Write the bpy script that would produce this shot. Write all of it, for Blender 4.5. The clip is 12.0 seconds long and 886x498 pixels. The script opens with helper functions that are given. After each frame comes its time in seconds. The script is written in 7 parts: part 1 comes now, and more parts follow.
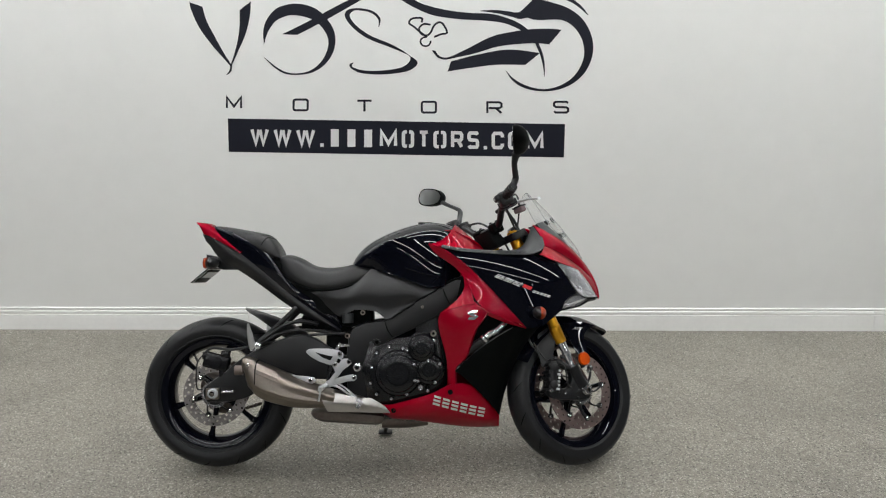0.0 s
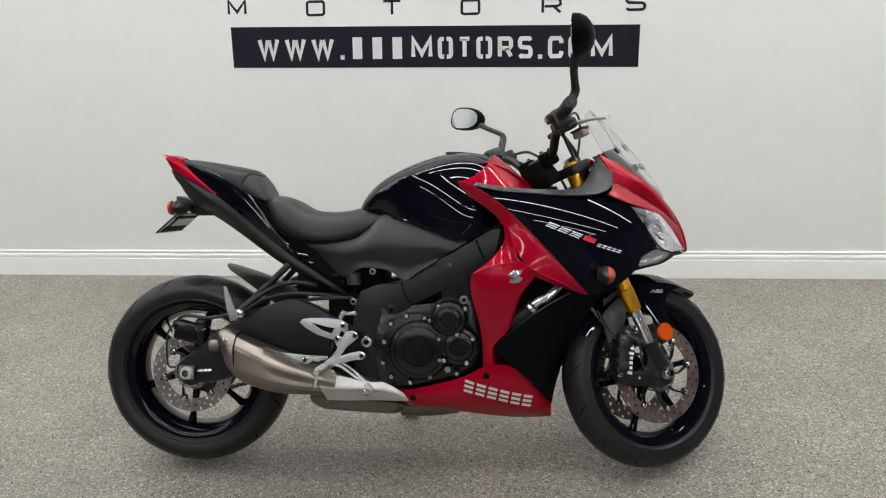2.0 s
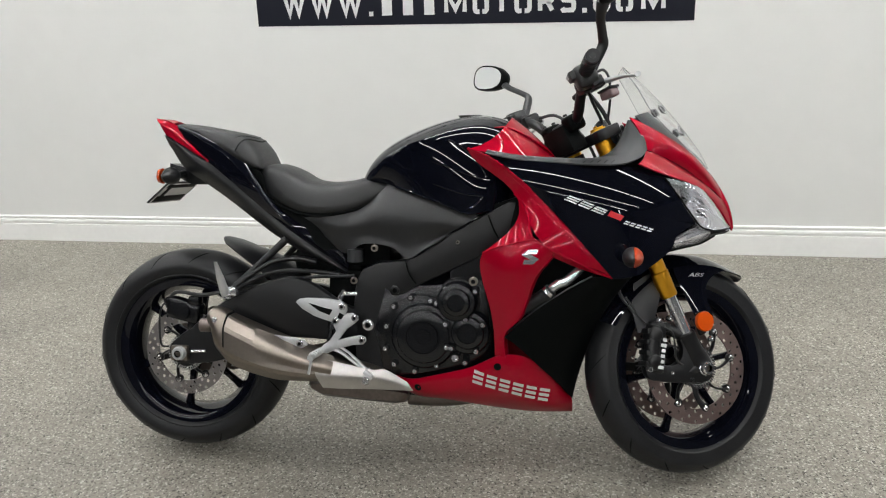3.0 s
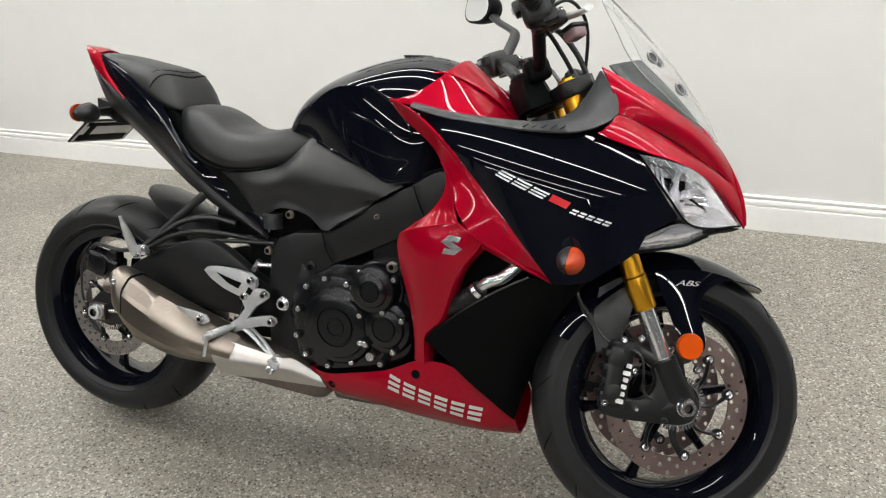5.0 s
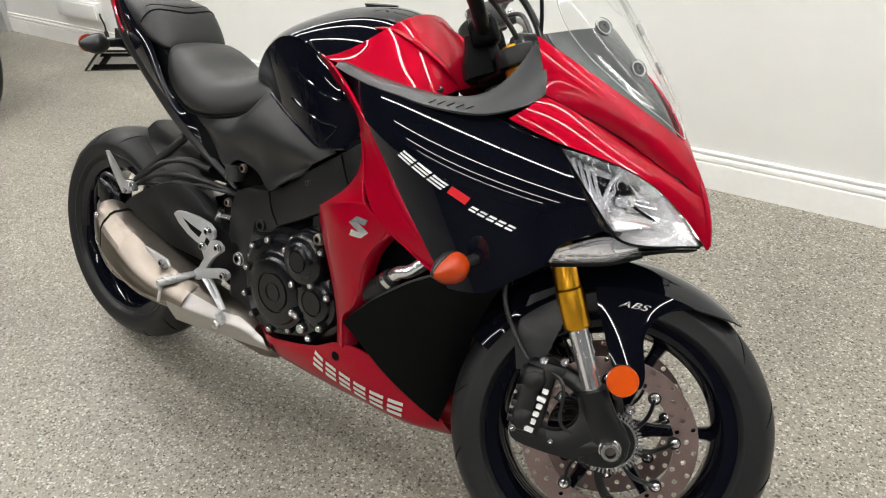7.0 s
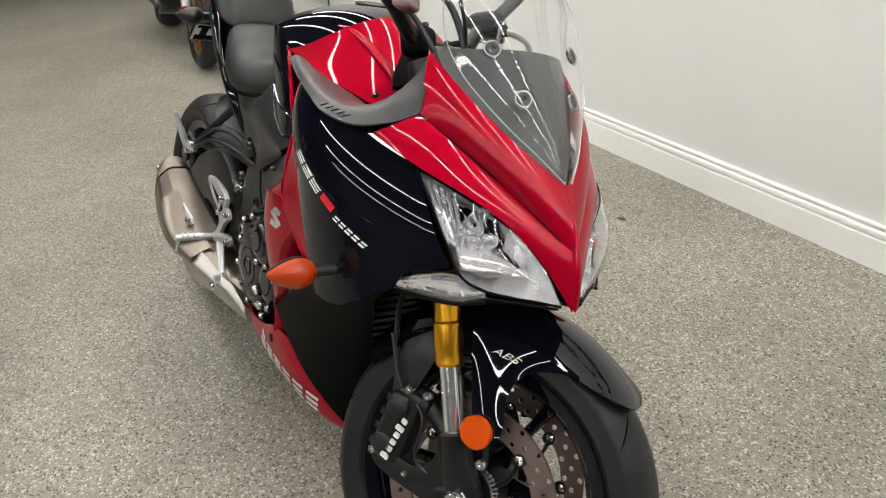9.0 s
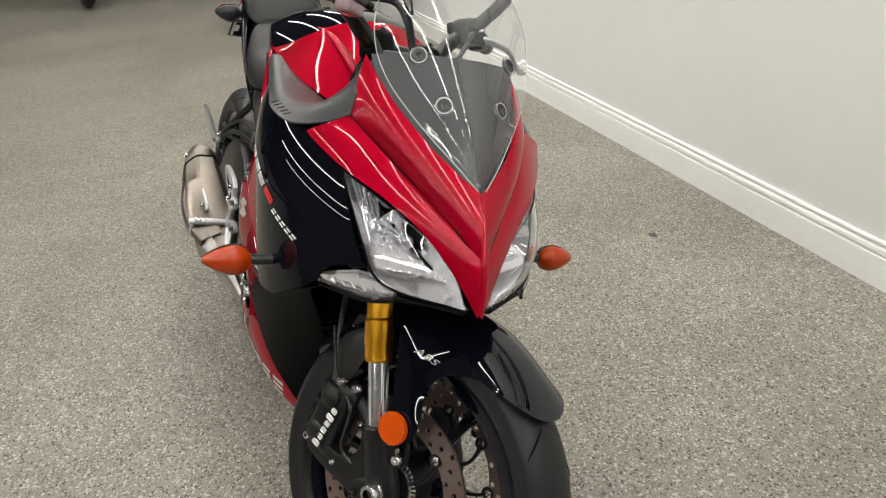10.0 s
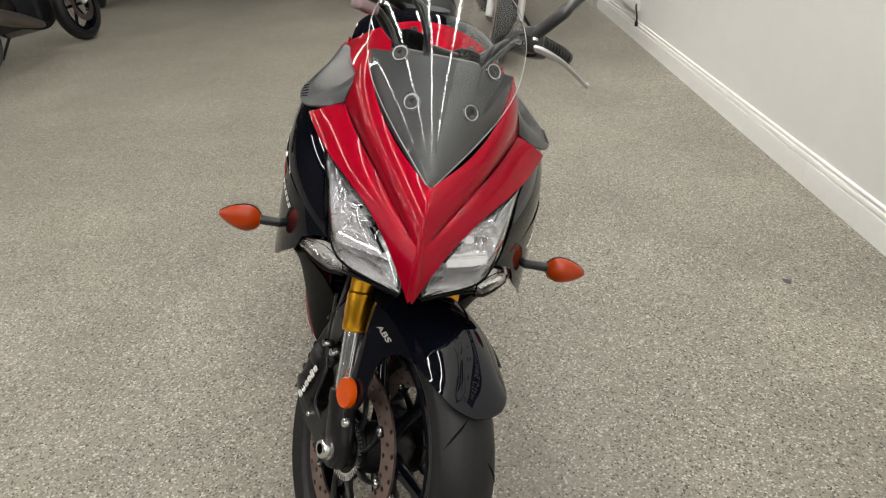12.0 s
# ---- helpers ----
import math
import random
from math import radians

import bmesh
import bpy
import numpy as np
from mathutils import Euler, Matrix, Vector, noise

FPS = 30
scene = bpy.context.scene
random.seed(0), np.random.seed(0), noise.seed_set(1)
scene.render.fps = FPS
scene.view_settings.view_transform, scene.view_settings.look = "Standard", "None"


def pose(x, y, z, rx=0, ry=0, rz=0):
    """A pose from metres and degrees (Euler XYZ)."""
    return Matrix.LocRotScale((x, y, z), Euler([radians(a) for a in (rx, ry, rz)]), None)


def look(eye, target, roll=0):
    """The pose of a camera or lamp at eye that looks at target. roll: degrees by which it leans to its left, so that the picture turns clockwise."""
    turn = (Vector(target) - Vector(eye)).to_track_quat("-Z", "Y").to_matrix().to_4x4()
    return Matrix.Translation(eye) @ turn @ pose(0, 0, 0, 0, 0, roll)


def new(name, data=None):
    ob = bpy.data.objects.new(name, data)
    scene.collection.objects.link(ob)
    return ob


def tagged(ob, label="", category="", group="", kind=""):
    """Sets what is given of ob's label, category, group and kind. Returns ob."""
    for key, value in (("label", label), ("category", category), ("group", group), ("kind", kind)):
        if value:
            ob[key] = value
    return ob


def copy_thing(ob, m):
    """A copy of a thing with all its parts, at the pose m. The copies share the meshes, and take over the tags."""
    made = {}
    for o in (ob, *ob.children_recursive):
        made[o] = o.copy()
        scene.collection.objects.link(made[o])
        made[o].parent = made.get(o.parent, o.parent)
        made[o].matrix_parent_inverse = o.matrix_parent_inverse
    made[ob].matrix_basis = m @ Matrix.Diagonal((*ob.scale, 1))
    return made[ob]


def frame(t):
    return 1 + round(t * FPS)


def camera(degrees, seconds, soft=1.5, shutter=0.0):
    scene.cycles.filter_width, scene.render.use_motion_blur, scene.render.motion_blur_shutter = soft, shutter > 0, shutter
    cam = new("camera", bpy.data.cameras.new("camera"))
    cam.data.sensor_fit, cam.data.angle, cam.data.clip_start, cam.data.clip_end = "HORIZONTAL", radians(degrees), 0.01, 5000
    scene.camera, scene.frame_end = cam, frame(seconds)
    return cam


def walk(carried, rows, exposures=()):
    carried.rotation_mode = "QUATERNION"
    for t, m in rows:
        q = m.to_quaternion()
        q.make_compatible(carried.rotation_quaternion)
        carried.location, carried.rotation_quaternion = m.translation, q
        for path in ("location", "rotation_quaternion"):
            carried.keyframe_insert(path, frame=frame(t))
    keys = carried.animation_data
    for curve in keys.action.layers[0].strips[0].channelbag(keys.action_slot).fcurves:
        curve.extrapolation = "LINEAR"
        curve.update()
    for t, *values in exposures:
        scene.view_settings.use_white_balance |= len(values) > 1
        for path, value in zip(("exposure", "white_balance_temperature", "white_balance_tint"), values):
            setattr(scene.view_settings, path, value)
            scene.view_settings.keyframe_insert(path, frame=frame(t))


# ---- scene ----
cam = camera(60.5, 12.0, 1.15)
PATH = [
    (0, (0.388, 0.542, 1.562), (0.365, 2.49, 1.111), -0.1),
    (0.5, (0.388, 0.703, 1.52), (0.343, 2.64, 1.025), -0.5),
    (1, (0.438, 0.904, 1.498), (0.357, 2.827, 0.954), -0.8),
    (1.5, (0.469, 1.073, 1.463), (0.34, 2.978, 0.87), -1.3),
    (2, (0.464, 1.267, 1.438), (0.277, 3.153, 0.798), -1.7),
    (2.5, (0.49, 1.4, 1.41), (0.228, 3.261, 0.727), -2.3),
    (3, (0.592, 1.516, 1.382), (0.235, 3.348, 0.663), -2.8),
    (5, (0.987, 2.06, 1.306), (0.264, 3.71, 0.437), -3.4),
    (5.5, (1.12, 2.179, 1.314), (0.295, 3.755, 0.399), -3.5),
    (6, (1.179, 2.281, 1.302), (0.248, 3.778, 0.359), -3.6),
    (6.5, (1.234, 2.405, 1.3), (0.216, 3.818, 0.317), -3.8),
    (7, (1.336, 2.496, 1.294), (0.211, 3.806, 0.285), -4.6),
    (9, (1.674, 2.967, 1.265), (0.137, 3.798, 0.284), -3.8),
    (9.5, (1.772, 3.079, 1.268), (0.184, 3.798, 0.289), -3.4),
    (10, (1.812, 3.193, 1.26), (0.159, 3.788, 0.303), -3.7),
    (10.5, (1.819, 3.316, 1.259), (0.104, 3.732, 0.32), -3.6),
    (11, (1.861, 3.428, 1.251), (0.099, 3.635, 0.328), -4.1),
    (11.5, (1.925, 3.549, 1.246), (0.143, 3.605, 0.34), -3.4),
    (12, (1.965, 3.602, 1.244), (0.182, 3.583, 0.337), -3.5),
]
walk(cam, [(t, look(eye, target, roll)) for t, eye, target, roll in PATH],
     exposures=[(0, -0.38, 6400, 10), (1.5, -0.21, 6400, 10), (3, -0.04, 6450, 10), (5, 0.18, 6600, 10), (7, 0.31, 6700, 10), (9, 0.08, 6800, 10), (12, -0.07, 6900, 10)])
from mathutils.bvhtree import BVHTree

# ---- geometry helpers: a geo is (vertices, faces) ----


def spline(points, n):
    """n points along a smooth curve through the given ones."""
    p = np.array(points, float)
    if len(p) == 2:
        return p[0] + (p[1] - p[0]) * np.linspace(0, 1, n)[:, None]
    q = np.vstack([2 * p[0] - p[1], p, 2 * p[-1] - p[-2]])
    s = np.linspace(0, len(p) - 1, n)
    k = np.minimum(s.astype(int), len(p) - 2)
    t = (s - k)[:, None]
    a, b, c, d = q[k], q[k + 1], q[k + 2], q[k + 3]
    return 0.5 * (2 * b + (c - a) * t + (2 * a - 5 * b + 4 * c - d) * t**2 + (3 * b - a - 3 * c + d) * t**3)


def surface(grid, nu, nv):
    rows = np.array([spline(r, nv) for r in grid])
    return np.stack([spline(rows[:, j], nu) for j in range(nv)], axis=1)


def faired(s, way, deg, firm=()):
    """The same net with its height along way made one low polynomial, so that it reflects in clean lines; firm rows (numbers) and columns (text) count more."""
    w = np.array(way, float) / np.linalg.norm(way)
    a = np.cross(w, (0, 0, 1.0) if abs(w[2]) < 0.9 else (1.0, 0, 0))
    a /= np.linalg.norm(a)
    b = np.cross(w, a)
    p = s.reshape(-1, 3)
    h, u, v = p @ w, p @ a, p @ b
    u, v = (u - u.mean()) / np.ptp(u), (v - v.mean()) / np.ptp(v)
    base = np.stack([u**i * v**j for i in range(deg + 1) for j in range(deg + 1 - i)], 1)
    wt = np.ones(s.shape[:2])
    for r in firm:
        if isinstance(r, str):
            wt[:, int(r)] = 8.0
        else:
            wt[r] = 8.0
    wt = wt.reshape(-1)
    k = np.linalg.lstsq(base * wt[:, None], h * wt, rcond=None)[0]
    return (p + np.outer(base @ k - h, w)).reshape(s.shape)


def eased(grid, du, dv, nu, nv):
    """A net near the given one whose lines are low polynomials both ways."""
    p = np.array(grid, float)
    a = np.r_[0, np.cumsum(np.linalg.norm(np.diff(p, axis=0), axis=2).mean(1))]
    b = np.r_[0, np.cumsum(np.linalg.norm(np.diff(p, axis=1), axis=2).mean(0))]
    a, b = a / a[-1], b / b[-1]

    def base(u, v):
        u, v = np.meshgrid(u, v, indexing="ij")
        return np.stack([(u**i * v**j).reshape(-1) for i in range(du + 1) for j in range(dv + 1)], 1)

    k = np.linalg.lstsq(base(a, b), p.reshape(-1, 3), rcond=None)[0]
    return (base(np.linspace(0, 1, nu), np.linspace(0, 1, nv)) @ k).reshape(nu, nv, 3)


def patch(grid, nu=14, nv=18, thick=0.004, out=(0, -1, 0), deg=0, firm=(), way=None, ease=None):
    """A smooth shell through a grid of points, thickened away from the direction out."""
    s = eased(grid, *ease, nu, nv) if ease else surface(grid, nu, nv)
    if deg:
        s = faired(s, way or out, deg, firm)
    nu, nv = s.shape[:2]
    du, dv = np.gradient(s, axis=0), np.gradient(s, axis=1)
    nrm = np.cross(du, dv)
    nrm /= np.maximum(np.linalg.norm(nrm, axis=2, keepdims=True), 1e-9)
    flip = (nrm.reshape(-1, 3) @ np.array(out, float)).sum() < 0
    if flip:
        nrm = -nrm
    inner = s - nrm * thick
    v = np.vstack([s.reshape(-1, 3), inner.reshape(-1, 3)])
    m = nu * nv
    f = []
    for i in range(nu - 1):
        for j in range(nv - 1):
            a, b, c, d = i * nv + j, i * nv + j + 1, (i + 1) * nv + j + 1, (i + 1) * nv + j
            q = (a, d, c, b) if flip else (a, b, c, d)
            f.append(q)
            f.append(tuple(m + x for x in q[::-1]))
    edge = [j for j in range(nv)] + [i * nv + nv - 1 for i in range(1, nu)] + [(nu - 1) * nv + j for j in range(nv - 2, -1, -1)] + [i * nv for i in range(nu - 2, 0, -1)]
    for a, b in zip(edge, edge[1:] + edge[:1]):
        q = (a, b, m + b, m + a)
        f.append(q if flip else q[::-1])
    return v.tolist(), f


def mirrored(geo):
    v, f = geo
    return [(x, -y, z) for x, y, z in v], [tuple(q[::-1]) for q in f]


def joined(*geos):
    v, f = [], []
    for a, b in geos:
        n = len(v)
        v += [tuple(p) for p in a]
        f += [tuple(n + i for i in q) for q in b]
    return v, f


def moved(geo, m):
    return [tuple(m @ Vector(p)) for p in geo[0]], geo[1]


def loft(rings, caps=True, smooth_to=0, ends=(1, 1)):
    """A skin over closed rings of equal length."""
    r = np.array(rings, float)
    if smooth_to:
        r = np.stack([spline(r[:, j], smooth_to) for j in range(r.shape[1])], axis=1)
    k, n = r.shape[:2]
    f = [(i * n + j, i * n + (j + 1) % n, (i + 1) * n + (j + 1) % n, (i + 1) * n + j) for i in range(k - 1) for j in range(n)]
    if caps:
        f += [q for q, e in zip((tuple(range(n))[::-1], tuple((k - 1) * n + j for j in range(n))), ends) if e]
    return r.reshape(-1, 3).tolist(), f


def closed(points, n):
    """n points round a smooth closed curve."""
    p = np.array(points, float)
    k = len(p)
    s = np.arange(n) * k / n
    i = s.astype(int)
    t = (s - i)[:, None]
    a, b, c, d = p[(i - 1) % k], p[i % k], p[(i + 1) % k], p[(i + 2) % k]
    return 0.5 * (2 * b + (c - a) * t + (2 * a - 5 * b + 4 * c - d) * t**2 + (3 * b - a - 3 * c + d) * t**3)


def tube(points, radius, seg=10, n=0, flat=1.0):
    """A round bar along a smooth line; radius: one number, or one for each point."""
    r = np.array([radius] * len(points) if np.isscalar(radius) else radius, float)
    n = n or (2 if len(points) == 2 else 6 * len(points))
    if len(points) == 2 and n == 2:
        p = np.array(points, float)
    else:
        p = spline(points, n)
        r = spline(np.stack([r, r, r], 1), n)[:, 0]
    t = np.gradient(p, axis=0)
    t /= np.linalg.norm(t, axis=1, keepdims=True)
    ref = np.array([0, 0, 1.0]) if abs(t[0][2]) < 0.9 else np.array([0, 1.0, 0])
    rings = []
    for i in range(len(p)):
        a = np.cross(t[i], ref)
        a /= np.linalg.norm(a)
        b = np.cross(a, t[i])
        ref = b
        ang = np.linspace(0, 2 * math.pi, seg, endpoint=False)
        rings.append(p[i] + r[i] * (np.cos(ang)[:, None] * a + flat * np.sin(ang)[:, None] * b))
    return loft(rings)


def lathe(profile, seg=48, centre=(0, 0, 0), shut=False):
    """A body turned round the y axis: profile of (radius, y)."""
    c = np.array(centre, float)
    ang = np.linspace(0, 2 * math.pi, seg, endpoint=False)
    k = len(profile)
    v = [tuple(c + (r * math.cos(a), y, r * math.sin(a))) for r, y in profile for a in ang]
    f = []
    for i in range(k if shut else k - 1):
        o = (i + 1) % k
        f += [(i * seg + j, o * seg + j, o * seg + (j + 1) % seg, i * seg + (j + 1) % seg) for j in range(seg)]
    if not shut:
        if profile[0][0] > 1e-5:
            f.append(tuple(range(seg)))
        if profile[-1][0] > 1e-5:
            f.append(tuple((k - 1) * seg + j for j in range(seg))[::-1])
    return v, f


def from_bm(bm):
    bm.verts.ensure_lookup_table()
    bm.verts.index_update()
    geo = [tuple(p.co) for p in bm.verts], [tuple(p.index for p in q.verts) for q in bm.faces]
    bm.free()
    return geo


def box(centre, size, bevel=0.0, turn=(0, 0, 0), steps=2):
    bm = bmesh.new()
    bmesh.ops.create_cube(bm, size=1.0)
    bmesh.ops.scale(bm, vec=size, verts=bm.verts)
    if bevel:
        bmesh.ops.bevel(bm, geom=bm.edges[:], offset=bevel, segments=steps, profile=0.6, affect="EDGES")
    bmesh.ops.transform(bm, matrix=pose(*centre, *turn), verts=bm.verts)
    return from_bm(bm)


def plate(outline, y0, y1, bevel=0.0, n=0, bend=None):
    """An upright plate: an outline of (x, z) from y0 to y1, with its edges rounded; bend(x, z) is added to y."""
    pts = [tuple(p) for p in (closed([(x, 0, z) for x, z in outline], n) if n else [(x, 0, z) for x, z in outline])]
    bm = bmesh.new()
    face = bm.faces.new([bm.verts.new((x, y0, z)) for x, _, z in pts])
    ext = bmesh.ops.extrude_face_region(bm, geom=[face])
    for g in ext["geom"]:
        if isinstance(g, bmesh.types.BMVert):
            g.co.y = y1
    bmesh.ops.recalc_face_normals(bm, faces=bm.faces[:])
    if bevel:
        rim = [e for e in bm.edges if abs(e.verts[0].co.y - e.verts[1].co.y) < 1e-6]
        bmesh.ops.bevel(bm, geom=rim, offset=bevel, segments=2, profile=0.6, affect="EDGES")
    bmesh.ops.triangulate(bm, faces=[q for q in bm.faces if len(q.verts) > 4])
    if bend:
        for p in bm.verts:
            p.co.y += bend(p.co.x, p.co.z)
    return from_bm(bm)


def hexbolt(centre, r=0.007, h=0.006, axis="y", socket=True):
    """A round-headed bolt that points to -y."""
    prof = [(0.0, 0), (r, 0), (r, -0.7 * h), (0.8 * r, -h), (0.45 * r, -h), (0.4 * r, -0.5 * h), (0.0, -0.5 * h)] if socket else [(0, 0), (r, 0), (r, -h), (0, -h)]
    return lathe(prof, 10, centre)


def drilled(r0, r1, y0, y1, cells, rows, hole, pick, seg=8):
    """A flat ring of polar cells, those that pick(i, j) names with a round hole through."""
    v, f = [], []
    rad = np.linspace(r0, r1, rows + 1)
    for i in range(cells):
        a0, a1 = 2 * math.pi * i / cells, 2 * math.pi * (i + 1) / cells
        for j in range(rows):
            lo, hi = rad[j], rad[j + 1]
            am, rm = (a0 + a1) / 2, (lo + hi) / 2
            loop = [(lo, a0), (lo, am), (lo, a1), (rm, a1), (hi, a1), (hi, am), (hi, a0), (rm, a0)]
            for y, back in ((y0, False), (y1, True)):
                n = len(v)
                v += [(r * math.cos(a), y, r * math.sin(a)) for r, a in loop]
                if pick(i, j):
                    for k in range(seg):
                        # the hole's rim, turned to match the corners of the cell
                        ang = -3 * math.pi / 4 - k * math.pi / 4
                        dr, da = hole * math.cos(ang), hole * math.sin(ang)
                        v.append(((rm + dr) * math.cos(am + da / rm), y, (rm + dr) * math.sin(am + da / rm)))
                    qs = [(n + k, n + (k + 1) % 8, n + 8 + (k + 1) % 8, n + 8 + k) for k in range(8)]
                else:
                    qs = [tuple(n + k for k in range(8))]
                f += [q[::-1] if back else q for q in qs]
                last = n
            if pick(i, j):
                a, b = last - 16 + 8, last + 8
                f += [(a + k, a + (k + 1) % 8, b + (k + 1) % 8, b + k) for k in range(8)]
    ang = np.linspace(0, 2 * math.pi, cells * 2, endpoint=False)
    for r, s in ((r0, 1), (r1, -1)):
        n = len(v)
        v += [(r * math.cos(a), y0, r * math.sin(a)) for a in ang] + [(r * math.cos(a), y1, r * math.sin(a)) for a in ang]
        c = len(ang)
        f += [(n + k, n + (k + 1) % c, n + c + (k + 1) % c, n + c + k)[::s] for k in range(c)]
    return v, f


def mesh_of(name, geo, material, angle=40):
    me = bpy.data.meshes.new(name)
    me.from_pydata([tuple(map(float, p)) for p in geo[0]], [], [tuple(q) for q in geo[1]])
    me.validate()
    me.materials.append(material)
    me.shade_smooth()
    me.set_sharp_from_angle(angle=radians(angle))
    return me


def part(name, geo, material, parent=None, label="", angle=40, fix=True):
    """Links a geo as one mesh object under a thing or a part."""
    if fix:
        bm = bmesh.new()
        vs = [bm.verts.new(p) for p in geo[0]]
        for q in geo[1]:
            if len(set(q)) > 2:
                try:
                    bm.faces.new([vs[i] for i in q])
                except ValueError:
                    pass
        bmesh.ops.remove_doubles(bm, verts=bm.verts[:], dist=1e-6)
        bmesh.ops.recalc_face_normals(bm, faces=bm.faces[:])
        geo = from_bm(bm)
    ob = new(name, mesh_of(name, geo, material, angle))
    ob.parent = parent
    if label:
        ob["label"] = label
    return ob


def socket_bolt(name, centre, r, h, mat, parent, label="", m=None, seg=16):
    """A socket-headed bolt that points to -y: bright rim, dark socket."""
    prof = [(0.0, 0), (1.12 * r, 0), (1.12 * r, -0.3 * h), (r, -0.32 * h), (r, -0.85 * h), (0.86 * r, -h), (0.56 * r, -h), (0.52 * r, -0.35 * h), (0.0, -0.35 * h)]
    ob = part(name, lathe(prof, seg), mat, parent, label)
    ob.data.materials.append(FLAT)
    for q in ob.data.polygons:
        if math.hypot(q.center.x, q.center.z) < 0.55 * r and q.center.y < -0.2 * h:
            q.material_index = 1
    ob.data.transform(Matrix.Translation(centre) if m is None else m)
    return ob


def thing(name, label, category, m=None, group="", kind=""):
    ob = new(name)
    ob.empty_display_size = 0.1
    if m is not None:
        ob.matrix_basis = m
    return tagged(ob, label, category, group, kind)


def decal(quads, geo, lift=0.0012, way=(0, 1, 0), start=(0, -1, 0)):
    """Thin flat marks, drawn as polygons of (x, z), laid on the skin of a panel."""
    tree = BVHTree.FromPolygons([Vector(p) for p in geo[0]], [tuple(q) for q in geo[1]])
    v, f = [], []
    for poly in quads:
        pts = []
        for x, z in poly:
            hit = tree.ray_cast(Vector((x + start[0], start[1], z + start[2])), Vector(way))
            if hit[0] is None:
                near = tree.find_nearest(Vector((x, -0.2, z)))
                hit = near
            nrm = hit[1] if hit[1].dot(Vector(way)) < 0 else -hit[1]
            pts.append(tuple(hit[0] + nrm * lift))
        n = len(v)
        v += pts
        f.append(tuple(range(n, n + len(pts))))
    return v, f


def bars(x0, z0, x1, z1, count, height, gap=0.25, slant=0.3, steps=4, tall=3):
    """A row of leaning plain bars between two points of a panel, cut into small tiles that follow its skin."""
    a, b = np.array((x0, z0)), np.array((x1, z1))
    d = (b - a) / count
    up = np.array((-(b - a)[1], (b - a)[0]))
    up = up / np.linalg.norm(up) * height
    lean = d / np.linalg.norm(d) * height * slant
    rise = up + lean
    polys = []
    for i in range(count):
        p, w = a + d * i, d * (1 - gap)
        for k in range(steps):
            for h in range(tall):
                s, t, lo, hi = k / steps, (k + 1) / steps, h / tall, (h + 1) / tall
                polys.append([p + w * s + rise * lo, p + w * t + rise * lo, p + w * t + rise * hi, p + w * s + rise * hi])
    return [[tuple(c) for c in q] for q in polys]

# ---- world and lights ----
world = bpy.data.worlds.new("room_air")
scene.world = world
world.use_nodes = True
world.node_tree.nodes["Background"].inputs[0].default_value = (0.8, 0.85, 0.9, 1)
world.node_tree.nodes["Background"].inputs[1].default_value = 0.02

ROOM_X, ROOM_Y, ROOM_Z = (-12.0, 8.0), (-8.0, 5.058), 3.5
LAMP_ROWS = (-6.4, -4.0, -1.6, 0.6, 2.5, 3.75, 4.65)
LAMP_X = (-5.0, -2.4, 0.2, 2.8, 5.4)
LAMP_POWER = 35.0


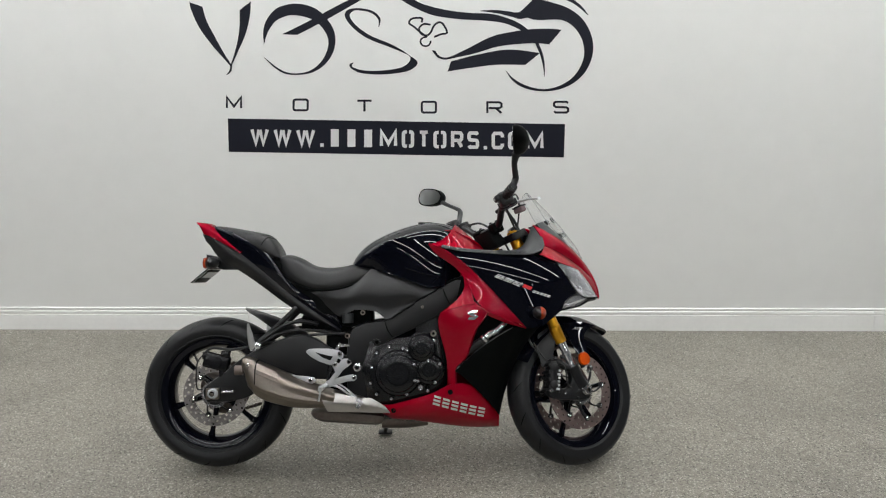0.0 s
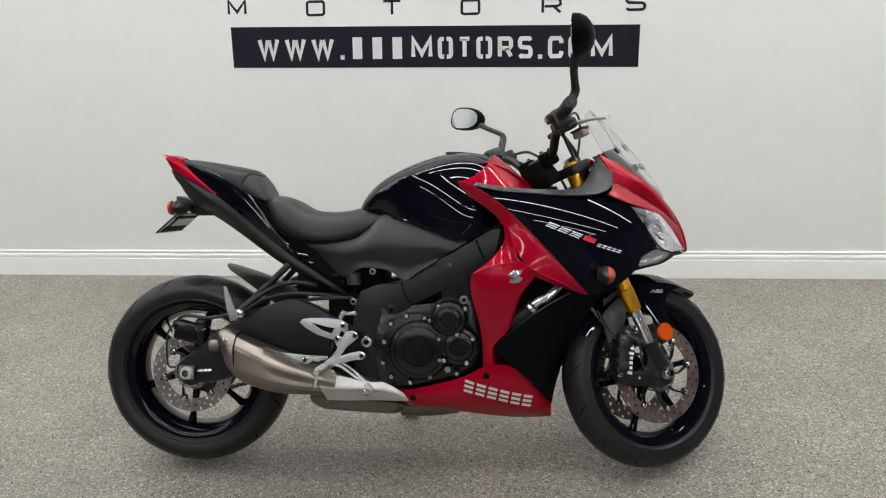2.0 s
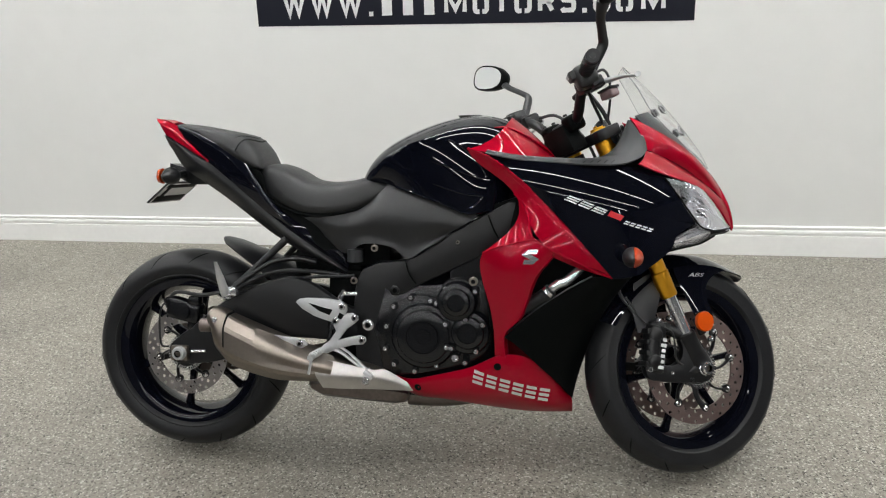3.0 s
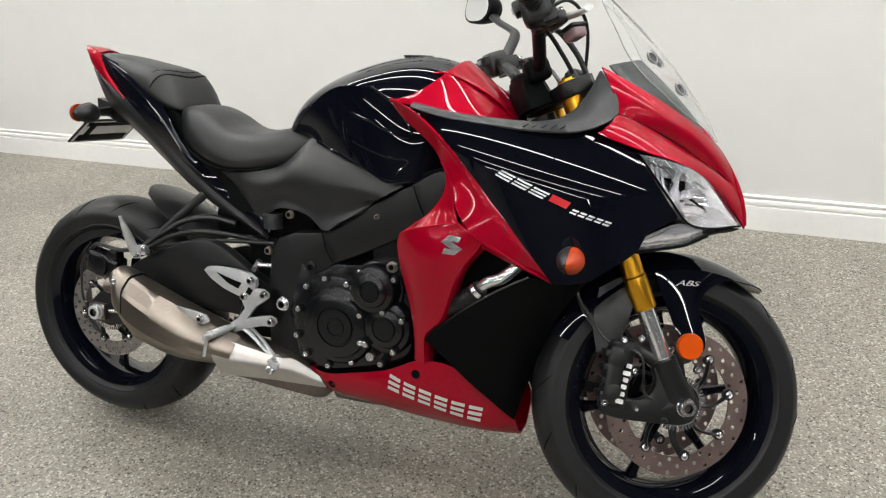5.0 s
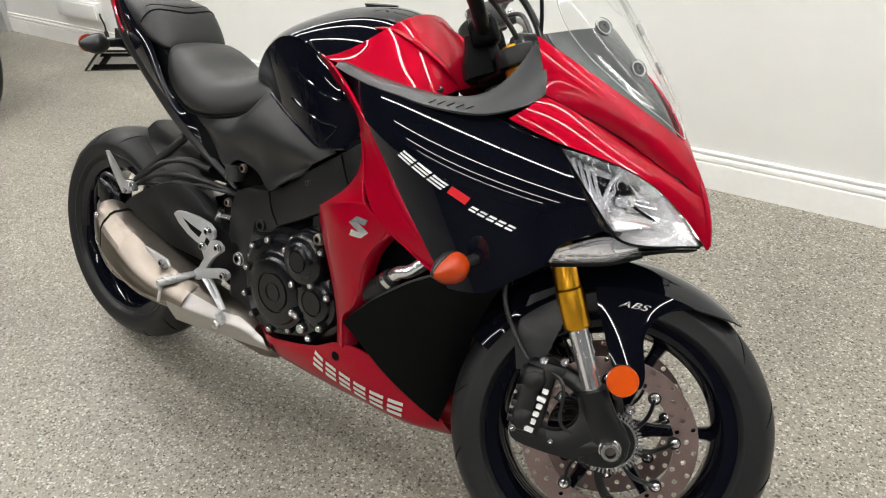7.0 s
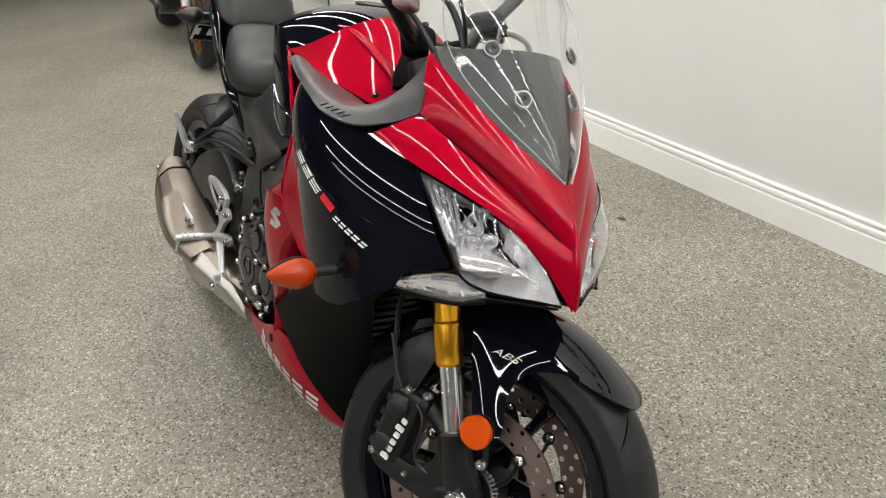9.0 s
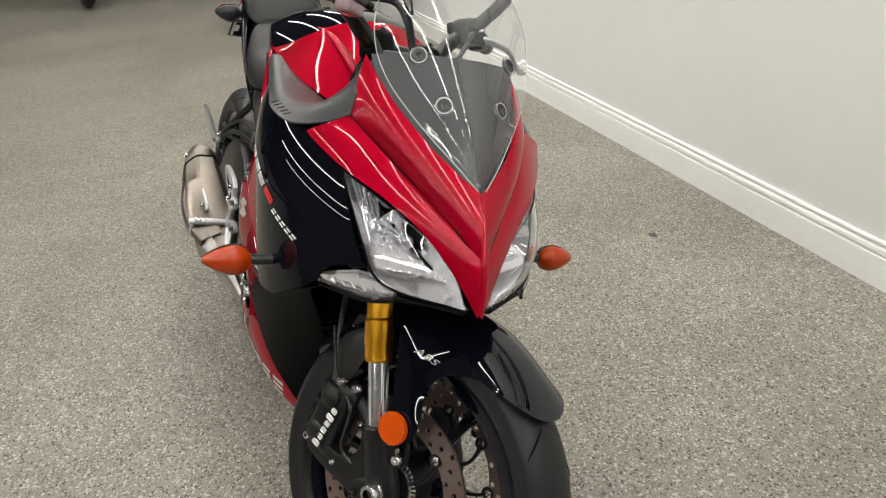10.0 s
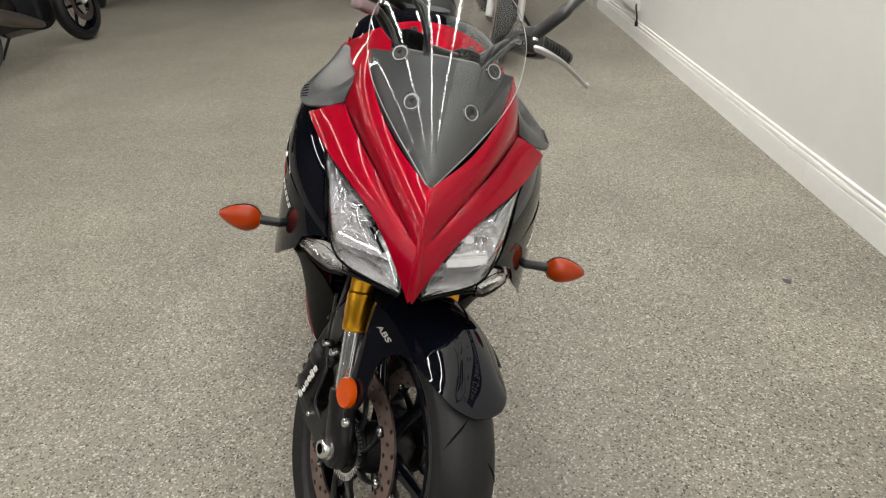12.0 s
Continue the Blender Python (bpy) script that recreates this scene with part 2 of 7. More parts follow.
# ---- materials ----
def material(name, base, rough=0.5, metal=0.0, coat=0.0, coat_rough=0.03, bump=0.0, bump_scale=300.0, spread=0.0, spread_scale=6.0, spec=0.5, wear=0.0, coat_ior=1.5):
    """A surface with its colour varied at two scales and a fine relief."""
    m = bpy.data.materials.new(name)
    m.use_nodes = True
    t = m.node_tree
    b = t.nodes["Principled BSDF"]
    b.inputs["Roughness"].default_value = rough
    b.inputs["Metallic"].default_value = metal
    b.inputs["Coat Weight"].default_value = coat
    b.inputs["Coat Roughness"].default_value = coat_rough
    b.inputs["Coat IOR"].default_value = coat_ior
    b.inputs["Specular IOR Level"].default_value = spec
    b.inputs["Base Color"].default_value = (*base, 1)
    co = t.nodes.new("ShaderNodeTexCoord")
    if spread:
        n1, n2 = t.nodes.new("ShaderNodeTexNoise"), t.nodes.new("ShaderNodeTexNoise")
        n1.inputs["Scale"].default_value, n2.inputs["Scale"].default_value = spread_scale, spread_scale * 14
        n1.inputs["Detail"].default_value = 5
        add = t.nodes.new("ShaderNodeMath")
        add.operation = "ADD"
        t.links.new(co.outputs["Object"], n1.inputs["Vector"])
        t.links.new(co.outputs["Object"], n2.inputs["Vector"])
        t.links.new(n1.outputs[0], add.inputs[0])
        t.links.new(n2.outputs[0], add.inputs[1])
        r = t.nodes.new("ShaderNodeMapRange")
        r.inputs["From Min"].default_value, r.inputs["From Max"].default_value = 0.6, 1.4
        r.inputs["To Min"].default_value, r.inputs["To Max"].default_value = 1 - spread, 1 + spread
        t.links.new(add.outputs[0], r.inputs["Value"])
        mix = t.nodes.new("ShaderNodeVectorMath")
        mix.operation = "SCALE"
        mix.inputs[0].default_value = base
        t.links.new(r.outputs[0], mix.inputs["Scale"])
        t.links.new(mix.outputs[0], b.inputs["Base Color"])
        if wear:
            q = t.nodes.new("ShaderNodeMapRange")
            q.inputs["From Min"].default_value, q.inputs["From Max"].default_value = 0.6, 1.4
            q.inputs["To Min"].default_value, q.inputs["To Max"].default_value = max(rough - wear, 0.02), min(rough + wear, 1)
            t.links.new(add.outputs[0], q.inputs["Value"])
            t.links.new(q.outputs[0], b.inputs["Roughness"])
    if bump:
        n3 = t.nodes.new("ShaderNodeTexNoise")
        n3.inputs["Scale"].default_value = bump_scale
        n3.inputs["Detail"].default_value = 3
        t.links.new(co.outputs["Object"], n3.inputs["Vector"])
        bp = t.nodes.new("ShaderNodeBump")
        bp.inputs["Strength"].default_value = bump
        bp.inputs["Distance"].default_value = 0.001
        t.links.new(n3.outputs[0], bp.inputs["Height"])
        t.links.new(bp.outputs[0], b.inputs["Normal"])
    return m


def glass(name, tint=(1, 1, 1), rough=0.0, ior=1.45):
    m = bpy.data.materials.new(name)
    m.use_nodes = True
    b = m.node_tree.nodes["Principled BSDF"]
    b.inputs["Base Color"].default_value = (*tint, 1)
    b.inputs["Transmission Weight"].default_value = 1.0
    b.inputs["Roughness"].default_value = rough
    b.inputs["IOR"].default_value = ior
    return m


def glowing(name, colour, strength):
    m = bpy.data.materials.new(name)
    m.use_nodes = True
    b = m.node_tree.nodes["Principled BSDF"]
    b.inputs["Base Color"].default_value = (0.8, 0.8, 0.8, 1)
    b.inputs["Emission Color"].default_value = (*colour, 1)
    b.inputs["Emission Strength"].default_value = strength
    return m


def flaked_floor():
    """Epoxy with broadcast chips of cream, grey, brown and black."""
    m = bpy.data.materials.new("flaked_epoxy")
    m.use_nodes = True
    t = m.node_tree
    b = t.nodes["Principled BSDF"]
    co = t.nodes.new("ShaderNodeTexCoord")
    vor = t.nodes.new("ShaderNodeTexVoronoi")
    vor.inputs["Scale"].default_value = 215
    t.links.new(co.outputs["Object"], vor.inputs["Vector"])
    sep = t.nodes.new("ShaderNodeSeparateColor")
    t.links.new(vor.outputs["Color"], sep.inputs[0])
    ramp = t.nodes.new("ShaderNodeValToRGB")
    ramp.color_ramp.interpolation = "CONSTANT"
    stops = [(0.0, (0.075, 0.068, 0.057)), (0.06, (0.145, 0.134, 0.112)), (0.15, (0.205, 0.190, 0.160)), (0.45, (0.242, 0.225, 0.190)), (0.75, (0.285, 0.266, 0.226)), (0.91, (0.44, 0.417, 0.366))]
    el = ramp.color_ramp.elements
    el[0].position, el[0].color = stops[0][0], (*stops[0][1], 1)
    el[1].position, el[1].color = stops[1][0], (*stops[1][1], 1)
    for p, c in stops[2:]:
        e = el.new(p)
        e.color = (*c, 1)
    t.links.new(sep.outputs[0], ramp.inputs[0])
    # soft patches of dust and wear
    n = t.nodes.new("ShaderNodeTexNoise")
    n.inputs["Scale"].default_value, n.inputs["Detail"].default_value, n.inputs["Roughness"].default_value = 1.7, 6, 0.6
    t.links.new(co.outputs["Object"], n.inputs["Vector"])
    r = t.nodes.new("ShaderNodeMapRange")
    r.inputs["From Min"].default_value, r.inputs["From Max"].default_value = 0.3, 0.7
    r.inputs["To Min"].default_value, r.inputs["To Max"].default_value = 0.82, 1.18
    t.links.new(n.outputs[0], r.inputs["Value"])
    mul = t.nodes.new("ShaderNodeVectorMath")
    mul.operation = "SCALE"
    t.links.new(ramp.outputs[0], mul.inputs[0])
    t.links.new(r.outputs[0], mul.inputs["Scale"])
    t.links.new(mul.outputs[0], b.inputs["Base Color"])
    q = t.nodes.new("ShaderNodeMapRange")
    q.inputs["To Min"].default_value, q.inputs["To Max"].default_value = 0.42, 0.6
    t.links.new(n.outputs[0], q.inputs["Value"])
    t.links.new(q.outputs[0], b.inputs["Roughness"])
    # clear top coat, slightly worn
    b.inputs["Specular IOR Level"].default_value = 0.3
    b.inputs["Coat Weight"].default_value = 0.18
    b.inputs["Coat IOR"].default_value = 1.42
    q2 = t.nodes.new("ShaderNodeMapRange")
    q2.inputs["To Min"].default_value, q2.inputs["To Max"].default_value = 0.14, 0.3
    t.links.new(n.outputs[0], q2.inputs["Value"])
    t.links.new(q2.outputs[0], b.inputs["Coat Roughness"])
    bp = t.nodes.new("ShaderNodeBump")
    bp.inputs["Strength"].default_value, bp.inputs["Distance"].default_value = 0.13, 0.0012
    t.links.new(sep.outputs[1], bp.inputs["Height"])
    t.links.new(bp.outputs[0], b.inputs["Normal"])
    return m


def candy_red():
    """A metal-flake red under clear lacquer."""
    m = material("candy_red", (0.35, 0.0013, 0.0160), 0.40, 0.40, 0.85, 0.018, spec=0.05, coat_ior=1.37)
    t = m.node_tree
    b = t.nodes["Principled BSDF"]
    co = t.nodes.new("ShaderNodeTexCoord")
    b.inputs["Specular Tint"].default_value = (0.3, 0.01, 0.02, 1)
    v = t.nodes.new("ShaderNodeTexVoronoi")
    v.inputs["Scale"].default_value = 2600
    t.links.new(co.outputs["Object"], v.inputs["Vector"])
    bp = t.nodes.new("ShaderNodeBump")
    bp.inputs["Strength"].default_value, bp.inputs["Distance"].default_value = 0.05, 0.0003
    t.links.new(v.outputs["Distance"], bp.inputs["Height"])
    t.links.new(bp.outputs[0], b.inputs["Normal"])
    return m


RED = candy_red()
GLOSS = material("gloss_black_paint", (0.0030, 0.0036, 0.0070), 0.3, 0.0, 1.0, 0.01, spec=0.0, coat_ior=1.44)
MATTE = material("matte_black_plastic", (0.0095, 0.0101, 0.0112), 0.35, spec=0.5, bump=0.2, bump_scale=900, spread=0.15, spread_scale=5, wear=0.05)
SATIN = material("satin_black_paint", (0.0044, 0.0047, 0.0056), 0.38, spec=0.42, bump=0.02, bump_scale=500, spread=0.12, wear=0.05)
FLAT = material("flat_black_panel", (0.0028, 0.0034, 0.0034), 0.5, spec=0.045, bump=0.15, bump_scale=700, spread=0.15, wear=0.05)
ENGINE = material("black_engine_paint", (0.0034, 0.0038, 0.0050), 0.22, spec=0.5, bump=0.0, bump_scale=900, spread=0.1, wear=0.03)
RUBBER = material("tyre_rubber", (0.0105, 0.0110, 0.0122), 0.42, spec=0.30, bump=0.3, bump_scale=240, spread=0.25, spread_scale=9, wear=0.08)
VINYL = material("seat_vinyl", (0.0075, 0.0080, 0.0087), 0.40, spec=0.5, bump=0.35, bump_scale=1100, spread=0.1, wear=0.05)
TRIM = material("grey_trim_plastic", (0.025, 0.027, 0.029), 0.36, bump=0.2, bump_scale=900, spread=0.1, wear=0.06)
GOLD = material("gold_anodised", (0.8, 0.4, 0.03), 0.3, 1.0)
CHROME = material("chrome", (0.86, 0.87, 0.9), 0.14, 0.9)
SILVER = material("silver_alloy", (0.56, 0.57, 0.58), 0.36, 0.65, bump=0.15, bump_scale=500, spread=0.08, wear=0.08)
STEEL = material("warm_brushed_steel", (0.24, 0.21, 0.18), 0.33, 1.0, spread=0.10, spread_scale=7, wear=0.05, bump=0.05, bump_scale=260)
SHINE = material("polished_steel", (0.44, 0.425, 0.405), 0.33, 1.0, spread=0.06, wear=0.05)
DARKSTEEL = material("browned_steel", (0.17, 0.145, 0.13), 0.42, 0.9, spread=0.25, wear=0.1)
DISC = material("brake_disc_steel", (0.27, 0.2, 0.185), 0.38, 0.95, spread=0.15, spread_scale=20, wear=0.08)
REARDISC = material("bright_disc_steel", (0.33, 0.31, 0.305), 0.32, 0.9, spread=0.12, spread_scale=20, wear=0.08)
COPPER = material("heat_tinted_pipe", (0.33, 0.2, 0.13), 0.3, 1.0, spread=0.25, wear=0.1)
AMBER = material("amber_lens", (0.38, 0.034, 0.0), 0.3, 0.0, 0.3, 0.05, bump=0.6, bump_scale=420, spec=0.25)
REFLECT = material("orange_reflector", (0.58, 0.068, 0.0), 0.3, 0.0, 0.25, 0.05, bump=0.4, bump_scale=500, spec=0.25)
TAILRED = material("red_tail_lens", (0.42, 0.006, 0.012), 0.15, 0.0, 1.0)
MIRROR = material("mirror_glass", (0.85, 0.87, 0.88), 0.02, 1.0)
WHITE = material("white_marking", (0.72, 0.72, 0.72), 0.4, spread=0.04)
SILVERMARK = material("silver_marking", (0.62, 0.6, 0.58), 0.4, 0.3, spread=0.05)
REDMARK = material("red_marking", (0.6, 0.01, 0.02), 0.35)
BOLT = material("bright_bolt", (0.72, 0.72, 0.73), 0.25, 1.0)
SMOKED = material("pinkish_cup_plastic", (0.26, 0.18, 0.19), 0.22, 0.0, 0.4, spread=0.08)
CLEAR = glass("clear_screen", (0.97, 0.98, 0.98), 0.0, 1.36)
# opaque pale grey: the bright glint of the screen's edge as colour
RIMGLINT = material("painted_edge_glint", (0.36, 0.38, 0.38), 0.2)
LENS = glass("clear_lens", (0.98, 0.98, 1.0))
BOWL = material("lamp_reflector", (0.92, 0.92, 0.94), 0.08, 0.85)
LAMPSILVER = material("bright_lamp_silver", (0.86, 0.86, 0.87), 0.12, 0.8)
WALLPAINT = material("white_wall_paint", (0.775, 0.78, 0.76), 0.55, bump=0.12, bump_scale=160, spread=0.02, spread_scale=0.7)
DARKWALL = material("charcoal_wall_paint", (0.055, 0.055, 0.058), 0.7, bump=0.1, bump_scale=160, spread=0.05, spread_scale=0.7)
CEILPAINT = material("dark_ceiling_paint", (0.06, 0.06, 0.062), 0.8, bump=0.1, bump_scale=120, spread=0.02)
BASEPAINT = material("white_gloss_baseboard", (0.88, 0.88, 0.86), 0.3, bump=0.05, bump_scale=40, spread=0.03, spread_scale=3)
NAVY = material("navy_vinyl_sheet", (0.0085, 0.0095, 0.017), 0.45, spec=0.25, spread=0.06, spread_scale=3)
FLOOR = flaked_floor()
GLOW = glowing("lit_tube", (0.985, 0.985, 0.97), LAMP_POWER)
ENAMEL = material("white_enamel", (0.8, 0.8, 0.8), 0.35, spread=0.02)
RUST = material("gold_cast_wheel", (0.3, 0.17, 0.06), 0.4, 0.7, spread=0.1)
GREYPLASTIC = material("grey_conduit", (0.45, 0.45, 0.45), 0.45, spread=0.05)

# ---- the room ----
x0, x1 = ROOM_X
y0, y1 = ROOM_Y


def slab(name, lo, hi, mat, label):
    c = [(a + b) / 2 for a, b in zip(lo, hi)]
    s = [b - a for a, b in zip(lo, hi)]
    ob = part(name, box(c, s), mat)
    return tagged(ob, label, name.split("_")[0], kind="structure")


slab("floor", (x0, y0, -0.15), (x1, y1, 0), FLOOR, "flecked beige and grey epoxy showroom floor")
slab("wall_north", (x0 - 0.15, y1, -0.15), (x1 + 0.15, y1 + 0.15, ROOM_Z), WALLPAINT, "plain smooth white-painted showroom wall")
slab("wall_south", (x0 - 0.15, y0 - 0.15, -0.15), (x1 + 0.15, y0, ROOM_Z), DARKWALL, "plain charcoal-painted showroom wall")
slab("wall_west", (x0 - 0.15, y0, -0.15), (x0, y1, ROOM_Z), DARKWALL, "plain charcoal-painted showroom wall")
slab("wall_east", (x1, y0, -0.15), (x1 + 0.15, y1, ROOM_Z), DARKWALL, "plain charcoal-painted showroom wall")
slab("ceiling", (x0 - 0.15, y0 - 0.15, ROOM_Z), (x1 + 0.15, y1 + 0.15, ROOM_Z + 0.15), CEILPAINT, "flat dark-painted ceiling over the showroom")

# skirting: a moulded profile in lengths, with open joints between them
PROFILE = [(0, 0), (0.017, 0), (0.017, 0.090), (0.0165, 0.094), (0.0145, 0.0965), (0.0085, 0.097), (0.0085, 0.1005), (0.0145, 0.102), (0.0155, 0.106), (0.0155, 0.113), (0.0135, 0.1185), (0.0095, 0.121), (0.0055, 0.1215), (0.0055, 0.125), (0.0095, 0.1265), (0.011, 0.130), (0.011, 0.135), (0.008, 0.1385), (0.0, 0.139)]
JOINTS = [x0, -8.6, -4.8, -0.876, 2.995, x1]
for a, b in zip(JOINTS, JOINTS[1:]):
    rings = [[(x, y1 - d, h * 1.03) for d, h in PROFILE] for x in (a + 0.0012, b - 0.0012)]
    ob = part("baseboard", loft(rings), BASEPAINT, angle=25)
    tagged(ob, "white gloss moulded skirting board along the wall foot", "baseboard", kind="structure")


# ceiling lamps: long lit diffusers under shallow white trays
def tube_lamp(m, length=2.54):
    lamp = thing("ceiling_light", "long white ceiling batten with a lit diffuser", "ceiling light", m, "rows of ceiling lights")
    part("tray", loft([[(x, -0.06, 0.0), (x, 0.06, 0.0), (x, 0.045, -0.045), (x, -0.045, -0.045)] for x in (-length / 2 - 0.02, length / 2 + 0.02)]), ENAMEL, lamp)
    part("lit_diffuser", loft([[(x, 0.040 * math.cos(a), -0.0455 + 0.022 * math.sin(a)) for a in np.linspace(math.pi, 2 * math.pi, 9)] for x in (-length / 2, length / 2)]), GLOW, lamp)
    for s in (-1, 1):
        part("end_cap", loft([[(s * length / 2 + d, 0.044 * math.cos(a), -0.0455 + 0.025 * math.sin(a)) for a in np.linspace(math.pi, 2 * math.pi, 9)] for d in (0.0, s * 0.015)]), ENAMEL, lamp)
    return lamp


first = None
for yy in LAMP_ROWS:
    for xx in LAMP_X:
        m = pose(xx, yy, ROOM_Z - 0.002)
        if first is None:
            first = tube_lamp(m)
        else:
            copy_thing(first, m)


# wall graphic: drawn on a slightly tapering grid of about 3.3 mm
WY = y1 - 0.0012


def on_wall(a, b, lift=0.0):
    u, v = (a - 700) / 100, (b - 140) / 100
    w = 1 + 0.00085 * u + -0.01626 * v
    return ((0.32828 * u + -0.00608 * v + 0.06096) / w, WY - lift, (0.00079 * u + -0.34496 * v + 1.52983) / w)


def sheet(a, b, closed_run=False):
    """A thin cut-out between two runs of points on the wall."""
    n = len(a)
    v = [tuple(p) for p in np.vstack([a, b])]
    v += [(x, y + 0.0009, z) for x, y, z in v]
    last = n if closed_run else n - 1
    f = [(i, (i + 1) % n, n + (i + 1) % n, n + i) for i in range(last)]
    f += [tuple(2 * n + k for k in q[::-1]) for q in f[:last]]
    if closed_run:
        for o in (0, n):
            f += [(o + i, o + (i + 1) % n, 2 * n + o + (i + 1) % n, 2 * n + o + i) for i in range(n)]
    else:
        rim = list(range(n)) + [n + i for i in range(n - 1, -1, -1)]
        f += [(p, q, 2 * n + q, 2 * n + p) for p, q in zip(rim, rim[1:] + rim[:1])]
    return v, f


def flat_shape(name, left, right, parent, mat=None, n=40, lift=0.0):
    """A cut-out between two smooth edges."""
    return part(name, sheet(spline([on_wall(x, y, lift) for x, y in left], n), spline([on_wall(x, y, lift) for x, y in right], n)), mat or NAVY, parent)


def ribbon(points, width, round_trip=False):
    """The two edges of an even band along a line of (x, y), with mitred corners."""
    p = np.array(points, float)
    k = len(p)
    left, right = [], []
    for i in range(k):
        a, b = p[(i - 1) % k] if (i or round_trip) else p[i], p[(i + 1) % k] if (i < k - 1 or round_trip) else p[i]
        d0, d1 = p[i] - a, b - p[i]
        d0 = d0 / np.linalg.norm(d0) if np.any(d0) else d1 / np.linalg.norm(d1)
        d1 = d1 / np.linalg.norm(d1) if np.any(d1) else d0
        nrm = np.array((-(d0 + d1)[1], (d0 + d1)[0]))
        nrm /= np.linalg.norm(nrm)
        size = width / 2 / max(0.45, nrm @ np.array((-d0[1], d0[0])))
        left.append(p[i] + nrm * size)
        right.append(p[i] - nrm * size)
    return left, right


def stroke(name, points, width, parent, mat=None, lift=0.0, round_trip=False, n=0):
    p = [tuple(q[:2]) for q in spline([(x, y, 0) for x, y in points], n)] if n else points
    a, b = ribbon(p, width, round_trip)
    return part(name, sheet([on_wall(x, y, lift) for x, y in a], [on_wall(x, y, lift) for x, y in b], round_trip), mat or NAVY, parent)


def corners(w, h, r):
    """A rounded rectangle about the origin."""
    return [(cx * (w - r) + r * math.cos(t), cy * (h - r) + r * math.sin(t)) for cx, cy, t0 in ((1, 1, 0), (-1, 1, 1), (-1, -1, 2), (1, -1, 3)) for t in np.linspace(t0 * 1.5708, (t0 + 1) * 1.5708, 5)]


# letters as bent bands in a cell from 0 to 1 across and down
def glyph(ch, w, h):
    ring = [(0.5 + x, 0.5 + y) for x, y in corners(0.5, 0.5, 0.16)]
    half = [(0.62, 0)] + ring[15:] + ring[:5] + [(0.62, 1)]
    return {
        "W": [[(0, 0), (0.25, 1), (0.46, 0.02)], [(0.52, 0.02), (0.74, 1), (1, 0)]],
        "M": [[(0, 1), (0, 0), (0.5, 0.85), (1, 0), (1, 1)]],
        "T": [[(0, 0), (1, 0)], [(0.5, 0), (0.5, 1)]],
        "R": [[(0, 1), (0, 0), (0.85, 0), (1, 0.12), (1, 0.42), (0.85, 0.54), (0.1, 0.54)], [(0.6, 0.54), (1, 1)]],
        "S": [[(1, 0.12), (0.88, 0), (0.12, 0), (0, 0.12), (0, 0.36), (0.12, 0.48), (0.88, 0.52), (1, 0.64), (1, 0.88), (0.88, 1), (0.12, 1), (0, 0.88)]],
        "C": [[(1, 0.28), (1, 0.14), (0.86, 0), (0.14, 0), (0, 0.14), (0, 0.86), (0.14, 1), (0.86, 1), (1, 0.86), (1, 0.72)]],
        "O": [ring],
        "()": [half, [(1 - x, y) for x, y in half]],
        "|": [[(0.5, 0), (0.5, 1)]],
        ".": [[(0, 0.5), (1, 0.5)]],
    }[ch]


def letter(ch, x0, y0, w, h, thick, parent, mat, lift):
    holder = None
    for run in glyph(ch, w, h):
        pts = [(x0 + x * w, y0 + y * h) for x, y in run]
        ob = stroke("letter", pts, thick, holder or parent, mat, lift, ch == "O")
        holder = holder or ob


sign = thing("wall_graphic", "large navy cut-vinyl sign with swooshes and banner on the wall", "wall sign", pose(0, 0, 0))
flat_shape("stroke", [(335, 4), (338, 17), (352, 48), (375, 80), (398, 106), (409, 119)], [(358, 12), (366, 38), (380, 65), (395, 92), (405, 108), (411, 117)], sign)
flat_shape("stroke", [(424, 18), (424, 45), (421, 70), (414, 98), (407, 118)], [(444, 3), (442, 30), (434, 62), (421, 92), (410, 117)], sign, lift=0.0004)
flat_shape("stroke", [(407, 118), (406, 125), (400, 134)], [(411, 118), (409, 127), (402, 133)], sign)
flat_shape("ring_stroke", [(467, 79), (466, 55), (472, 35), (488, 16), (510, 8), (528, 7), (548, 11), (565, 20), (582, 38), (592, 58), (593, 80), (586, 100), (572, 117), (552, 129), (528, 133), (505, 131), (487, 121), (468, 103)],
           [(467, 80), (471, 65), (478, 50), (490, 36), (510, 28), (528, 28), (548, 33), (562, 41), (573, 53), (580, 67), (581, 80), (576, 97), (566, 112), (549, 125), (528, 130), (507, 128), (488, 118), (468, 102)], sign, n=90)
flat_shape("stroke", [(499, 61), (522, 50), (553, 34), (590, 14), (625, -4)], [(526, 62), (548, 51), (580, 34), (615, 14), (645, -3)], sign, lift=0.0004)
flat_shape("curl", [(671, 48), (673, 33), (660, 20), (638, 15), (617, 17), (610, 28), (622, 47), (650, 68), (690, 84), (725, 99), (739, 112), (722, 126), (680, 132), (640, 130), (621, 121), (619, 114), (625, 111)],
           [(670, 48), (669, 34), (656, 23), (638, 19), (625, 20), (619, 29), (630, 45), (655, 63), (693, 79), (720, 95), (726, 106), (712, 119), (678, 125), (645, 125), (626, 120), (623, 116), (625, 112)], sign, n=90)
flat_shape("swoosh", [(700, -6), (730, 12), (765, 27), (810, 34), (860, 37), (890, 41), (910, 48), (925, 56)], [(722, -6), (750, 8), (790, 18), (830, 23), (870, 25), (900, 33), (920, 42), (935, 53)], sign)
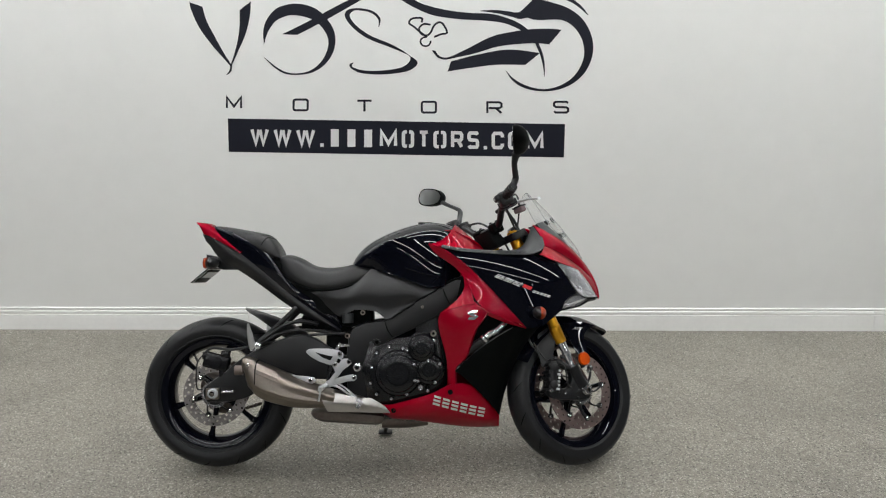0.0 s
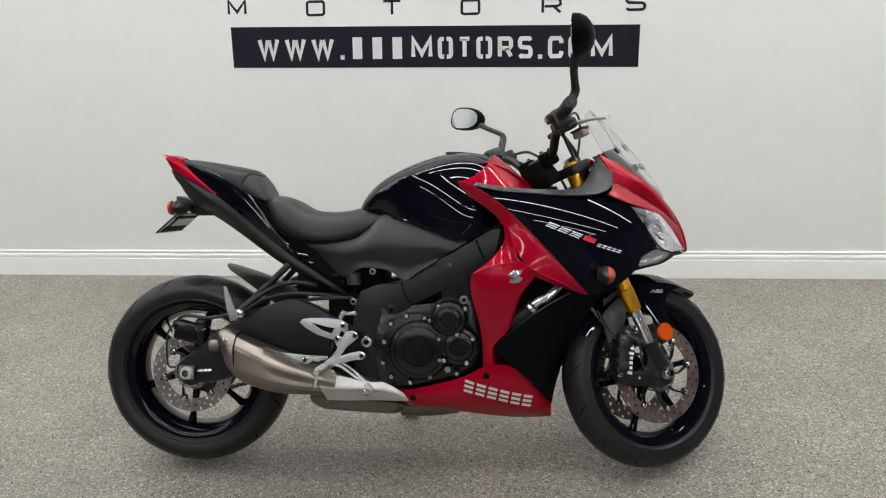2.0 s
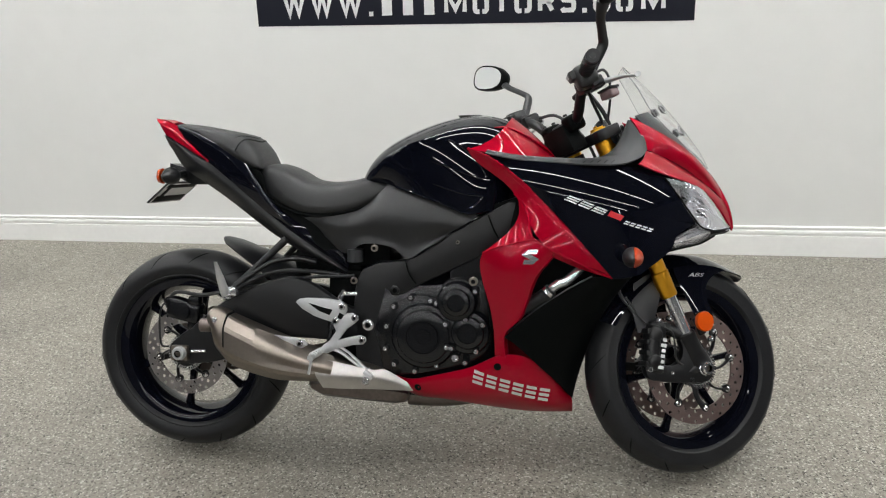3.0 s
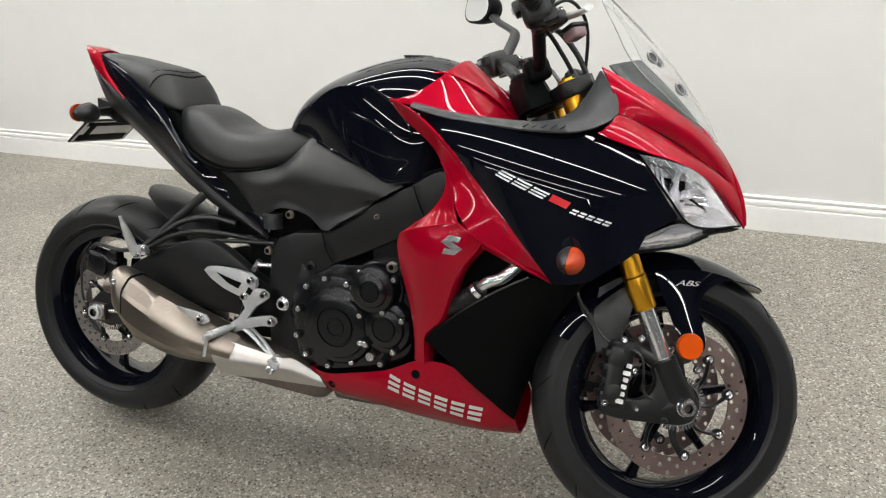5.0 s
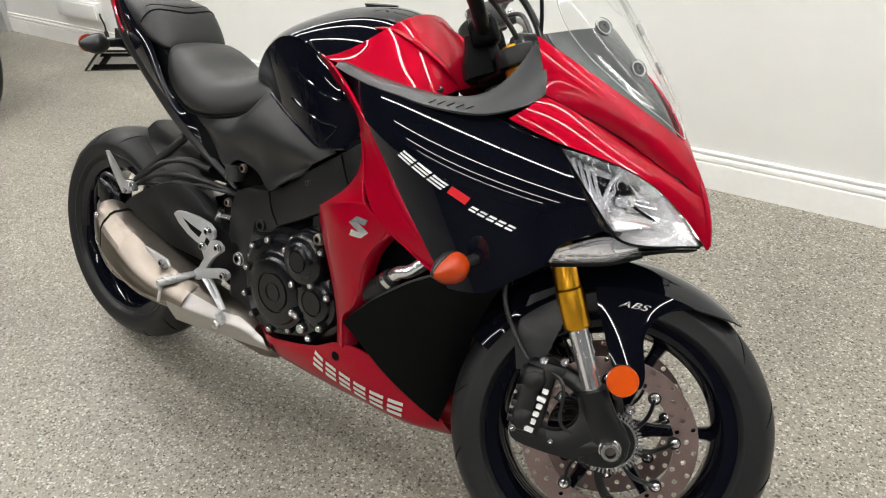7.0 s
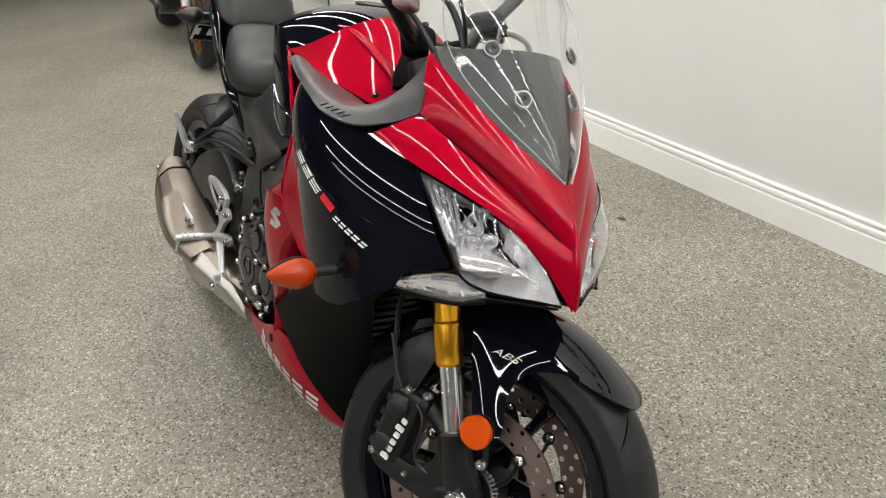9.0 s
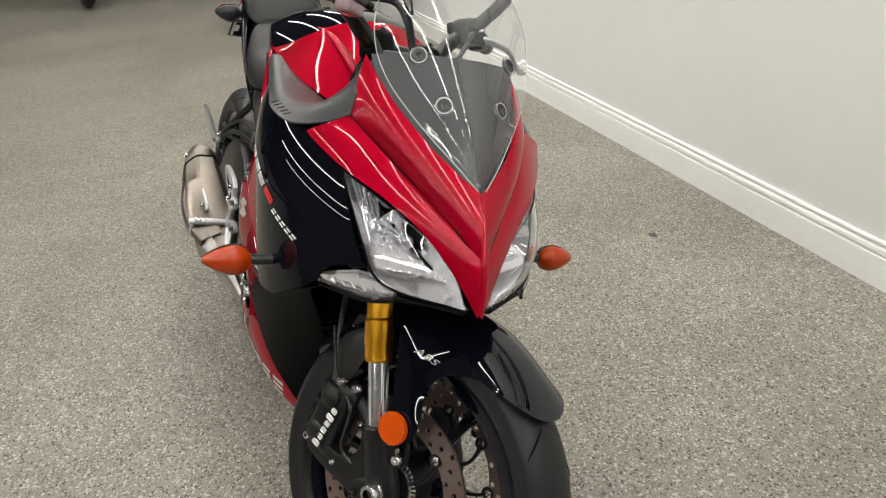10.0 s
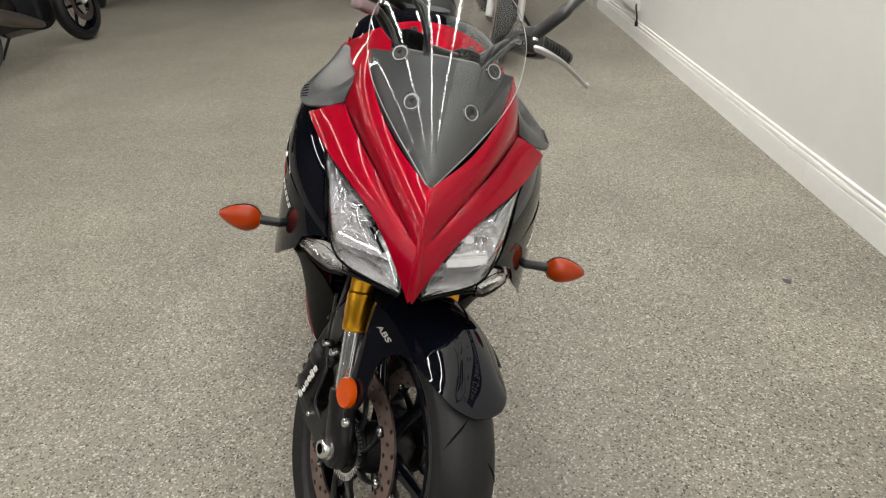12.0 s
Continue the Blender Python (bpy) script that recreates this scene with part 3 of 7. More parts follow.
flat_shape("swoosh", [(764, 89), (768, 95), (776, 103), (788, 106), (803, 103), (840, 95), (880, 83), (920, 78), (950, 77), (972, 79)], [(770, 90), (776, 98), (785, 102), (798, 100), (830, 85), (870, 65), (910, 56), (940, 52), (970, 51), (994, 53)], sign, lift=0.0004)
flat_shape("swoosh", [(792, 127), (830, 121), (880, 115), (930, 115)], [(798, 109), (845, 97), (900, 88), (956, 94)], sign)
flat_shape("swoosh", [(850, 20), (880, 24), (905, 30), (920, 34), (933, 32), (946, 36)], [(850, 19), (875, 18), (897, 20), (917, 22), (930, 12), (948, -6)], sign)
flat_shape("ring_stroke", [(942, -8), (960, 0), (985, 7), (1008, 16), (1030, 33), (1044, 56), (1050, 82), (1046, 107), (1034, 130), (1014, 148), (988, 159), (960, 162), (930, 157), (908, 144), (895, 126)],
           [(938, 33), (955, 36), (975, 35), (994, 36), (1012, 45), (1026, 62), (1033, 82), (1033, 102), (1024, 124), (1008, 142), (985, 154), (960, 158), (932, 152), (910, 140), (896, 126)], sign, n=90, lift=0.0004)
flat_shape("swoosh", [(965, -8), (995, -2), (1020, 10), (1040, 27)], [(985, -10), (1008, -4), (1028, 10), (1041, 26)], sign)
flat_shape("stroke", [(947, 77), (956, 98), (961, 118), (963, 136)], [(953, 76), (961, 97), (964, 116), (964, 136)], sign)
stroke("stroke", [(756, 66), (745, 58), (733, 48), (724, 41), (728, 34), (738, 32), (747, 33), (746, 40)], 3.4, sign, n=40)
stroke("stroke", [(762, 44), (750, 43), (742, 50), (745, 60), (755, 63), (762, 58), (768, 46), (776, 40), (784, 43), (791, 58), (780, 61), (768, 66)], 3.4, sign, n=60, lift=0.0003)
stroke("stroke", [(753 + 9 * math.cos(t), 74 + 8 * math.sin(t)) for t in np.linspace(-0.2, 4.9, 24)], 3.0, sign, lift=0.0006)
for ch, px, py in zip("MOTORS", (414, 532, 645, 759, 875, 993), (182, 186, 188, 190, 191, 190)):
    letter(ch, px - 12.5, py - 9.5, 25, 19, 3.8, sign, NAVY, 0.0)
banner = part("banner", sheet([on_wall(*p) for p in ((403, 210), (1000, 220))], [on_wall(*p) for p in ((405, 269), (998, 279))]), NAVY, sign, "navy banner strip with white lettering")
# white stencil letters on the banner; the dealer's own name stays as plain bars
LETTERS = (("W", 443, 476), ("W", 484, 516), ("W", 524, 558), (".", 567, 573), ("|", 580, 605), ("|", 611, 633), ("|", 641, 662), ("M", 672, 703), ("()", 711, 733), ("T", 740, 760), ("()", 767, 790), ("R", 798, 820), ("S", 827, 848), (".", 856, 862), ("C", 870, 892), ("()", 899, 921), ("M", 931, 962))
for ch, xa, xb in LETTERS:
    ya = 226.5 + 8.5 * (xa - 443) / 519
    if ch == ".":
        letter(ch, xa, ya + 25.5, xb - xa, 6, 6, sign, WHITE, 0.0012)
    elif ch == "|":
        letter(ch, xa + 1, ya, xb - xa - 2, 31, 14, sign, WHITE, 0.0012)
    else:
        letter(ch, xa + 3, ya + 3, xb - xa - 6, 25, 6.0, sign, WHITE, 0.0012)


def lettering(text, size, geo_name, place, mat, parent, bold=0.0):
    """Built-in letters as a thin mesh, at the pose given."""
    cu = bpy.data.curves.new("lettering", "FONT")
    cu.body, cu.size, cu.extrude, cu.align_x = text, size, 0.0004, "CENTER"
    cu.offset = bold
    tmp = new("lettering_curve", cu)
    dg = bpy.context.evaluated_depsgraph_get()
    me = bpy.data.meshes.new_from_object(tmp.evaluated_get(dg))
    bpy.data.objects.remove(tmp)
    me.transform(place)
    me.materials.clear()
    me.materials.append(mat)
    ob = new(geo_name, me)
    ob.parent = parent
    return ob


# a small mark of wear on the floor and one on the wall
part_spot = part("floor_scuff", plate([(0.017 * math.cos(a) * (1 + 0.3 * math.sin(3 * a)), 0.011 * math.sin(a)) for a in np.linspace(0, 6.28, 14, endpoint=False)], 0, 0.0012), TRIM)
part_spot.matrix_basis = pose(-0.118, 4.664, 0.0013, 90, 0, 20)
tagged(part_spot, "small dark scuff on the flecked floor", "floor mark")

# a shallow white box low on the wall with a hanging lead
wbox = thing("wall_box", "shallow white cable box low on the white wall", "wall box", pose(-3.9, y1, 0.275))
part("box_body", box((0, -0.0225, 0), (0.54, 0.041, 0.115), 0.006), ENAMEL, wbox)
part("box_lid", box((0, -0.046, 0), (0.50, 0.006, 0.09), 0.002), ENAMEL, wbox)
part("lead", tube([(0.272, -0.03, -0.01), (0.292, -0.04, -0.03), (0.295, -0.03, -0.08), (0.288, -0.03, -0.13)], 0.006, 8, 16), MATTE, wbox, "short black hanging lead")
part("plug", box((0.287, -0.03, -0.14), (0.022, 0.022, 0.04), 0.006), MATTE, wbox)

# a glazed door at the far end of the white wall
DOORGLASS = material("dim_bluish_glass", (0.10, 0.115, 0.14), 0.12, spread=0.1, spread_scale=1.5)
door = thing("door_1", "bluish glazed door with pale stiles at the wall's end", "door", pose(-5.08, y1, 0), kind="structure")
for k in range(2):
    part("glass_panel", box((-0.5 - 0.9 * k, -0.028, 1.06), (0.80, 0.012, 2.0), 0.002), DOORGLASS, door)
for x in (-0.05, -0.95, -1.85):
    part("stile", box((x, -0.03, 1.075), (0.10, 0.045, 2.15), 0.006), GREYPLASTIC, door)
for z in (0.03, 2.11):
    part("door_rail", box((-0.95, -0.031, z), (1.7, 0.04, 0.06 if z < 1 else 0.08), 0.004), GREYPLASTIC, door)

# ---- the motorcycle: x ahead, y to its left, z up from the floor, leaning on its stand ----
BIKE = pose(0.1888, 3.3407, 0.01, 0, 0, 1.571) @ pose(0, 0, 0, -15.0, 0, 0)
bike = thing("motorcycle", "red and black sport touring motorcycle leaning on its side stand", "motorcycle", BIKE)

# ---- wheels ----


def wheel(name, radius, width, parent, m, rim_r, spokes=6, hand=1):
    """A cast wheel: hub, blades, rim and tyre round its own centre."""
    w = new(name)
    w.parent, w.matrix_basis = parent, m
    h = width / 2
    # tyre: round crown, sidewall, bead
    crown = []
    for a in np.linspace(-78, 78, 17):
        s, c = math.sin(radians(a)), math.cos(radians(a))
        crown.append((radius - 0.052 * (width / 0.15) * (1 - c) * 1.05, h * s))
    side = [(rim_r + 0.006, 0.72), (rim_r + 0.016, 0.835), (rim_r + 0.0175, 0.865), (rim_r + 0.0205, 0.868), (rim_r + 0.022, 0.85)]
    prof = [(r_, -h * k) for r_, k in side] + crown + [(r_, h * k) for r_, k in side[::-1]]
    part("tyre", lathe(prof, 176, shut=True), RUBBER, w, "black road tyre with sparse curved grooves", angle=60)
    # grooves of the tread, as thin dark cuts
    for i in range(14):
        for s in (-1, 1):
            a0 = 2 * math.pi * (i + 0.25 * (s + 1)) / 14
            pts = []
            for k in range(5):
                q = 0.2 + 0.62 * k / 4
                phi = radians(78) * q
                rr = radius - 0.052 * (width / 0.15) * (1 - math.cos(phi)) * 1.05 - 0.0011
                a = a0 + 0.16 * k / 4 * hand
                pts.append((rr * math.cos(a), s * h * math.sin(phi), rr * math.sin(a)))
            part("tread_groove", tube(pts, (0.0012, 0.0024, 0.0026, 0.0022, 0.001), 4, 10), FLAT, w)
    r = rim_r
    rim = [(r + 0.012, -h * 0.75), (r + 0.012, -h * 0.66), (r - 0.004, -h * 0.62), (r - 0.016, -h * 0.3), (r - 0.016, h * 0.3), (r - 0.004, h * 0.62), (r + 0.012, h * 0.66), (r + 0.012, h * 0.75),
           (r + 0.004, h * 0.75), (r - 0.014, h * 0.68), (r - 0.03, h * 0.3), (r - 0.03, -h * 0.3), (r - 0.014, -h * 0.68), (r + 0.004, -h * 0.75)]
    part("rim", lathe(rim, 72, shut=True), GLOSS, w, "gloss black cast rim")
    part("hub", lathe([(0.0, -0.05), (0.038, -0.05), (0.046, -0.03), (0.05, 0.0), (0.046, 0.03), (0.038, 0.05), (0.0, 0.05)], 32), SATIN, w)
    for i in range(spokes):
        a = 2 * math.pi * i / spokes + 0.25
        ring = []
        for q, (wd, th) in zip((0.03, 0.09, 0.15, r - 0.012), ((0.02, 0.017), (0.011, 0.012), (0.0095, 0.010), (0.017, 0.013))):
            d = 0.10 * (q - 0.03) * hand
            ring.append([(q, -th, d - wd * 0.6), (q, -th * 0.4, d - wd), (q, th * 0.4, d - wd), (q, th, d - wd * 0.6), (q, th, d + wd * 0.6), (q, th * 0.4, d + wd), (q, -th * 0.4, d + wd), (q, -th, d + wd * 0.6)])
        part("spoke", moved(loft(ring, smooth_to=8), pose(0, 0, 0, 0, -math.degrees(a), 0)), GLOSS, w)
    part("valve", tube([((r - 0.03) * math.cos(2.2), 0, (r - 0.03) * math.sin(2.2)), ((r - 0.062) * math.cos(2.2), -0.015, (r - 0.062) * math.sin(2.2))], 0.0045, 8), MATTE, w)
    return w


def brake_disc(parent, r0, r1, y, thick, name="brake_disc", lugs=8, mat=None):
    d = part(name, moved(drilled(r0, r1, -thick / 2, thick / 2, 44, 3, 0.0047, lambda i, j: (i + j) % 2 == 0), pose(0, y, 0)), mat or DISC, parent, "drilled brown-grey steel brake disc" if mat is None else "drilled bright steel brake disc", fix=False)
    for i in range(lugs):
        a = 2 * math.pi * i / lugs + 0.2
        # each arm sweeps forward from the hub ring to its lug
        run = [(r0 * k * math.cos(a - e), y, r0 * k * math.sin(a - e)) for k, e in ((0.46, 0.30), (0.66, 0.24), (0.84, 0.12), (1.0, 0.0))]
        arm = tube(run, (0.0105, 0.008, 0.008, 0.010), 8, 12, 0.42)
        lug = moved(lathe([(0.0, -0.0042), (0.0115, -0.0042), (0.0115, 0.0042), (0.0, 0.0042)], 16), pose(r0 * math.cos(a), y, r0 * math.sin(a)))
        part("carrier_arm", joined(arm, lug), SATIN, d, "black swept arm of the disc carrier" if i == 0 else "")
    part("carrier", lathe([(0.028, y - 0.004), (0.05, y - 0.004), (0.05, y + 0.004), (0.028, y + 0.004)], 32, shut=True), SATIN, parent)
    for i in range(lugs):
        a = 2 * math.pi * i / lugs + 0.2
        part("rivet", lathe([(0, y + 0.006), (0.0075, y + 0.006), (0.0075, y - 0.006), (0.004, y - 0.0075), (0.0, y - 0.006)], 12, ((r0 + 0.002) * math.cos(a), 0, (r0 + 0.002) * math.sin(a))), BOLT, parent)
    return d


def sensor_ring(parent, r, y):
    teeth = [box(((r) * math.cos(a), y, r * math.sin(a)), (0.010, 0.003, 0.0035), 0, (0, -math.degrees(a), 0)) for a in np.linspace(0, 2 * math.pi, 48, endpoint=False)]
    part("sensor_ring", joined(*teeth, lathe([(r - 0.008, y - 0.001), (r - 0.004, y - 0.001), (r - 0.004, y + 0.001), (r - 0.008, y + 0.001)], 36, shut=True)), BOLT, parent, "slotted speed sensor ring")


rear = wheel("rear_wheel", 0.299, 0.166, bike, pose(-0.735, 0, 0.309), 0.209, 6)
brake_disc(rear, 0.086, 0.126, -0.072, 0.005, lugs=6, mat=REARDISC)
sensor_ring(rear, 0.05, -0.078)
part("sprocket", lathe([(0.03, 0.075), (0.1, 0.075), (0.104, 0.078), (0.1, 0.081), (0.03, 0.081)], 44), DARKSTEEL, rear)
part("axle", tube([(0, -0.13, 0), (0, 0.12, 0)], 0.013, 16), DARKSTEEL, rear)

# ---- steered front end: built straight, then turned to the left about the steering axis ----
STEER, RAKE = 28.0, 24.4
AX = (0.569, 0, 0.470)
# in the frame of the steering head: x ahead of the axis, y left, z up along the axis
HEAD = pose(*AX, 0, -RAKE, 0) @ pose(0, 0, 0, 0, 0, STEER)
front = new("front_fork")
front.parent, front.matrix_basis = bike, HEAD
AXLE = (0.04, 0, -0.212)


def leg(s):
    y = s * 0.095
    part("outer_tube", loft([[(0.037 + 0.026 * max(0, z - 0.03) + r * math.cos(a), y * (1 - 0.1 * max(0, z)) + r * math.sin(a), z) for a in np.linspace(0, 6.2832, 24, endpoint=False)] for z, r in
                             ((0.482, 0.0235), (0.478, 0.0255), (0.42, 0.0255), (0.30, 0.0225), (0.072, 0.0215), (0.068, 0.0235), (0.03, 0.0238), (0.026, 0.0228), (0.004, 0.0228), (0.0, 0.021))]), GOLD, front, "gold anodised fork tube", angle=20)
    part("fork_cap", lathe([(0.0, 0), (0.022, 0), (0.022, -0.008), (0.012, -0.009), (0.012, -0.013), (0, -0.013)], 20), GOLD, front).matrix_basis = pose(0.0485, y * 0.953, 0.478, -90, 0, 0)
    part("slider", tube([(0.037, y, 0.005), (0.036, y, -0.115)], 0.0172, 24), CHROME, front, "bright chromed fork slider")
    foot = loft([[(0.035 + o * 0.6 + a * math.cos(t), y * (1 + 0.5 * (z + 0.1)) + b * math.sin(t), z) for t in np.linspace(0, 6.2832, 20, endpoint=False)] for z, o, a, b in
                 ((-0.104, 0, 0.022, 0.022), (-0.108, 0, 0.026, 0.025), (-0.13, 0, 0.0265, 0.024), (-0.16, 0.003, 0.029, 0.023), (-0.19, 0.008, 0.034, 0.022), (-0.215, 0.01, 0.035, 0.021), (-0.238, 0.01, 0.024, 0.018), (-0.247, 0.01, 0.012, 0.012))])
    part("fork_foot", foot, SATIN, front, "black cast fork foot")
    web = plate([(0.058, -0.128), (0.066, -0.190), (0.064, -0.225), (0.046, -0.246), (0.016, -0.243), (-0.030, -0.220), (-0.085, -0.190), (-0.120, -0.162), (-0.116, -0.136), (-0.086, -0.140), (-0.045, -0.163), (-0.014, -0.160), (0.004, -0.140), (0.012, -0.112)], -0.012, 0.012, 0.006, 52)
    part("foot_web", moved(web, pose(0, y * 1.0 - s * 0.002, 0)), SATIN, front, "broad black cast caliper mount")
    part("web_boss", moved(hexbolt((0, 0, 0), 0.0055, 0.007), pose(-0.055, y + s * 0.010, -0.178, 0, 0, 0 if s < 0 else 180)), BOLT, front)
    part("web_boss", moved(hexbolt((0, 0, 0), 0.0065, 0.007), pose(-0.010, y + s * 0.010, -0.222, 0, 0, 0 if s < 0 else 180)), MATTE, front)
    # bracket and caliper behind the leg
    cal = new("brake_caliper")
    cal.parent = front
    yo = s * 0.082
    turn = 0 if s < 0 else 180
    at = pose(-0.064, yo + s * 0.006, -0.102, 0, 30, 0)
    pot = lathe([(0, -0.031), (0.014, -0.031), (0.019, -0.027), (0.021, -0.02), (0.021, 0.0), (0, 0)], 20)
    body = [box((0, 0, 0), (0.052, 0.042, 0.138), 0.013, steps=3), box((-0.012, s * 0.012, 0), (0.036, 0.034, 0.118), 0.012, steps=3), box((0.012, -s * 0.006, 0.056), (0.052, 0.05, 0.026), 0.009, steps=2), box((0.012, -s * 0.006, -0.056), (0.052, 0.05, 0.026), 0.009, steps=2)]
    body += [moved(pot, pose(-0.01, 0, z, 0, 0, turn)) for z in (0.034, -0.034)]
    part("caliper_body", moved(joined(*body), at), SATIN, cal, "black radial brake caliper with pale lettering bars")
    for k in range(4):
        part("cooling_rib", moved(box((-0.030, s * 0.006, -0.042 + 0.028 * k), (0.012, 0.04, 0.013), 0.003), at), SATIN, cal)
    part("bridge_gap", moved(box((0.006, s * 0.0215, 0.0), (0.004, 0.003, 0.09), 0.001), at), FLAT, cal)
    for z in (-0.05, 0.0, 0.05):
        part("body_bolt", moved(hexbolt((0, 0, 0), 0.0055, 0.006), at @ pose(-0.029, s * 0.006, z, 0, 0, 90)), BOLT, cal)
    for x, z in ((-0.031, -0.038), (-0.112, -0.140), (0.002, -0.048)):
        part("mount_bolt", moved(hexbolt((0, 0, 0), 0.008, 0.012), pose(x, yo + s * 0.022, z, 0, 0, turn)), BOLT, cal)
    part("mount_arm", tube([(0.03, y, -0.118), (0.004, y - s * 0.008, -0.085), (-0.03, yo, -0.05)], 0.015, 10, 10), SATIN, cal)
    part("mount_arm", tube([(0.034, y, -0.205), (-0.03, y - s * 0.008, -0.196), (-0.092, yo, -0.158)], 0.016, 10, 10), SATIN, cal)
    # the maker's mark on the caliper: a row of pale bars up its face
    for i, h in enumerate((0.0155, 0.0105, 0.0105, 0.0105, 0.0155, 0.0105)):
        part("mark", moved(box((0, 0, 0), (h, 0.001, 0.0088), 0.002), pose(-0.083 + 0.0084 * i - 0.3 * (h - 0.0105), yo + s * 0.0359, -0.147 + 0.0115 * i, 0, 36, 0)), WHITE, cal)
    part("brake_hose", tube([(-0.035, yo, -0.045), (-0.068, yo - s * 0.006, 0.0), (-0.076, yo - s * 0.02, 0.07), (-0.05, s * 0.06, 0.14), (-0.03, s * 0.03, 0.2)], 0.0048, 8, 24), MATTE, front)
    part("sensor_lead", tube([(0.0, y, -0.19), (-0.03, yo + s * 0.03, -0.15), (-0.01, yo + s * 0.03, -0.08), (-0.06, yo + s * 0.01, -0.03), (-0.075, yo, 0.05)], 0.003, 6, 24), MATTE, front)
    # round reflector on a stalk beside the leg
    ref = part("reflector_mount", box((0.076, y + s * 0.012, -0.105), (0.02, 0.012, 0.05), 0.004), MATTE, front)
    part("reflector", moved(lathe([(0.0, 0.007), (0.026, 0.007), (0.027, 0), (0.025, -0.004), (0.0, -0.005)], 32), pose(0.088, y + s * 0.026, -0.098, 0, 0, 1 if s < 0 else 179)), REFLECT, ref, "round orange reflector")
    part("stay_bolt", moved(hexbolt((0, 0, 0), 0.009, 0.008), pose(0.089, y + s * 0.014, -0.15, 0, 0, 0 if s < 0 else 180)), BOLT, front)
    socket_bolt("axle_nut", None, 0.0175, 0.022, BOLT, front, "bright hollow axle end nut", pose(AXLE[0], y + s * 0.009, AXLE[2], 0, 0, 0 if s < 0 else 180), 12)


leg(-1)
leg(1)
fw = wheel("front_wheel", 0.289, 0.114, front, pose(*AXLE, 0, RAKE, 0), 0.212, 6, -1)
brake_disc(fw, 0.110, 0.151, -0.066, 0.0045)
brake_disc(fw, 0.110, 0.151, 0.066, 0.0045)
sensor_ring(fw, 0.052, -0.074)
part("axle", tube([(0, -0.115, 0), (0, 0.115, 0)], 0.012, 16), DARKSTEEL, fw)


# front mudguard: an arched shell over the tyre, with two arms down to the fork
# angle round the wheel from the top ahead, radius of the crown, radius and half width of the edge
GUARD = ((-64, 0.311, 0.264, 0.066), (-45, 0.314, 0.266, 0.078), (-25, 0.316, 0.272, 0.086), (-10, 0.315, 0.2755, 0.090), (4, 0.311, 0.2765, 0.0915), (12, 0.308, 0.276, 0.0905),
         (19, 0.306, 0.276, 0.086), (26, 0.304, 0.284, 0.077), (32, 0.303, 0.294, 0.065), (36.5, 0.3025, 0.300, 0.045), (39, 0.302, 0.3015, 0.016))
ON_WHEEL = pose(*AXLE, 0, RAKE, 0)


def on_wheel(ang, r, y):
    return (r * math.sin(radians(ang)), y, r * math.cos(radians(ang)))


grid = [[on_wheel(ang, rt - (rt - re) * abs(v) ** 2.6, w * v) for v in (-1, -0.86, -0.62, -0.32, 0, 0.32, 0.62, 0.86, 1)] for ang, rt, re, w in GUARD]
guard = part("front_mudguard", moved(patch(grid, 44, 33, 0.003, (0.2, 0, 1)), ON_WHEEL), GLOSS, front, "gloss black front mudguard with small white letters", angle=60)
# the side plate of the guard: from the crease down to the fork foot
ARM = [
    ((-15, -6, 4, 12, 19), 0.2765),
    ((-15.5, -7, 1, 8.5, 15), 0.262),
    ((-15, -9, -4, 1, 5.8), 0.228),
    ((-13, -7, -2, 2.5, 7.2), 0.190),
    ((-10, -5, 0, 6, 11), 0.148),
    ((-2, 2, 6, 10, 14), 0.117),
]
ARM_NET = [[(a, r, -0.0925 - 0.135 * (0.2765 - r) + 0.0022 * ((k - 2) / 2) ** 2) for k, a in enumerate(angles)] for angles, r in ARM]
arm_geo = moved(patch([[on_wheel(*p) for p in row] for row in ARM_NET], 26, 18, 0.004, (0, -1, 0), ease=(4, 2)), ON_WHEEL)
arm_tree = BVHTree.FromPolygons([Vector(p) for p in arm_geo[0]], [tuple(q) for q in arm_geo[1]])
for s in (-1, 1):
    part("guard_arm", arm_geo if s < 0 else mirrored(arm_geo), GLOSS, guard)
    tail = patch([[(-0.03, s * 0.07, 0.07), (0.02, s * 0.075, 0.075), (0.06, s * 0.08, 0.07)], [(-0.07, s * 0.078, 0.01), (-0.03, s * 0.088, 0.02), (0.02, s * 0.092, 0.02)], [(-0.085, s * 0.08, -0.05), (-0.06, s * 0.088, -0.05), (-0.03, s * 0.09, -0.04)]], 12, 8, 0.003, (0, s, 0))
    part("guard_rear_wing", tail, MATTE, guard)

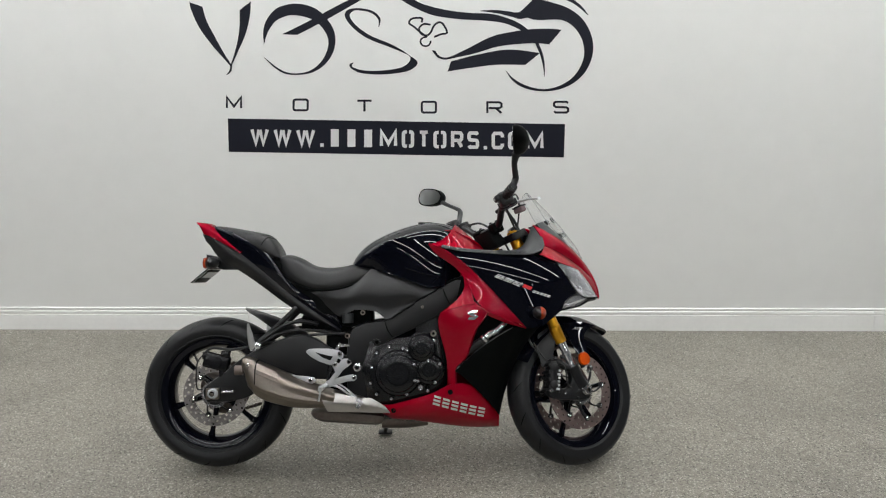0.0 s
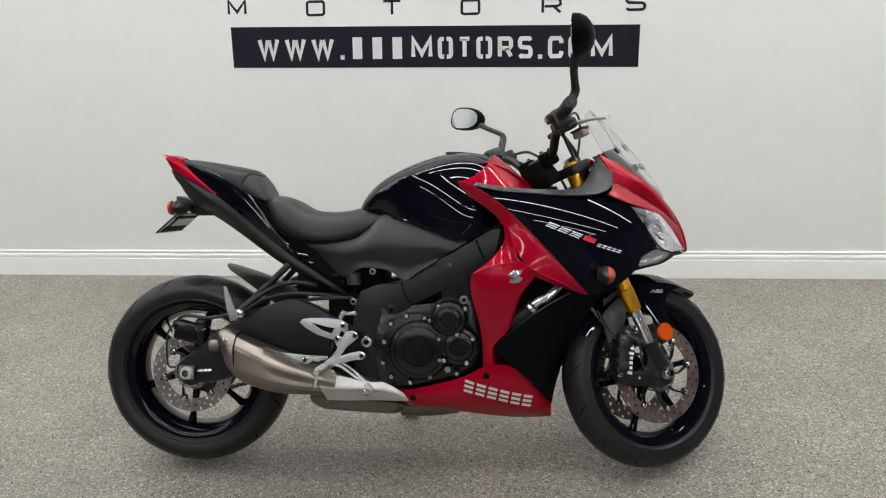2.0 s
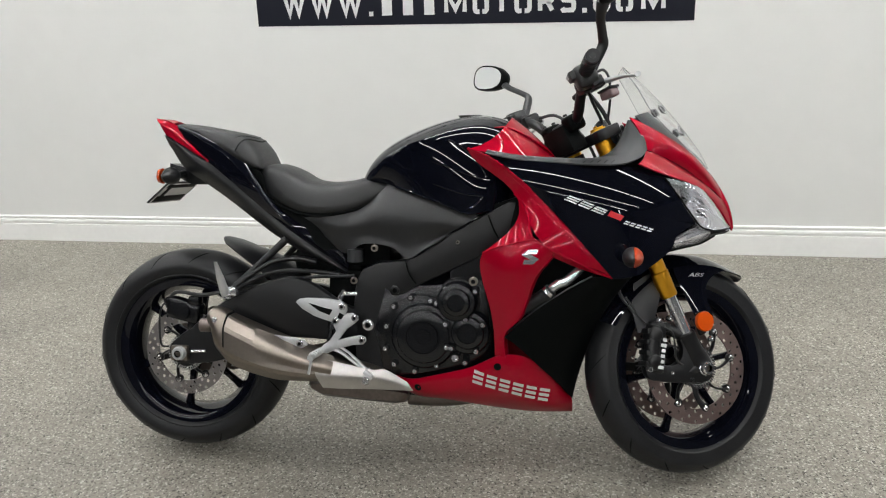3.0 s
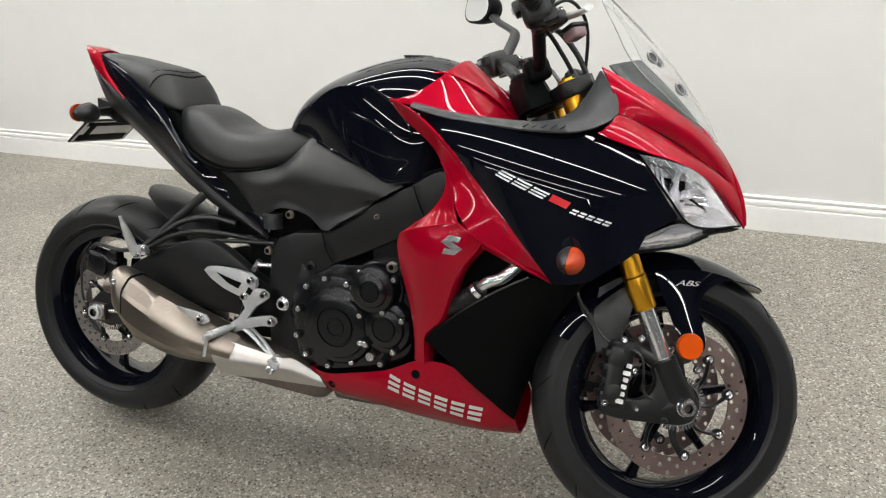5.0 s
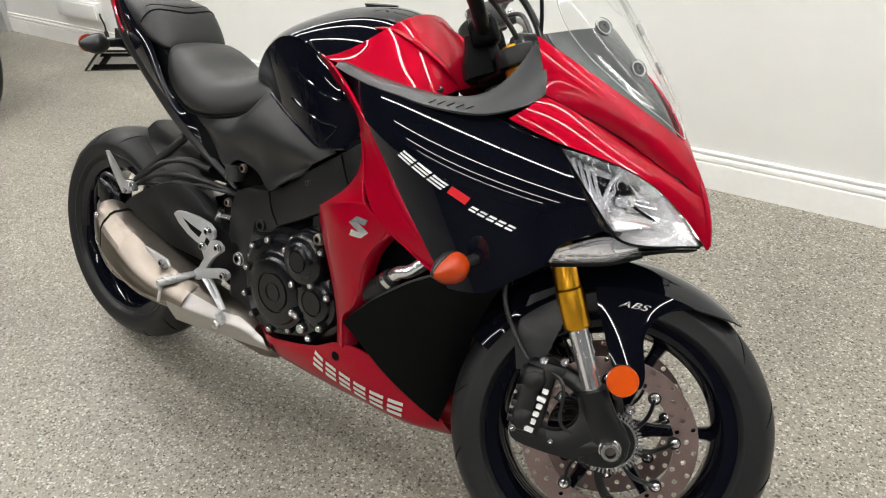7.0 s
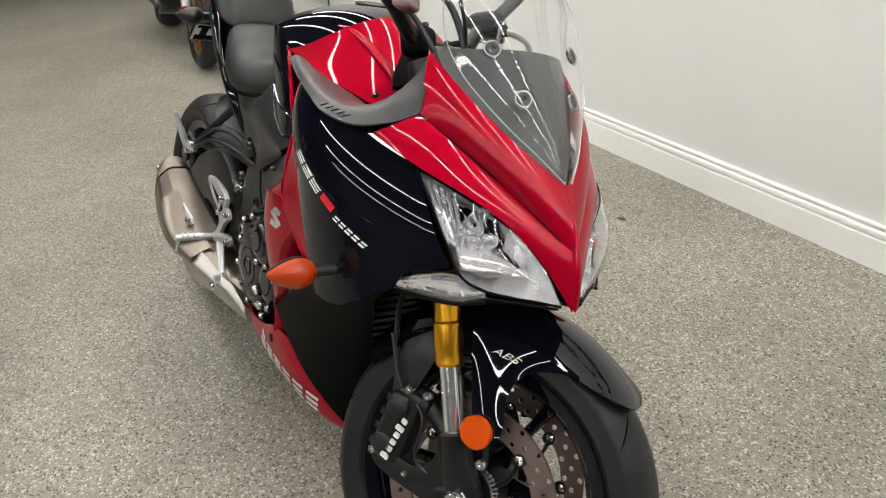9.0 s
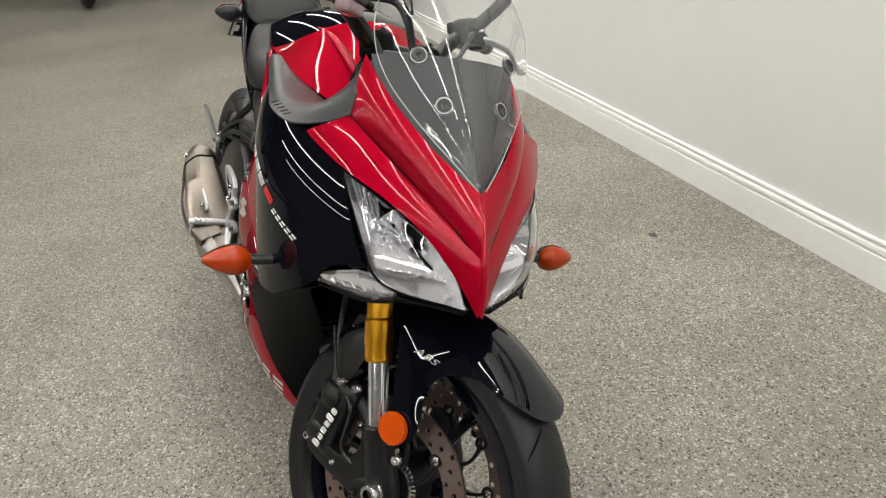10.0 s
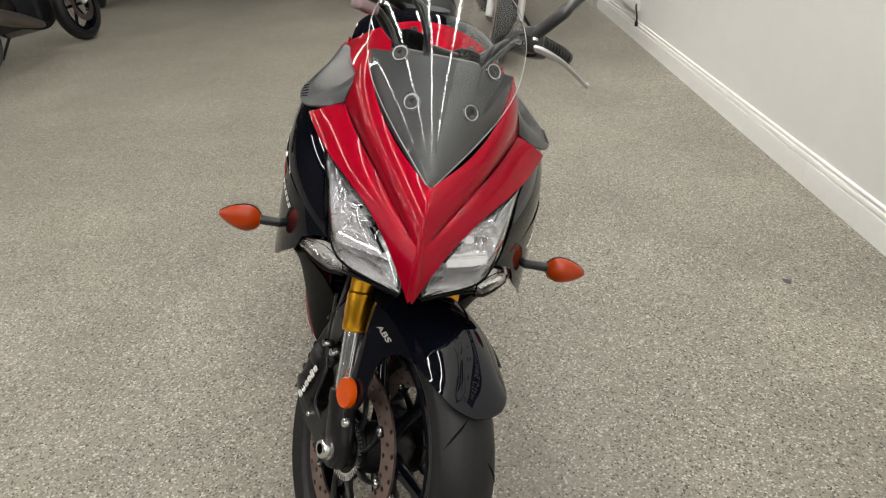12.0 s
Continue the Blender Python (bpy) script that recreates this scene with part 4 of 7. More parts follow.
# yokes, stem, bars
MIR_TILT = 24.0
for z, dz in ((0.463, 0.03), (0.17, 0.034)):
    part("yoke", moved(plate([(-0.045, -0.03), (-0.05, 0.03), (-0.01, 0.08), (0.0, 0.135), (0.06, 0.14), (0.065, 0.075), (0.035, 0.03), (0.035, -0.03), (0.065, -0.075), (0.06, -0.14), (0.0, -0.135), (-0.01, -0.08)], -dz / 2, dz / 2, 0.005, 40), pose(0.02 if z > 0.3 else 0.005, 0, z, 90, 0, 0)), SATIN, front, "black forged fork yoke")
part("stem", tube([(0, 0, 0.15), (0, 0, 0.44)], 0.026, 16), SATIN, front)
part("bar_riser", joined(loft([[(x * k, y * k, z) for x, y in ((-0.05, -0.07), (-0.04, -0.085), (0.005, -0.085), (0.02, -0.06), (0.02, 0.06), (0.005, 0.085), (-0.04, 0.085), (-0.05, 0.07))] for z, k in ((0.455, 1.0), (0.475, 0.98), (0.495, 0.86), (0.515, 0.74), (0.530, 0.68))]), box((0.003, 0.065, 0.525), (0.05, 0.045, 0.045), 0.012, steps=3), box((0.003, -0.065, 0.525), (0.05, 0.045, 0.045), 0.012, steps=3)), FLAT, front, "black cast handlebar clamp")
for s in (-1, 1):
    for x in (-0.012, 0.018):
        part("clamp_bolt", moved(hexbolt((0, 0, 0), 0.006, 0.006), pose(x, s * 0.065, 0.548, -90, 0, 0)), MATTE, front)
BAR = [(-0.066, -0.38, 0.628), (-0.02, -0.27, 0.622), (0.0, -0.2, 0.606), (0.006, -0.14, 0.57), (0.004, -0.085, 0.53), (0.002, 0, 0.525), (0.004, 0.085, 0.53), (0.006, 0.14, 0.57), (0.0, 0.2, 0.606), (-0.02, 0.27, 0.622), (-0.066, 0.38, 0.628)]
part("handlebar", tube(BAR, 0.0135, 14, 70), SATIN, front, "black tapered handlebar")
for s in (-1, 1):
    g0, g1 = Vector((-0.014, s * 0.25, 0.619)), Vector((-0.062, s * 0.368, 0.627))
    grip = part("grip", tube([tuple(g0), tuple(g0.lerp(g1, 0.5)), tuple(g1)], (0.0175, 0.0165, 0.018), 14, 14), RUBBER, front, "ribbed black rubber grip")
    for i in range(7):
        c = g0.lerp(g1, 0.12 + 0.12 * i)
        part("rib", tube([tuple(c), tuple(c + (g1 - g0) * 0.03)], 0.0182, 14), RUBBER, grip)
    part("bar_end", joined(tube([tuple(g1), tuple(g1 + (g1 - g0) * 0.05)], 0.0145, 14), tube([tuple(g1 + (g1 - g0) * 0.05), tuple(g1 + (g1 - g0) * 0.15)], 0.0165, 14)), SATIN, front)
    part("bar_end_screw", tube([tuple(g1 + (g1 - g0) * 0.15), tuple(g1 + (g1 - g0) * 0.165)], 0.007, 10), MATTE, front)
    sw = part("switch_box", moved(joined(box((0, 0, 0), (0.056, 0.05, 0.058), 0.016, steps=3), box((-0.024, 0, 0.012), (0.03, 0.04, 0.024), 0.007), box((0.02, 0.0, -0.024), (0.03, 0.036, 0.022), 0.006)), pose(-0.004, s * 0.218, 0.61, 8 * s, 0, 16 * s)), MATTE, front, "black handlebar switch housing")
    part("switch_button", moved(box((-0.038, 0.004, 0.014), (0.008, 0.014, 0.009), 0.002), pose(-0.004, s * 0.218, 0.61, 8 * s, 0, 16 * s)), GREYPLASTIC, sw)
    part("lever_perch", moved(joined(box((0, 0, 0), (0.05, 0.04, 0.036), 0.01), box((0.028, s * 0.012, -0.006), (0.026, 0.022, 0.022), 0.006)), pose(0.014, s * 0.178, 0.592)), SATIN, front)
    part("lever", tube([(0.042, s * 0.185, 0.586), (0.062, s * 0.205, 0.580), (0.068, s * 0.25, 0.572), (0.055, s * 0.30, 0.563), (0.042, s * 0.34, 0.556), (0.036, s * 0.355, 0.554), (0.035, s * 0.362, 0.554)], (0.008, 0.009, 0.0065, 0.0055, 0.005, 0.0055, 0.0085), 10, 34, 0.75), SILVER, front, "slim silver hand lever with a ball end")
    part("lever_pivot", moved(hexbolt((0, 0, 0), 0.0065, 0.006), pose(0.048, s * 0.19, 0.598, -90, 0, 0)), BOLT, front)
    # mirror on a cranked stalk
    mir = new("mirror")
    mir.parent = front
    part("stalk", tube([(0.012, s * 0.205, 0.605), (0.036, s * 0.216, 0.63), (0.068, s * 0.233, 0.662), (0.067, s * 0.25, 0.682), (0.055, s * 0.29, 0.718), (0.056, s * 0.325, 0.745)], (0.0105, 0.0095, 0.0095, 0.0085, 0.0085, 0.012), 10, 36, 1.4), MATTE, mir)
    c = pose(0.052, s * 0.370, 0.778, 0, MIR_TILT, 20 if s > 0 else -38) @ pose(0, 0, 0, 24 * s, 0, 0)
    shell = []
    for d, k in ((-0.016, 0.97), (-0.012, 1.0), (0.004, 0.98), (0.022, 0.82), (0.036, 0.5), (0.042, 0.15)):
        shell.append([(d, s * (k * 0.080 * math.copysign(abs(math.cos(t)) ** 0.75, math.cos(t)) + 0.004), k * (0.040 + 0.006 * math.cos(t)) * math.copysign(abs(math.sin(t)) ** 0.8, math.sin(t))) for t in np.linspace(0, 6.2832, 36, endpoint=False)])
    part("mirror_shell", moved(loft(shell), c), FLAT, mir, "black rounded mirror housing")
    part("mirror_glass", moved(loft([[(dd, s * (0.86 * 0.080 * math.copysign(abs(math.cos(t)) ** 0.75, math.cos(t)) + 0.004), 0.86 * (0.040 + 0.006 * math.cos(t)) * math.copysign(abs(math.sin(t)) ** 0.8, math.sin(t))) for t in np.linspace(0, 6.2832, 36, endpoint=False)] for dd in (-0.0185, -0.015)]), c), MIRROR, mir)
# fluid cup for the front brake and its hose
cup = part("fluid_cup", moved(box((0, 0, 0), (0.030, 0.045, 0.020), 0.007, steps=3), pose(0.058, -0.19, 0.548, 0, 10, 12)), SMOKED, front, "pinkish translucent brake fluid cup")
part("cup_lid", moved(box((0, 0, 0.013), (0.033, 0.049, 0.007), 0.003), pose(0.058, -0.19, 0.548, 0, 10, 12)), MATTE, cup)
part("master_cylinder", moved(joined(box((0, 0, 0), (0.03, 0.085, 0.028), 0.01), tube([(0.0, 0.04, 0), (0.0, 0.07, -0.004)], 0.008, 10)), pose(0.032, -0.165, 0.585, 0, 0, 12)), SATIN, front, "black brake master cylinder")
part("clutch_cable", tube([(0.03, 0.17, 0.59), (0.07, 0.12, 0.57), (0.075, 0.04, 0.48), (0.05, -0.01, 0.38), (0.02, -0.02, 0.25)], 0.0045, 8, 30), MATTE, front)
part("brake_line", tube([(0.034, -0.12, 0.588), (0.07, -0.085, 0.575), (0.092, -0.078, 0.50), (0.08, -0.07, 0.42), (0.02, -0.03, 0.3)], 0.006, 8, 30), MATTE, front)
part("wire_loom", tube([(0.0, -0.2, 0.59), (0.035, -0.14, 0.55), (0.06, -0.1, 0.47), (0.06, -0.06, 0.38), (0.03, -0.02, 0.3)], 0.0045, 8, 30), MATTE, front)
part("throttle_cable", tube([(0.0, -0.21, 0.60), (0.07, -0.19, 0.61), (0.11, -0.12, 0.56), (0.08, -0.05, 0.45)], 0.0035, 8, 26), MATTE, front)

# ---- fuel tank ----
TANK = []
for c, t1, t2, cr_, sd, lo in (
    ((-0.205, 0.802), (-0.203, -0.03, 0.803), (-0.195, -0.05, 0.806), (-0.175, -0.070, 0.808), (-0.155, -0.072, 0.806), (-0.128, -0.070, 0.802)),
    ((-0.170, 0.866), (-0.166, -0.04, 0.864), (-0.153, -0.075, 0.860), (-0.127, -0.104, 0.850), (-0.105, -0.108, 0.828), (-0.090, -0.106, 0.793)),
    ((-0.112, 0.914), (-0.105, -0.055, 0.913), (-0.092, -0.098, 0.909), (-0.064, -0.131, 0.896), (-0.045, -0.136, 0.850), (-0.030, -0.132, 0.776)),
    ((-0.033, 0.952), (-0.026, -0.06, 0.950), (-0.010, -0.110, 0.941), (0.011, -0.152, 0.920), (0.025, -0.156, 0.852), (0.040, -0.153, 0.752)),
    ((0.06, 0.978), (0.068, -0.065, 0.974), (0.08, -0.118, 0.953), (0.090, -0.164, 0.903), (0.098, -0.167, 0.835), (0.108, -0.164, 0.724)),
    ((0.15, 0.986), (0.155, -0.06, 0.98), (0.16, -0.105, 0.955), (0.166, -0.150, 0.875), (0.168, -0.156, 0.815), (0.168, -0.155, 0.732)),
    ((0.215, 0.965), (0.215, -0.05, 0.96), (0.215, -0.09, 0.93), (0.215, -0.125, 0.87), (0.215, -0.125, 0.81), (0.212, -0.12, 0.750)),
):
    half = [lo, sd, cr_, t2, t1]
    TANK.append(half + [(c[0], 0, c[1])] + [(x, -y, z) for x, y, z in half[::-1]])
side_face = patch([r[:3] for r in TANK], 40, 14, 0.004, (0, -1, 0.1), ease=(4, 2))
crown = patch([r[2:-2] for r in TANK], 40, 41, 0.004, (0, 0, 1), ease=(4, 4))
tank_geo = joined(side_face, crown, mirrored(side_face))
tank = part("fuel_tank", tank_geo, GLOSS, bike, "gloss black fuel tank", angle=30)
tank_tree = BVHTree.FromPolygons([Vector(p) for p in tank_geo[0]], [tuple(q) for q in tank_geo[1]])
for line in ([(0.062, 0.917), (0.105, 0.893), (0.140, 0.858), (0.158, 0.826), (0.150, 0.818), (0.118, 0.826), (0.068, 0.846), (0.017, 0.862)], [(0.125, 0.742), (0.150, 0.770), (0.110, 0.776), (0.060, 0.790), (0.02, 0.804)]):
    run = [tank_tree.ray_cast(Vector((x, -1, z)), Vector((0, 1, 0)))[0] for x, z in line]
    run = [tuple(p) for p in run if p is not None]
    for k in (1, -1):
        part("tank_crease", tube([(x, k * y, z) for x, y, z in run], 0.0028, 8, 50), GLOSS, tank)
both_ridge = [tube([(x, k * y, z) for x, y, z in pts], r, 8, 40, 0.8) for k in (-1, 1) for pts, r in (
    ([(0.040, 0.153, 0.753), (0.075, 0.159, 0.738), (0.108, 0.164, 0.726), (0.14, 0.160, 0.728), (0.168, 0.155, 0.734)], 0.005), ([(-0.090, 0.106, 0.794), (-0.030, 0.132, 0.777), (0.040, 0.153, 0.753)], 0.0045))]
for g in both_ridge:
    part("tank_lip", g, GLOSS, tank)
part("filler_cap", moved(lathe([(0.0, 0), (0.03, 0), (0.033, 0.004), (0.033, 0.006), (0.0, 0.006)], 28), pose(0.10, 0, 0.983, 92, 0, 0)), SATIN, tank, "black filler cap")
COVER = [
    [(0.113, -0.167, 0.893), (0.178, -0.139, 0.922), (0.206, -0.085, 0.959), (0.222, 0, 0.981), (0.206, 0.085, 0.959), (0.178, 0.139, 0.922), (0.113, 0.167, 0.893)],
    [(0.165, -0.167, 0.884), (0.208, -0.130, 0.914), (0.230, -0.078, 0.949), (0.241, 0, 0.967), (0.230, 0.078, 0.949), (0.208, 0.130, 0.914), (0.165, 0.167, 0.884)],
    [(0.225, -0.159, 0.874), (0.246, -0.119, 0.902), (0.261, -0.066, 0.930), (0.268, 0, 0.939), (0.261, 0.066, 0.930), (0.246, 0.119, 0.902), (0.225, 0.159, 0.874)],
    [(0.285, -0.135, 0.862), (0.29, -0.105, 0.884), (0.298, -0.058, 0.903), (0.303, 0, 0.908), (0.298, 0.058, 0.903), (0.29, 0.105, 0.884), (0.285, 0.135, 0.862)],
    [(0.335, -0.10, 0.845), (0.338, -0.075, 0.855), (0.343, -0.04, 0.862), (0.345, 0, 0.864), (0.343, 0.04, 0.862), (0.338, 0.075, 0.855), (0.335, 0.10, 0.845)],
]
cover = part("tank_cover", patch(COVER, 26, 41, 0.004, (0.5, 0, 1), ease=(3, 4)), RED, bike, "candy red front tank cover")
for s in (-1, 1):
    part("cover_ridge", tube([(0.175, s * 0.10, 0.950), (0.21, s * 0.088, 0.948), (0.26, s * 0.072, 0.927), (0.31, s * 0.058, 0.895), (0.338, s * 0.05, 0.864)], (0.003, 0.009, 0.011, 0.009, 0.004), 10, 30, 0.5), RED, cover)
part("cover_bolt", moved(hexbolt((0, 0, 0), 0.007, 0.006), pose(0.325, -0.09, 0.857, -55, 0, 0)), MATTE, cover)


# ---- body panels, right and left ----
def both(name, geo, mat, label="", parent=bike, angle=40):
    a = part(name, geo, mat, parent, label, angle)
    b = part(name, mirrored(geo), mat, parent, label, angle)
    return a, b


# the red side: a blade that narrows upwards, with facets that meet on sharp creases
BLADE_IN = [(0.110, -0.168, 0.893), (0.140, -0.165, 0.863), (0.170, -0.166, 0.833), (0.202, -0.173, 0.803), (0.234, -0.190, 0.778), (0.258, -0.208, 0.755), (0.272, -0.219, 0.715), (0.286, -0.227, 0.668), (0.337, -0.2295, 0.640), (0.400, -0.230, 0.606), (0.479, -0.2295, 0.571)]
BLADE_OUT = [(0.113, -0.170, 0.8935), (0.146, -0.181, 0.884), (0.175, -0.189, 0.870), (0.215, -0.200, 0.841), (0.255, -0.2105, 0.811), (0.290, -0.215, 0.779), (0.323, -0.220, 0.745), (0.357, -0.224, 0.708), (0.395, -0.2275, 0.668), (0.434, -0.229, 0.622), (0.480, -0.2295, 0.5715)]
BLADE, BEVEL = [], []
for p, q in zip(BLADE_IN, BLADE_OUT):
    # a broad face, then a narrow bevel along the outer edge
    m = tuple(u + (v - u) * (0.2 if i == 1 and v > u else 0.74) for i, (u, v) in enumerate(zip(p, q)))
    BLADE.append([p, tuple((u + v) / 2 for u, v in zip(p, m)), m])
    BEVEL.append([m, tuple((u + v) / 2 - (0.0008 if i == 1 else 0) for i, (u, v) in enumerate(zip(m, q))), q])
LIP = [[(0.286, -0.227, 0.668), (0.337, -0.228, 0.640), (0.400, -0.2275, 0.606), (0.479, -0.2245, 0.571)], [(0.292, -0.224, 0.640), (0.335, -0.212, 0.619), (0.400, -0.212, 0.592), (0.477, -0.2225, 0.569)]]
spear_geo = joined(patch(BLADE, 41, 9, 0.004, ease=(5, 1)), patch(BEVEL, 41, 5, 0.004, ease=(5, 2)), patch(LIP, 4, 24, 0.004, (0, -0.6, -1)))
both("spear_panel", spear_geo, RED, "candy red blade-shaped side panel", angle=20)
# rolled edges along the creases
both("blade_edge", tube(BLADE_IN[4:], 0.0019, 8, 60), RED)
both("blade_rim", tube(BLADE_OUT[1:], 0.0017, 8, 60), RED)
SHOULDER = [
    [(0.245, -0.195, 0.768), (0.246, -0.196, 0.767), (0.247, -0.197, 0.766)],
    [(0.246, -0.198, 0.722), (0.254, -0.206, 0.728), (0.263, -0.213, 0.735)],
    [(0.216, -0.198, 0.677), (0.248, -0.212, 0.690), (0.275, -0.221, 0.702)],
    [(0.155, -0.202, 0.629), (0.225, -0.220, 0.653), (0.286, -0.227, 0.667)],
]
SIDE = [
    [(0.184, -0.168, 0.353), (0.190, -0.176, 0.353), (0.196, -0.181, 0.353), (0.202, -0.183, 0.353), (0.212, -0.182, 0.352)],
    [(0.182, -0.172, 0.41), (0.190, -0.180, 0.41), (0.198, -0.185, 0.412), (0.206, -0.187, 0.414), (0.213, -0.186, 0.416)],
    [(0.174, -0.180, 0.475), (0.194, -0.195, 0.472), (0.214, -0.203, 0.468), (0.234, -0.206, 0.465), (0.253, -0.204, 0.463)],
    [(0.153, -0.190, 0.553), (0.187, -0.212, 0.556), (0.222, -0.224, 0.558), (0.256, -0.226, 0.560), (0.288, -0.220, 0.563)],
    [(0.147, -0.196, 0.600), (0.190, -0.219, 0.610), (0.236, -0.230, 0.618), (0.286, -0.229, 0.626), (0.335, -0.221, 0.634)],
    [(0.155, -0.202, 0.629), (0.190, -0.217, 0.643), (0.225, -0.225, 0.653), (0.258, -0.228, 0.661), (0.290, -0.2265, 0.665)],
]
shoulder_geo = patch(SHOULDER, 16, 12, 0.004, deg=2)
side_geo = patch(SIDE, 36, 21, 0.004, deg=3)
# the edge beside the opening turns inwards
return_geo = patch([[r[-1] for r in SIDE], [(x + 0.006, y + 0.012, z) for x, y, z in (r[-1] for r in SIDE)], [(x + 0.008, y + 0.032, z - 0.002) for x, y, z in (r[-1] for r in SIDE)]], 6, 36, 0.003, (1, -0.3, 0))
both("side_return", return_geo, RED)
both("side_crease", tube([(x, y - 0.0006, z) for x, y, z in SIDE[-1]], 0.0018, 8, 30), RED)
side_r, side_l = both("side_panel", joined(shoulder_geo, side_geo), RED, "candy red faceted side fairing panel", angle=20)
BLACK = [
    [(0.157, -0.1845, 0.880), (0.27, -0.1955, 0.861), (0.38, -0.2068, 0.853), (0.50, -0.2005, 0.849), (0.606, -0.165, 0.818)],
    [(0.207, -0.2005, 0.845), (0.31, -0.2186, 0.818), (0.415, -0.2313, 0.800), (0.535, -0.2200, 0.786), (0.646, -0.155, 0.762)],
    [(0.262, -0.212, 0.806), (0.35, -0.2370, 0.774), (0.45, -0.2365, 0.748), (0.57, -0.2115, 0.726), (0.688, -0.136, 0.701)],
    [(0.325, -0.220, 0.744), (0.41, -0.238, 0.715), (0.50, -0.240, 0.693), (0.57, -0.217, 0.680), (0.640, -0.175, 0.674)],
    [(0.381, -0.227, 0.684), (0.45, -0.241, 0.660), (0.51, -0.242, 0.643), (0.565, -0.219, 0.636), (0.620, -0.179, 0.637)],
    [(0.481, -0.230, 0.571), (0.497, -0.237, 0.572), (0.515, -0.237, 0.574), (0.532, -0.230, 0.578), (0.548, -0.219, 0.582)],
]
# two faces that meet in a soft crease
black_geo = joined(patch(BLACK[:3], 16, 40, 0.004, deg=2, firm=(-1,)), patch(BLACK[2:], 24, 40, 0.004, deg=2, firm=(0,)))
black_r, black_l = both("upper_fairing", black_geo, GLOSS, "gloss black upper fairing side", angle=24)
LOWER = [
    [(0.209, -0.182, 0.407), (0.291, -0.196, 0.479), (0.367, -0.206, 0.534), (0.43, -0.213, 0.571), (0.52, -0.204, 0.573), (0.617, -0.166, 0.633)],
    [(0.245, -0.182, 0.380), (0.295, -0.190, 0.432), (0.353, -0.194, 0.475), (0.412, -0.191, 0.51), (0.48, -0.179, 0.535), (0.555, -0.164, 0.592)],
    [(0.292, -0.169, 0.333), (0.325, -0.172, 0.374), (0.363, -0.170, 0.411), (0.404, -0.163, 0.445), (0.45, -0.151, 0.47), (0.505, -0.139, 0.525)],
    [(0.342, -0.135, 0.280), (0.360, -0.136, 0.315), (0.382, -0.131, 0.345), (0.405, -0.121, 0.37), (0.432, -0.109, 0.40), (0.455, -0.099, 0.44)],
    [(0.388, -0.088, 0.221), (0.394, -0.086, 0.243), (0.400, -0.081, 0.267), (0.406, -0.074, 0.292), (0.413, -0.068, 0.318), (0.42, -0.062, 0.343)],
]
lower_geo = patch(LOWER, 26, 34, 0.004, (0.3, -1, -0.25), deg=3)
both("lower_fairing", lower_geo, FLAT, "flat black lower fairing panel")
both("fairing_lip", tube([(0.209, -0.173, 0.409), (0.291, -0.193, 0.481), (0.367, -0.207, 0.536), (0.43, -0.2155, 0.573)], 0.0022, 6, 30), TRIM)
BELLY = [
    [(-0.135, -0.105, 0.290), (-0.06, -0.136, 0.271), (0.03, -0.160, 0.292), (0.12, -0.172, 0.319), (0.197, -0.182, 0.355), (0.27, -0.167, 0.348), (0.335, -0.128, 0.284), (0.384, -0.080, 0.228)],
    [(-0.115, -0.104, 0.266), (-0.05, -0.138, 0.250), (0.04, -0.161, 0.268), (0.13, -0.174, 0.287), (0.205, -0.178, 0.304), (0.27, -0.164, 0.290), (0.334, -0.122, 0.240), (0.388, -0.072, 0.210)],
    [(-0.095, -0.09, 0.243), (-0.04, -0.122, 0.226), (0.045, -0.144, 0.234), (0.14, -0.154, 0.240), (0.21, -0.152, 0.240), (0.27, -0.138, 0.224), (0.334, -0.104, 0.200), (0.389, -0.056, 0.190)],
    [(-0.075, -0.06, 0.228), (-0.04, -0.082, 0.208), (0.04, -0.092, 0.203), (0.14, -0.086, 0.189), (0.21, -0.074, 0.178), (0.27, -0.062, 0.170), (0.332, -0.046, 0.165), (0.389, -0.030, 0.164)],
    [(-0.07, -0.002, 0.224), (-0.04, -0.002, 0.203), (0.04, -0.002, 0.198), (0.14, -0.002, 0.184), (0.21, -0.002, 0.174), (0.27, -0.002, 0.166), (0.332, -0.002, 0.161), (0.389, -0.002, 0.161)],
]
belly_geo = patch(BELLY, 24, 44, 0.004, (0, -1, -0.4))
belly_r, belly_l = both("belly_pan", belly_geo, RED, "candy red belly pan with pale lettering bars")
TRIMG = [
    [(0.160, -0.184, 0.882), (0.24, -0.199, 0.866), (0.33, -0.217, 0.858), (0.42, -0.231, 0.852), (0.50, -0.217, 0.853), (0.548, -0.178, 0.870), (0.565, -0.148, 0.888)],
    [(0.165, -0.176, 0.890), (0.24, -0.187, 0.877), (0.33, -0.198, 0.870), (0.42, -0.203, 0.867), (0.49, -0.188, 0.876), (0.535, -0.157, 0.902), (0.556, -0.139, 0.920)],
    [(0.170, -0.164, 0.889), (0.24, -0.158, 0.875), (0.33, -0.140, 0.860), (0.42, -0.145, 0.858), (0.475, -0.150, 0.885), (0.505, -0.132, 0.925), (0.522, -0.119, 0.963)],
    [(0.175, -0.152, 0.880), (0.24, -0.140, 0.862), (0.33, -0.108, 0.842), (0.41, -0.120, 0.832), (0.465, -0.138, 0.85), (0.495, -0.120, 0.895), (0.512, -0.108, 0.945)],
]
both("cockpit_trim", patch(TRIMG, 20, 40, 0.004, (0, -0.4, 1)), TRIM, "smooth dark grey cockpit trim")

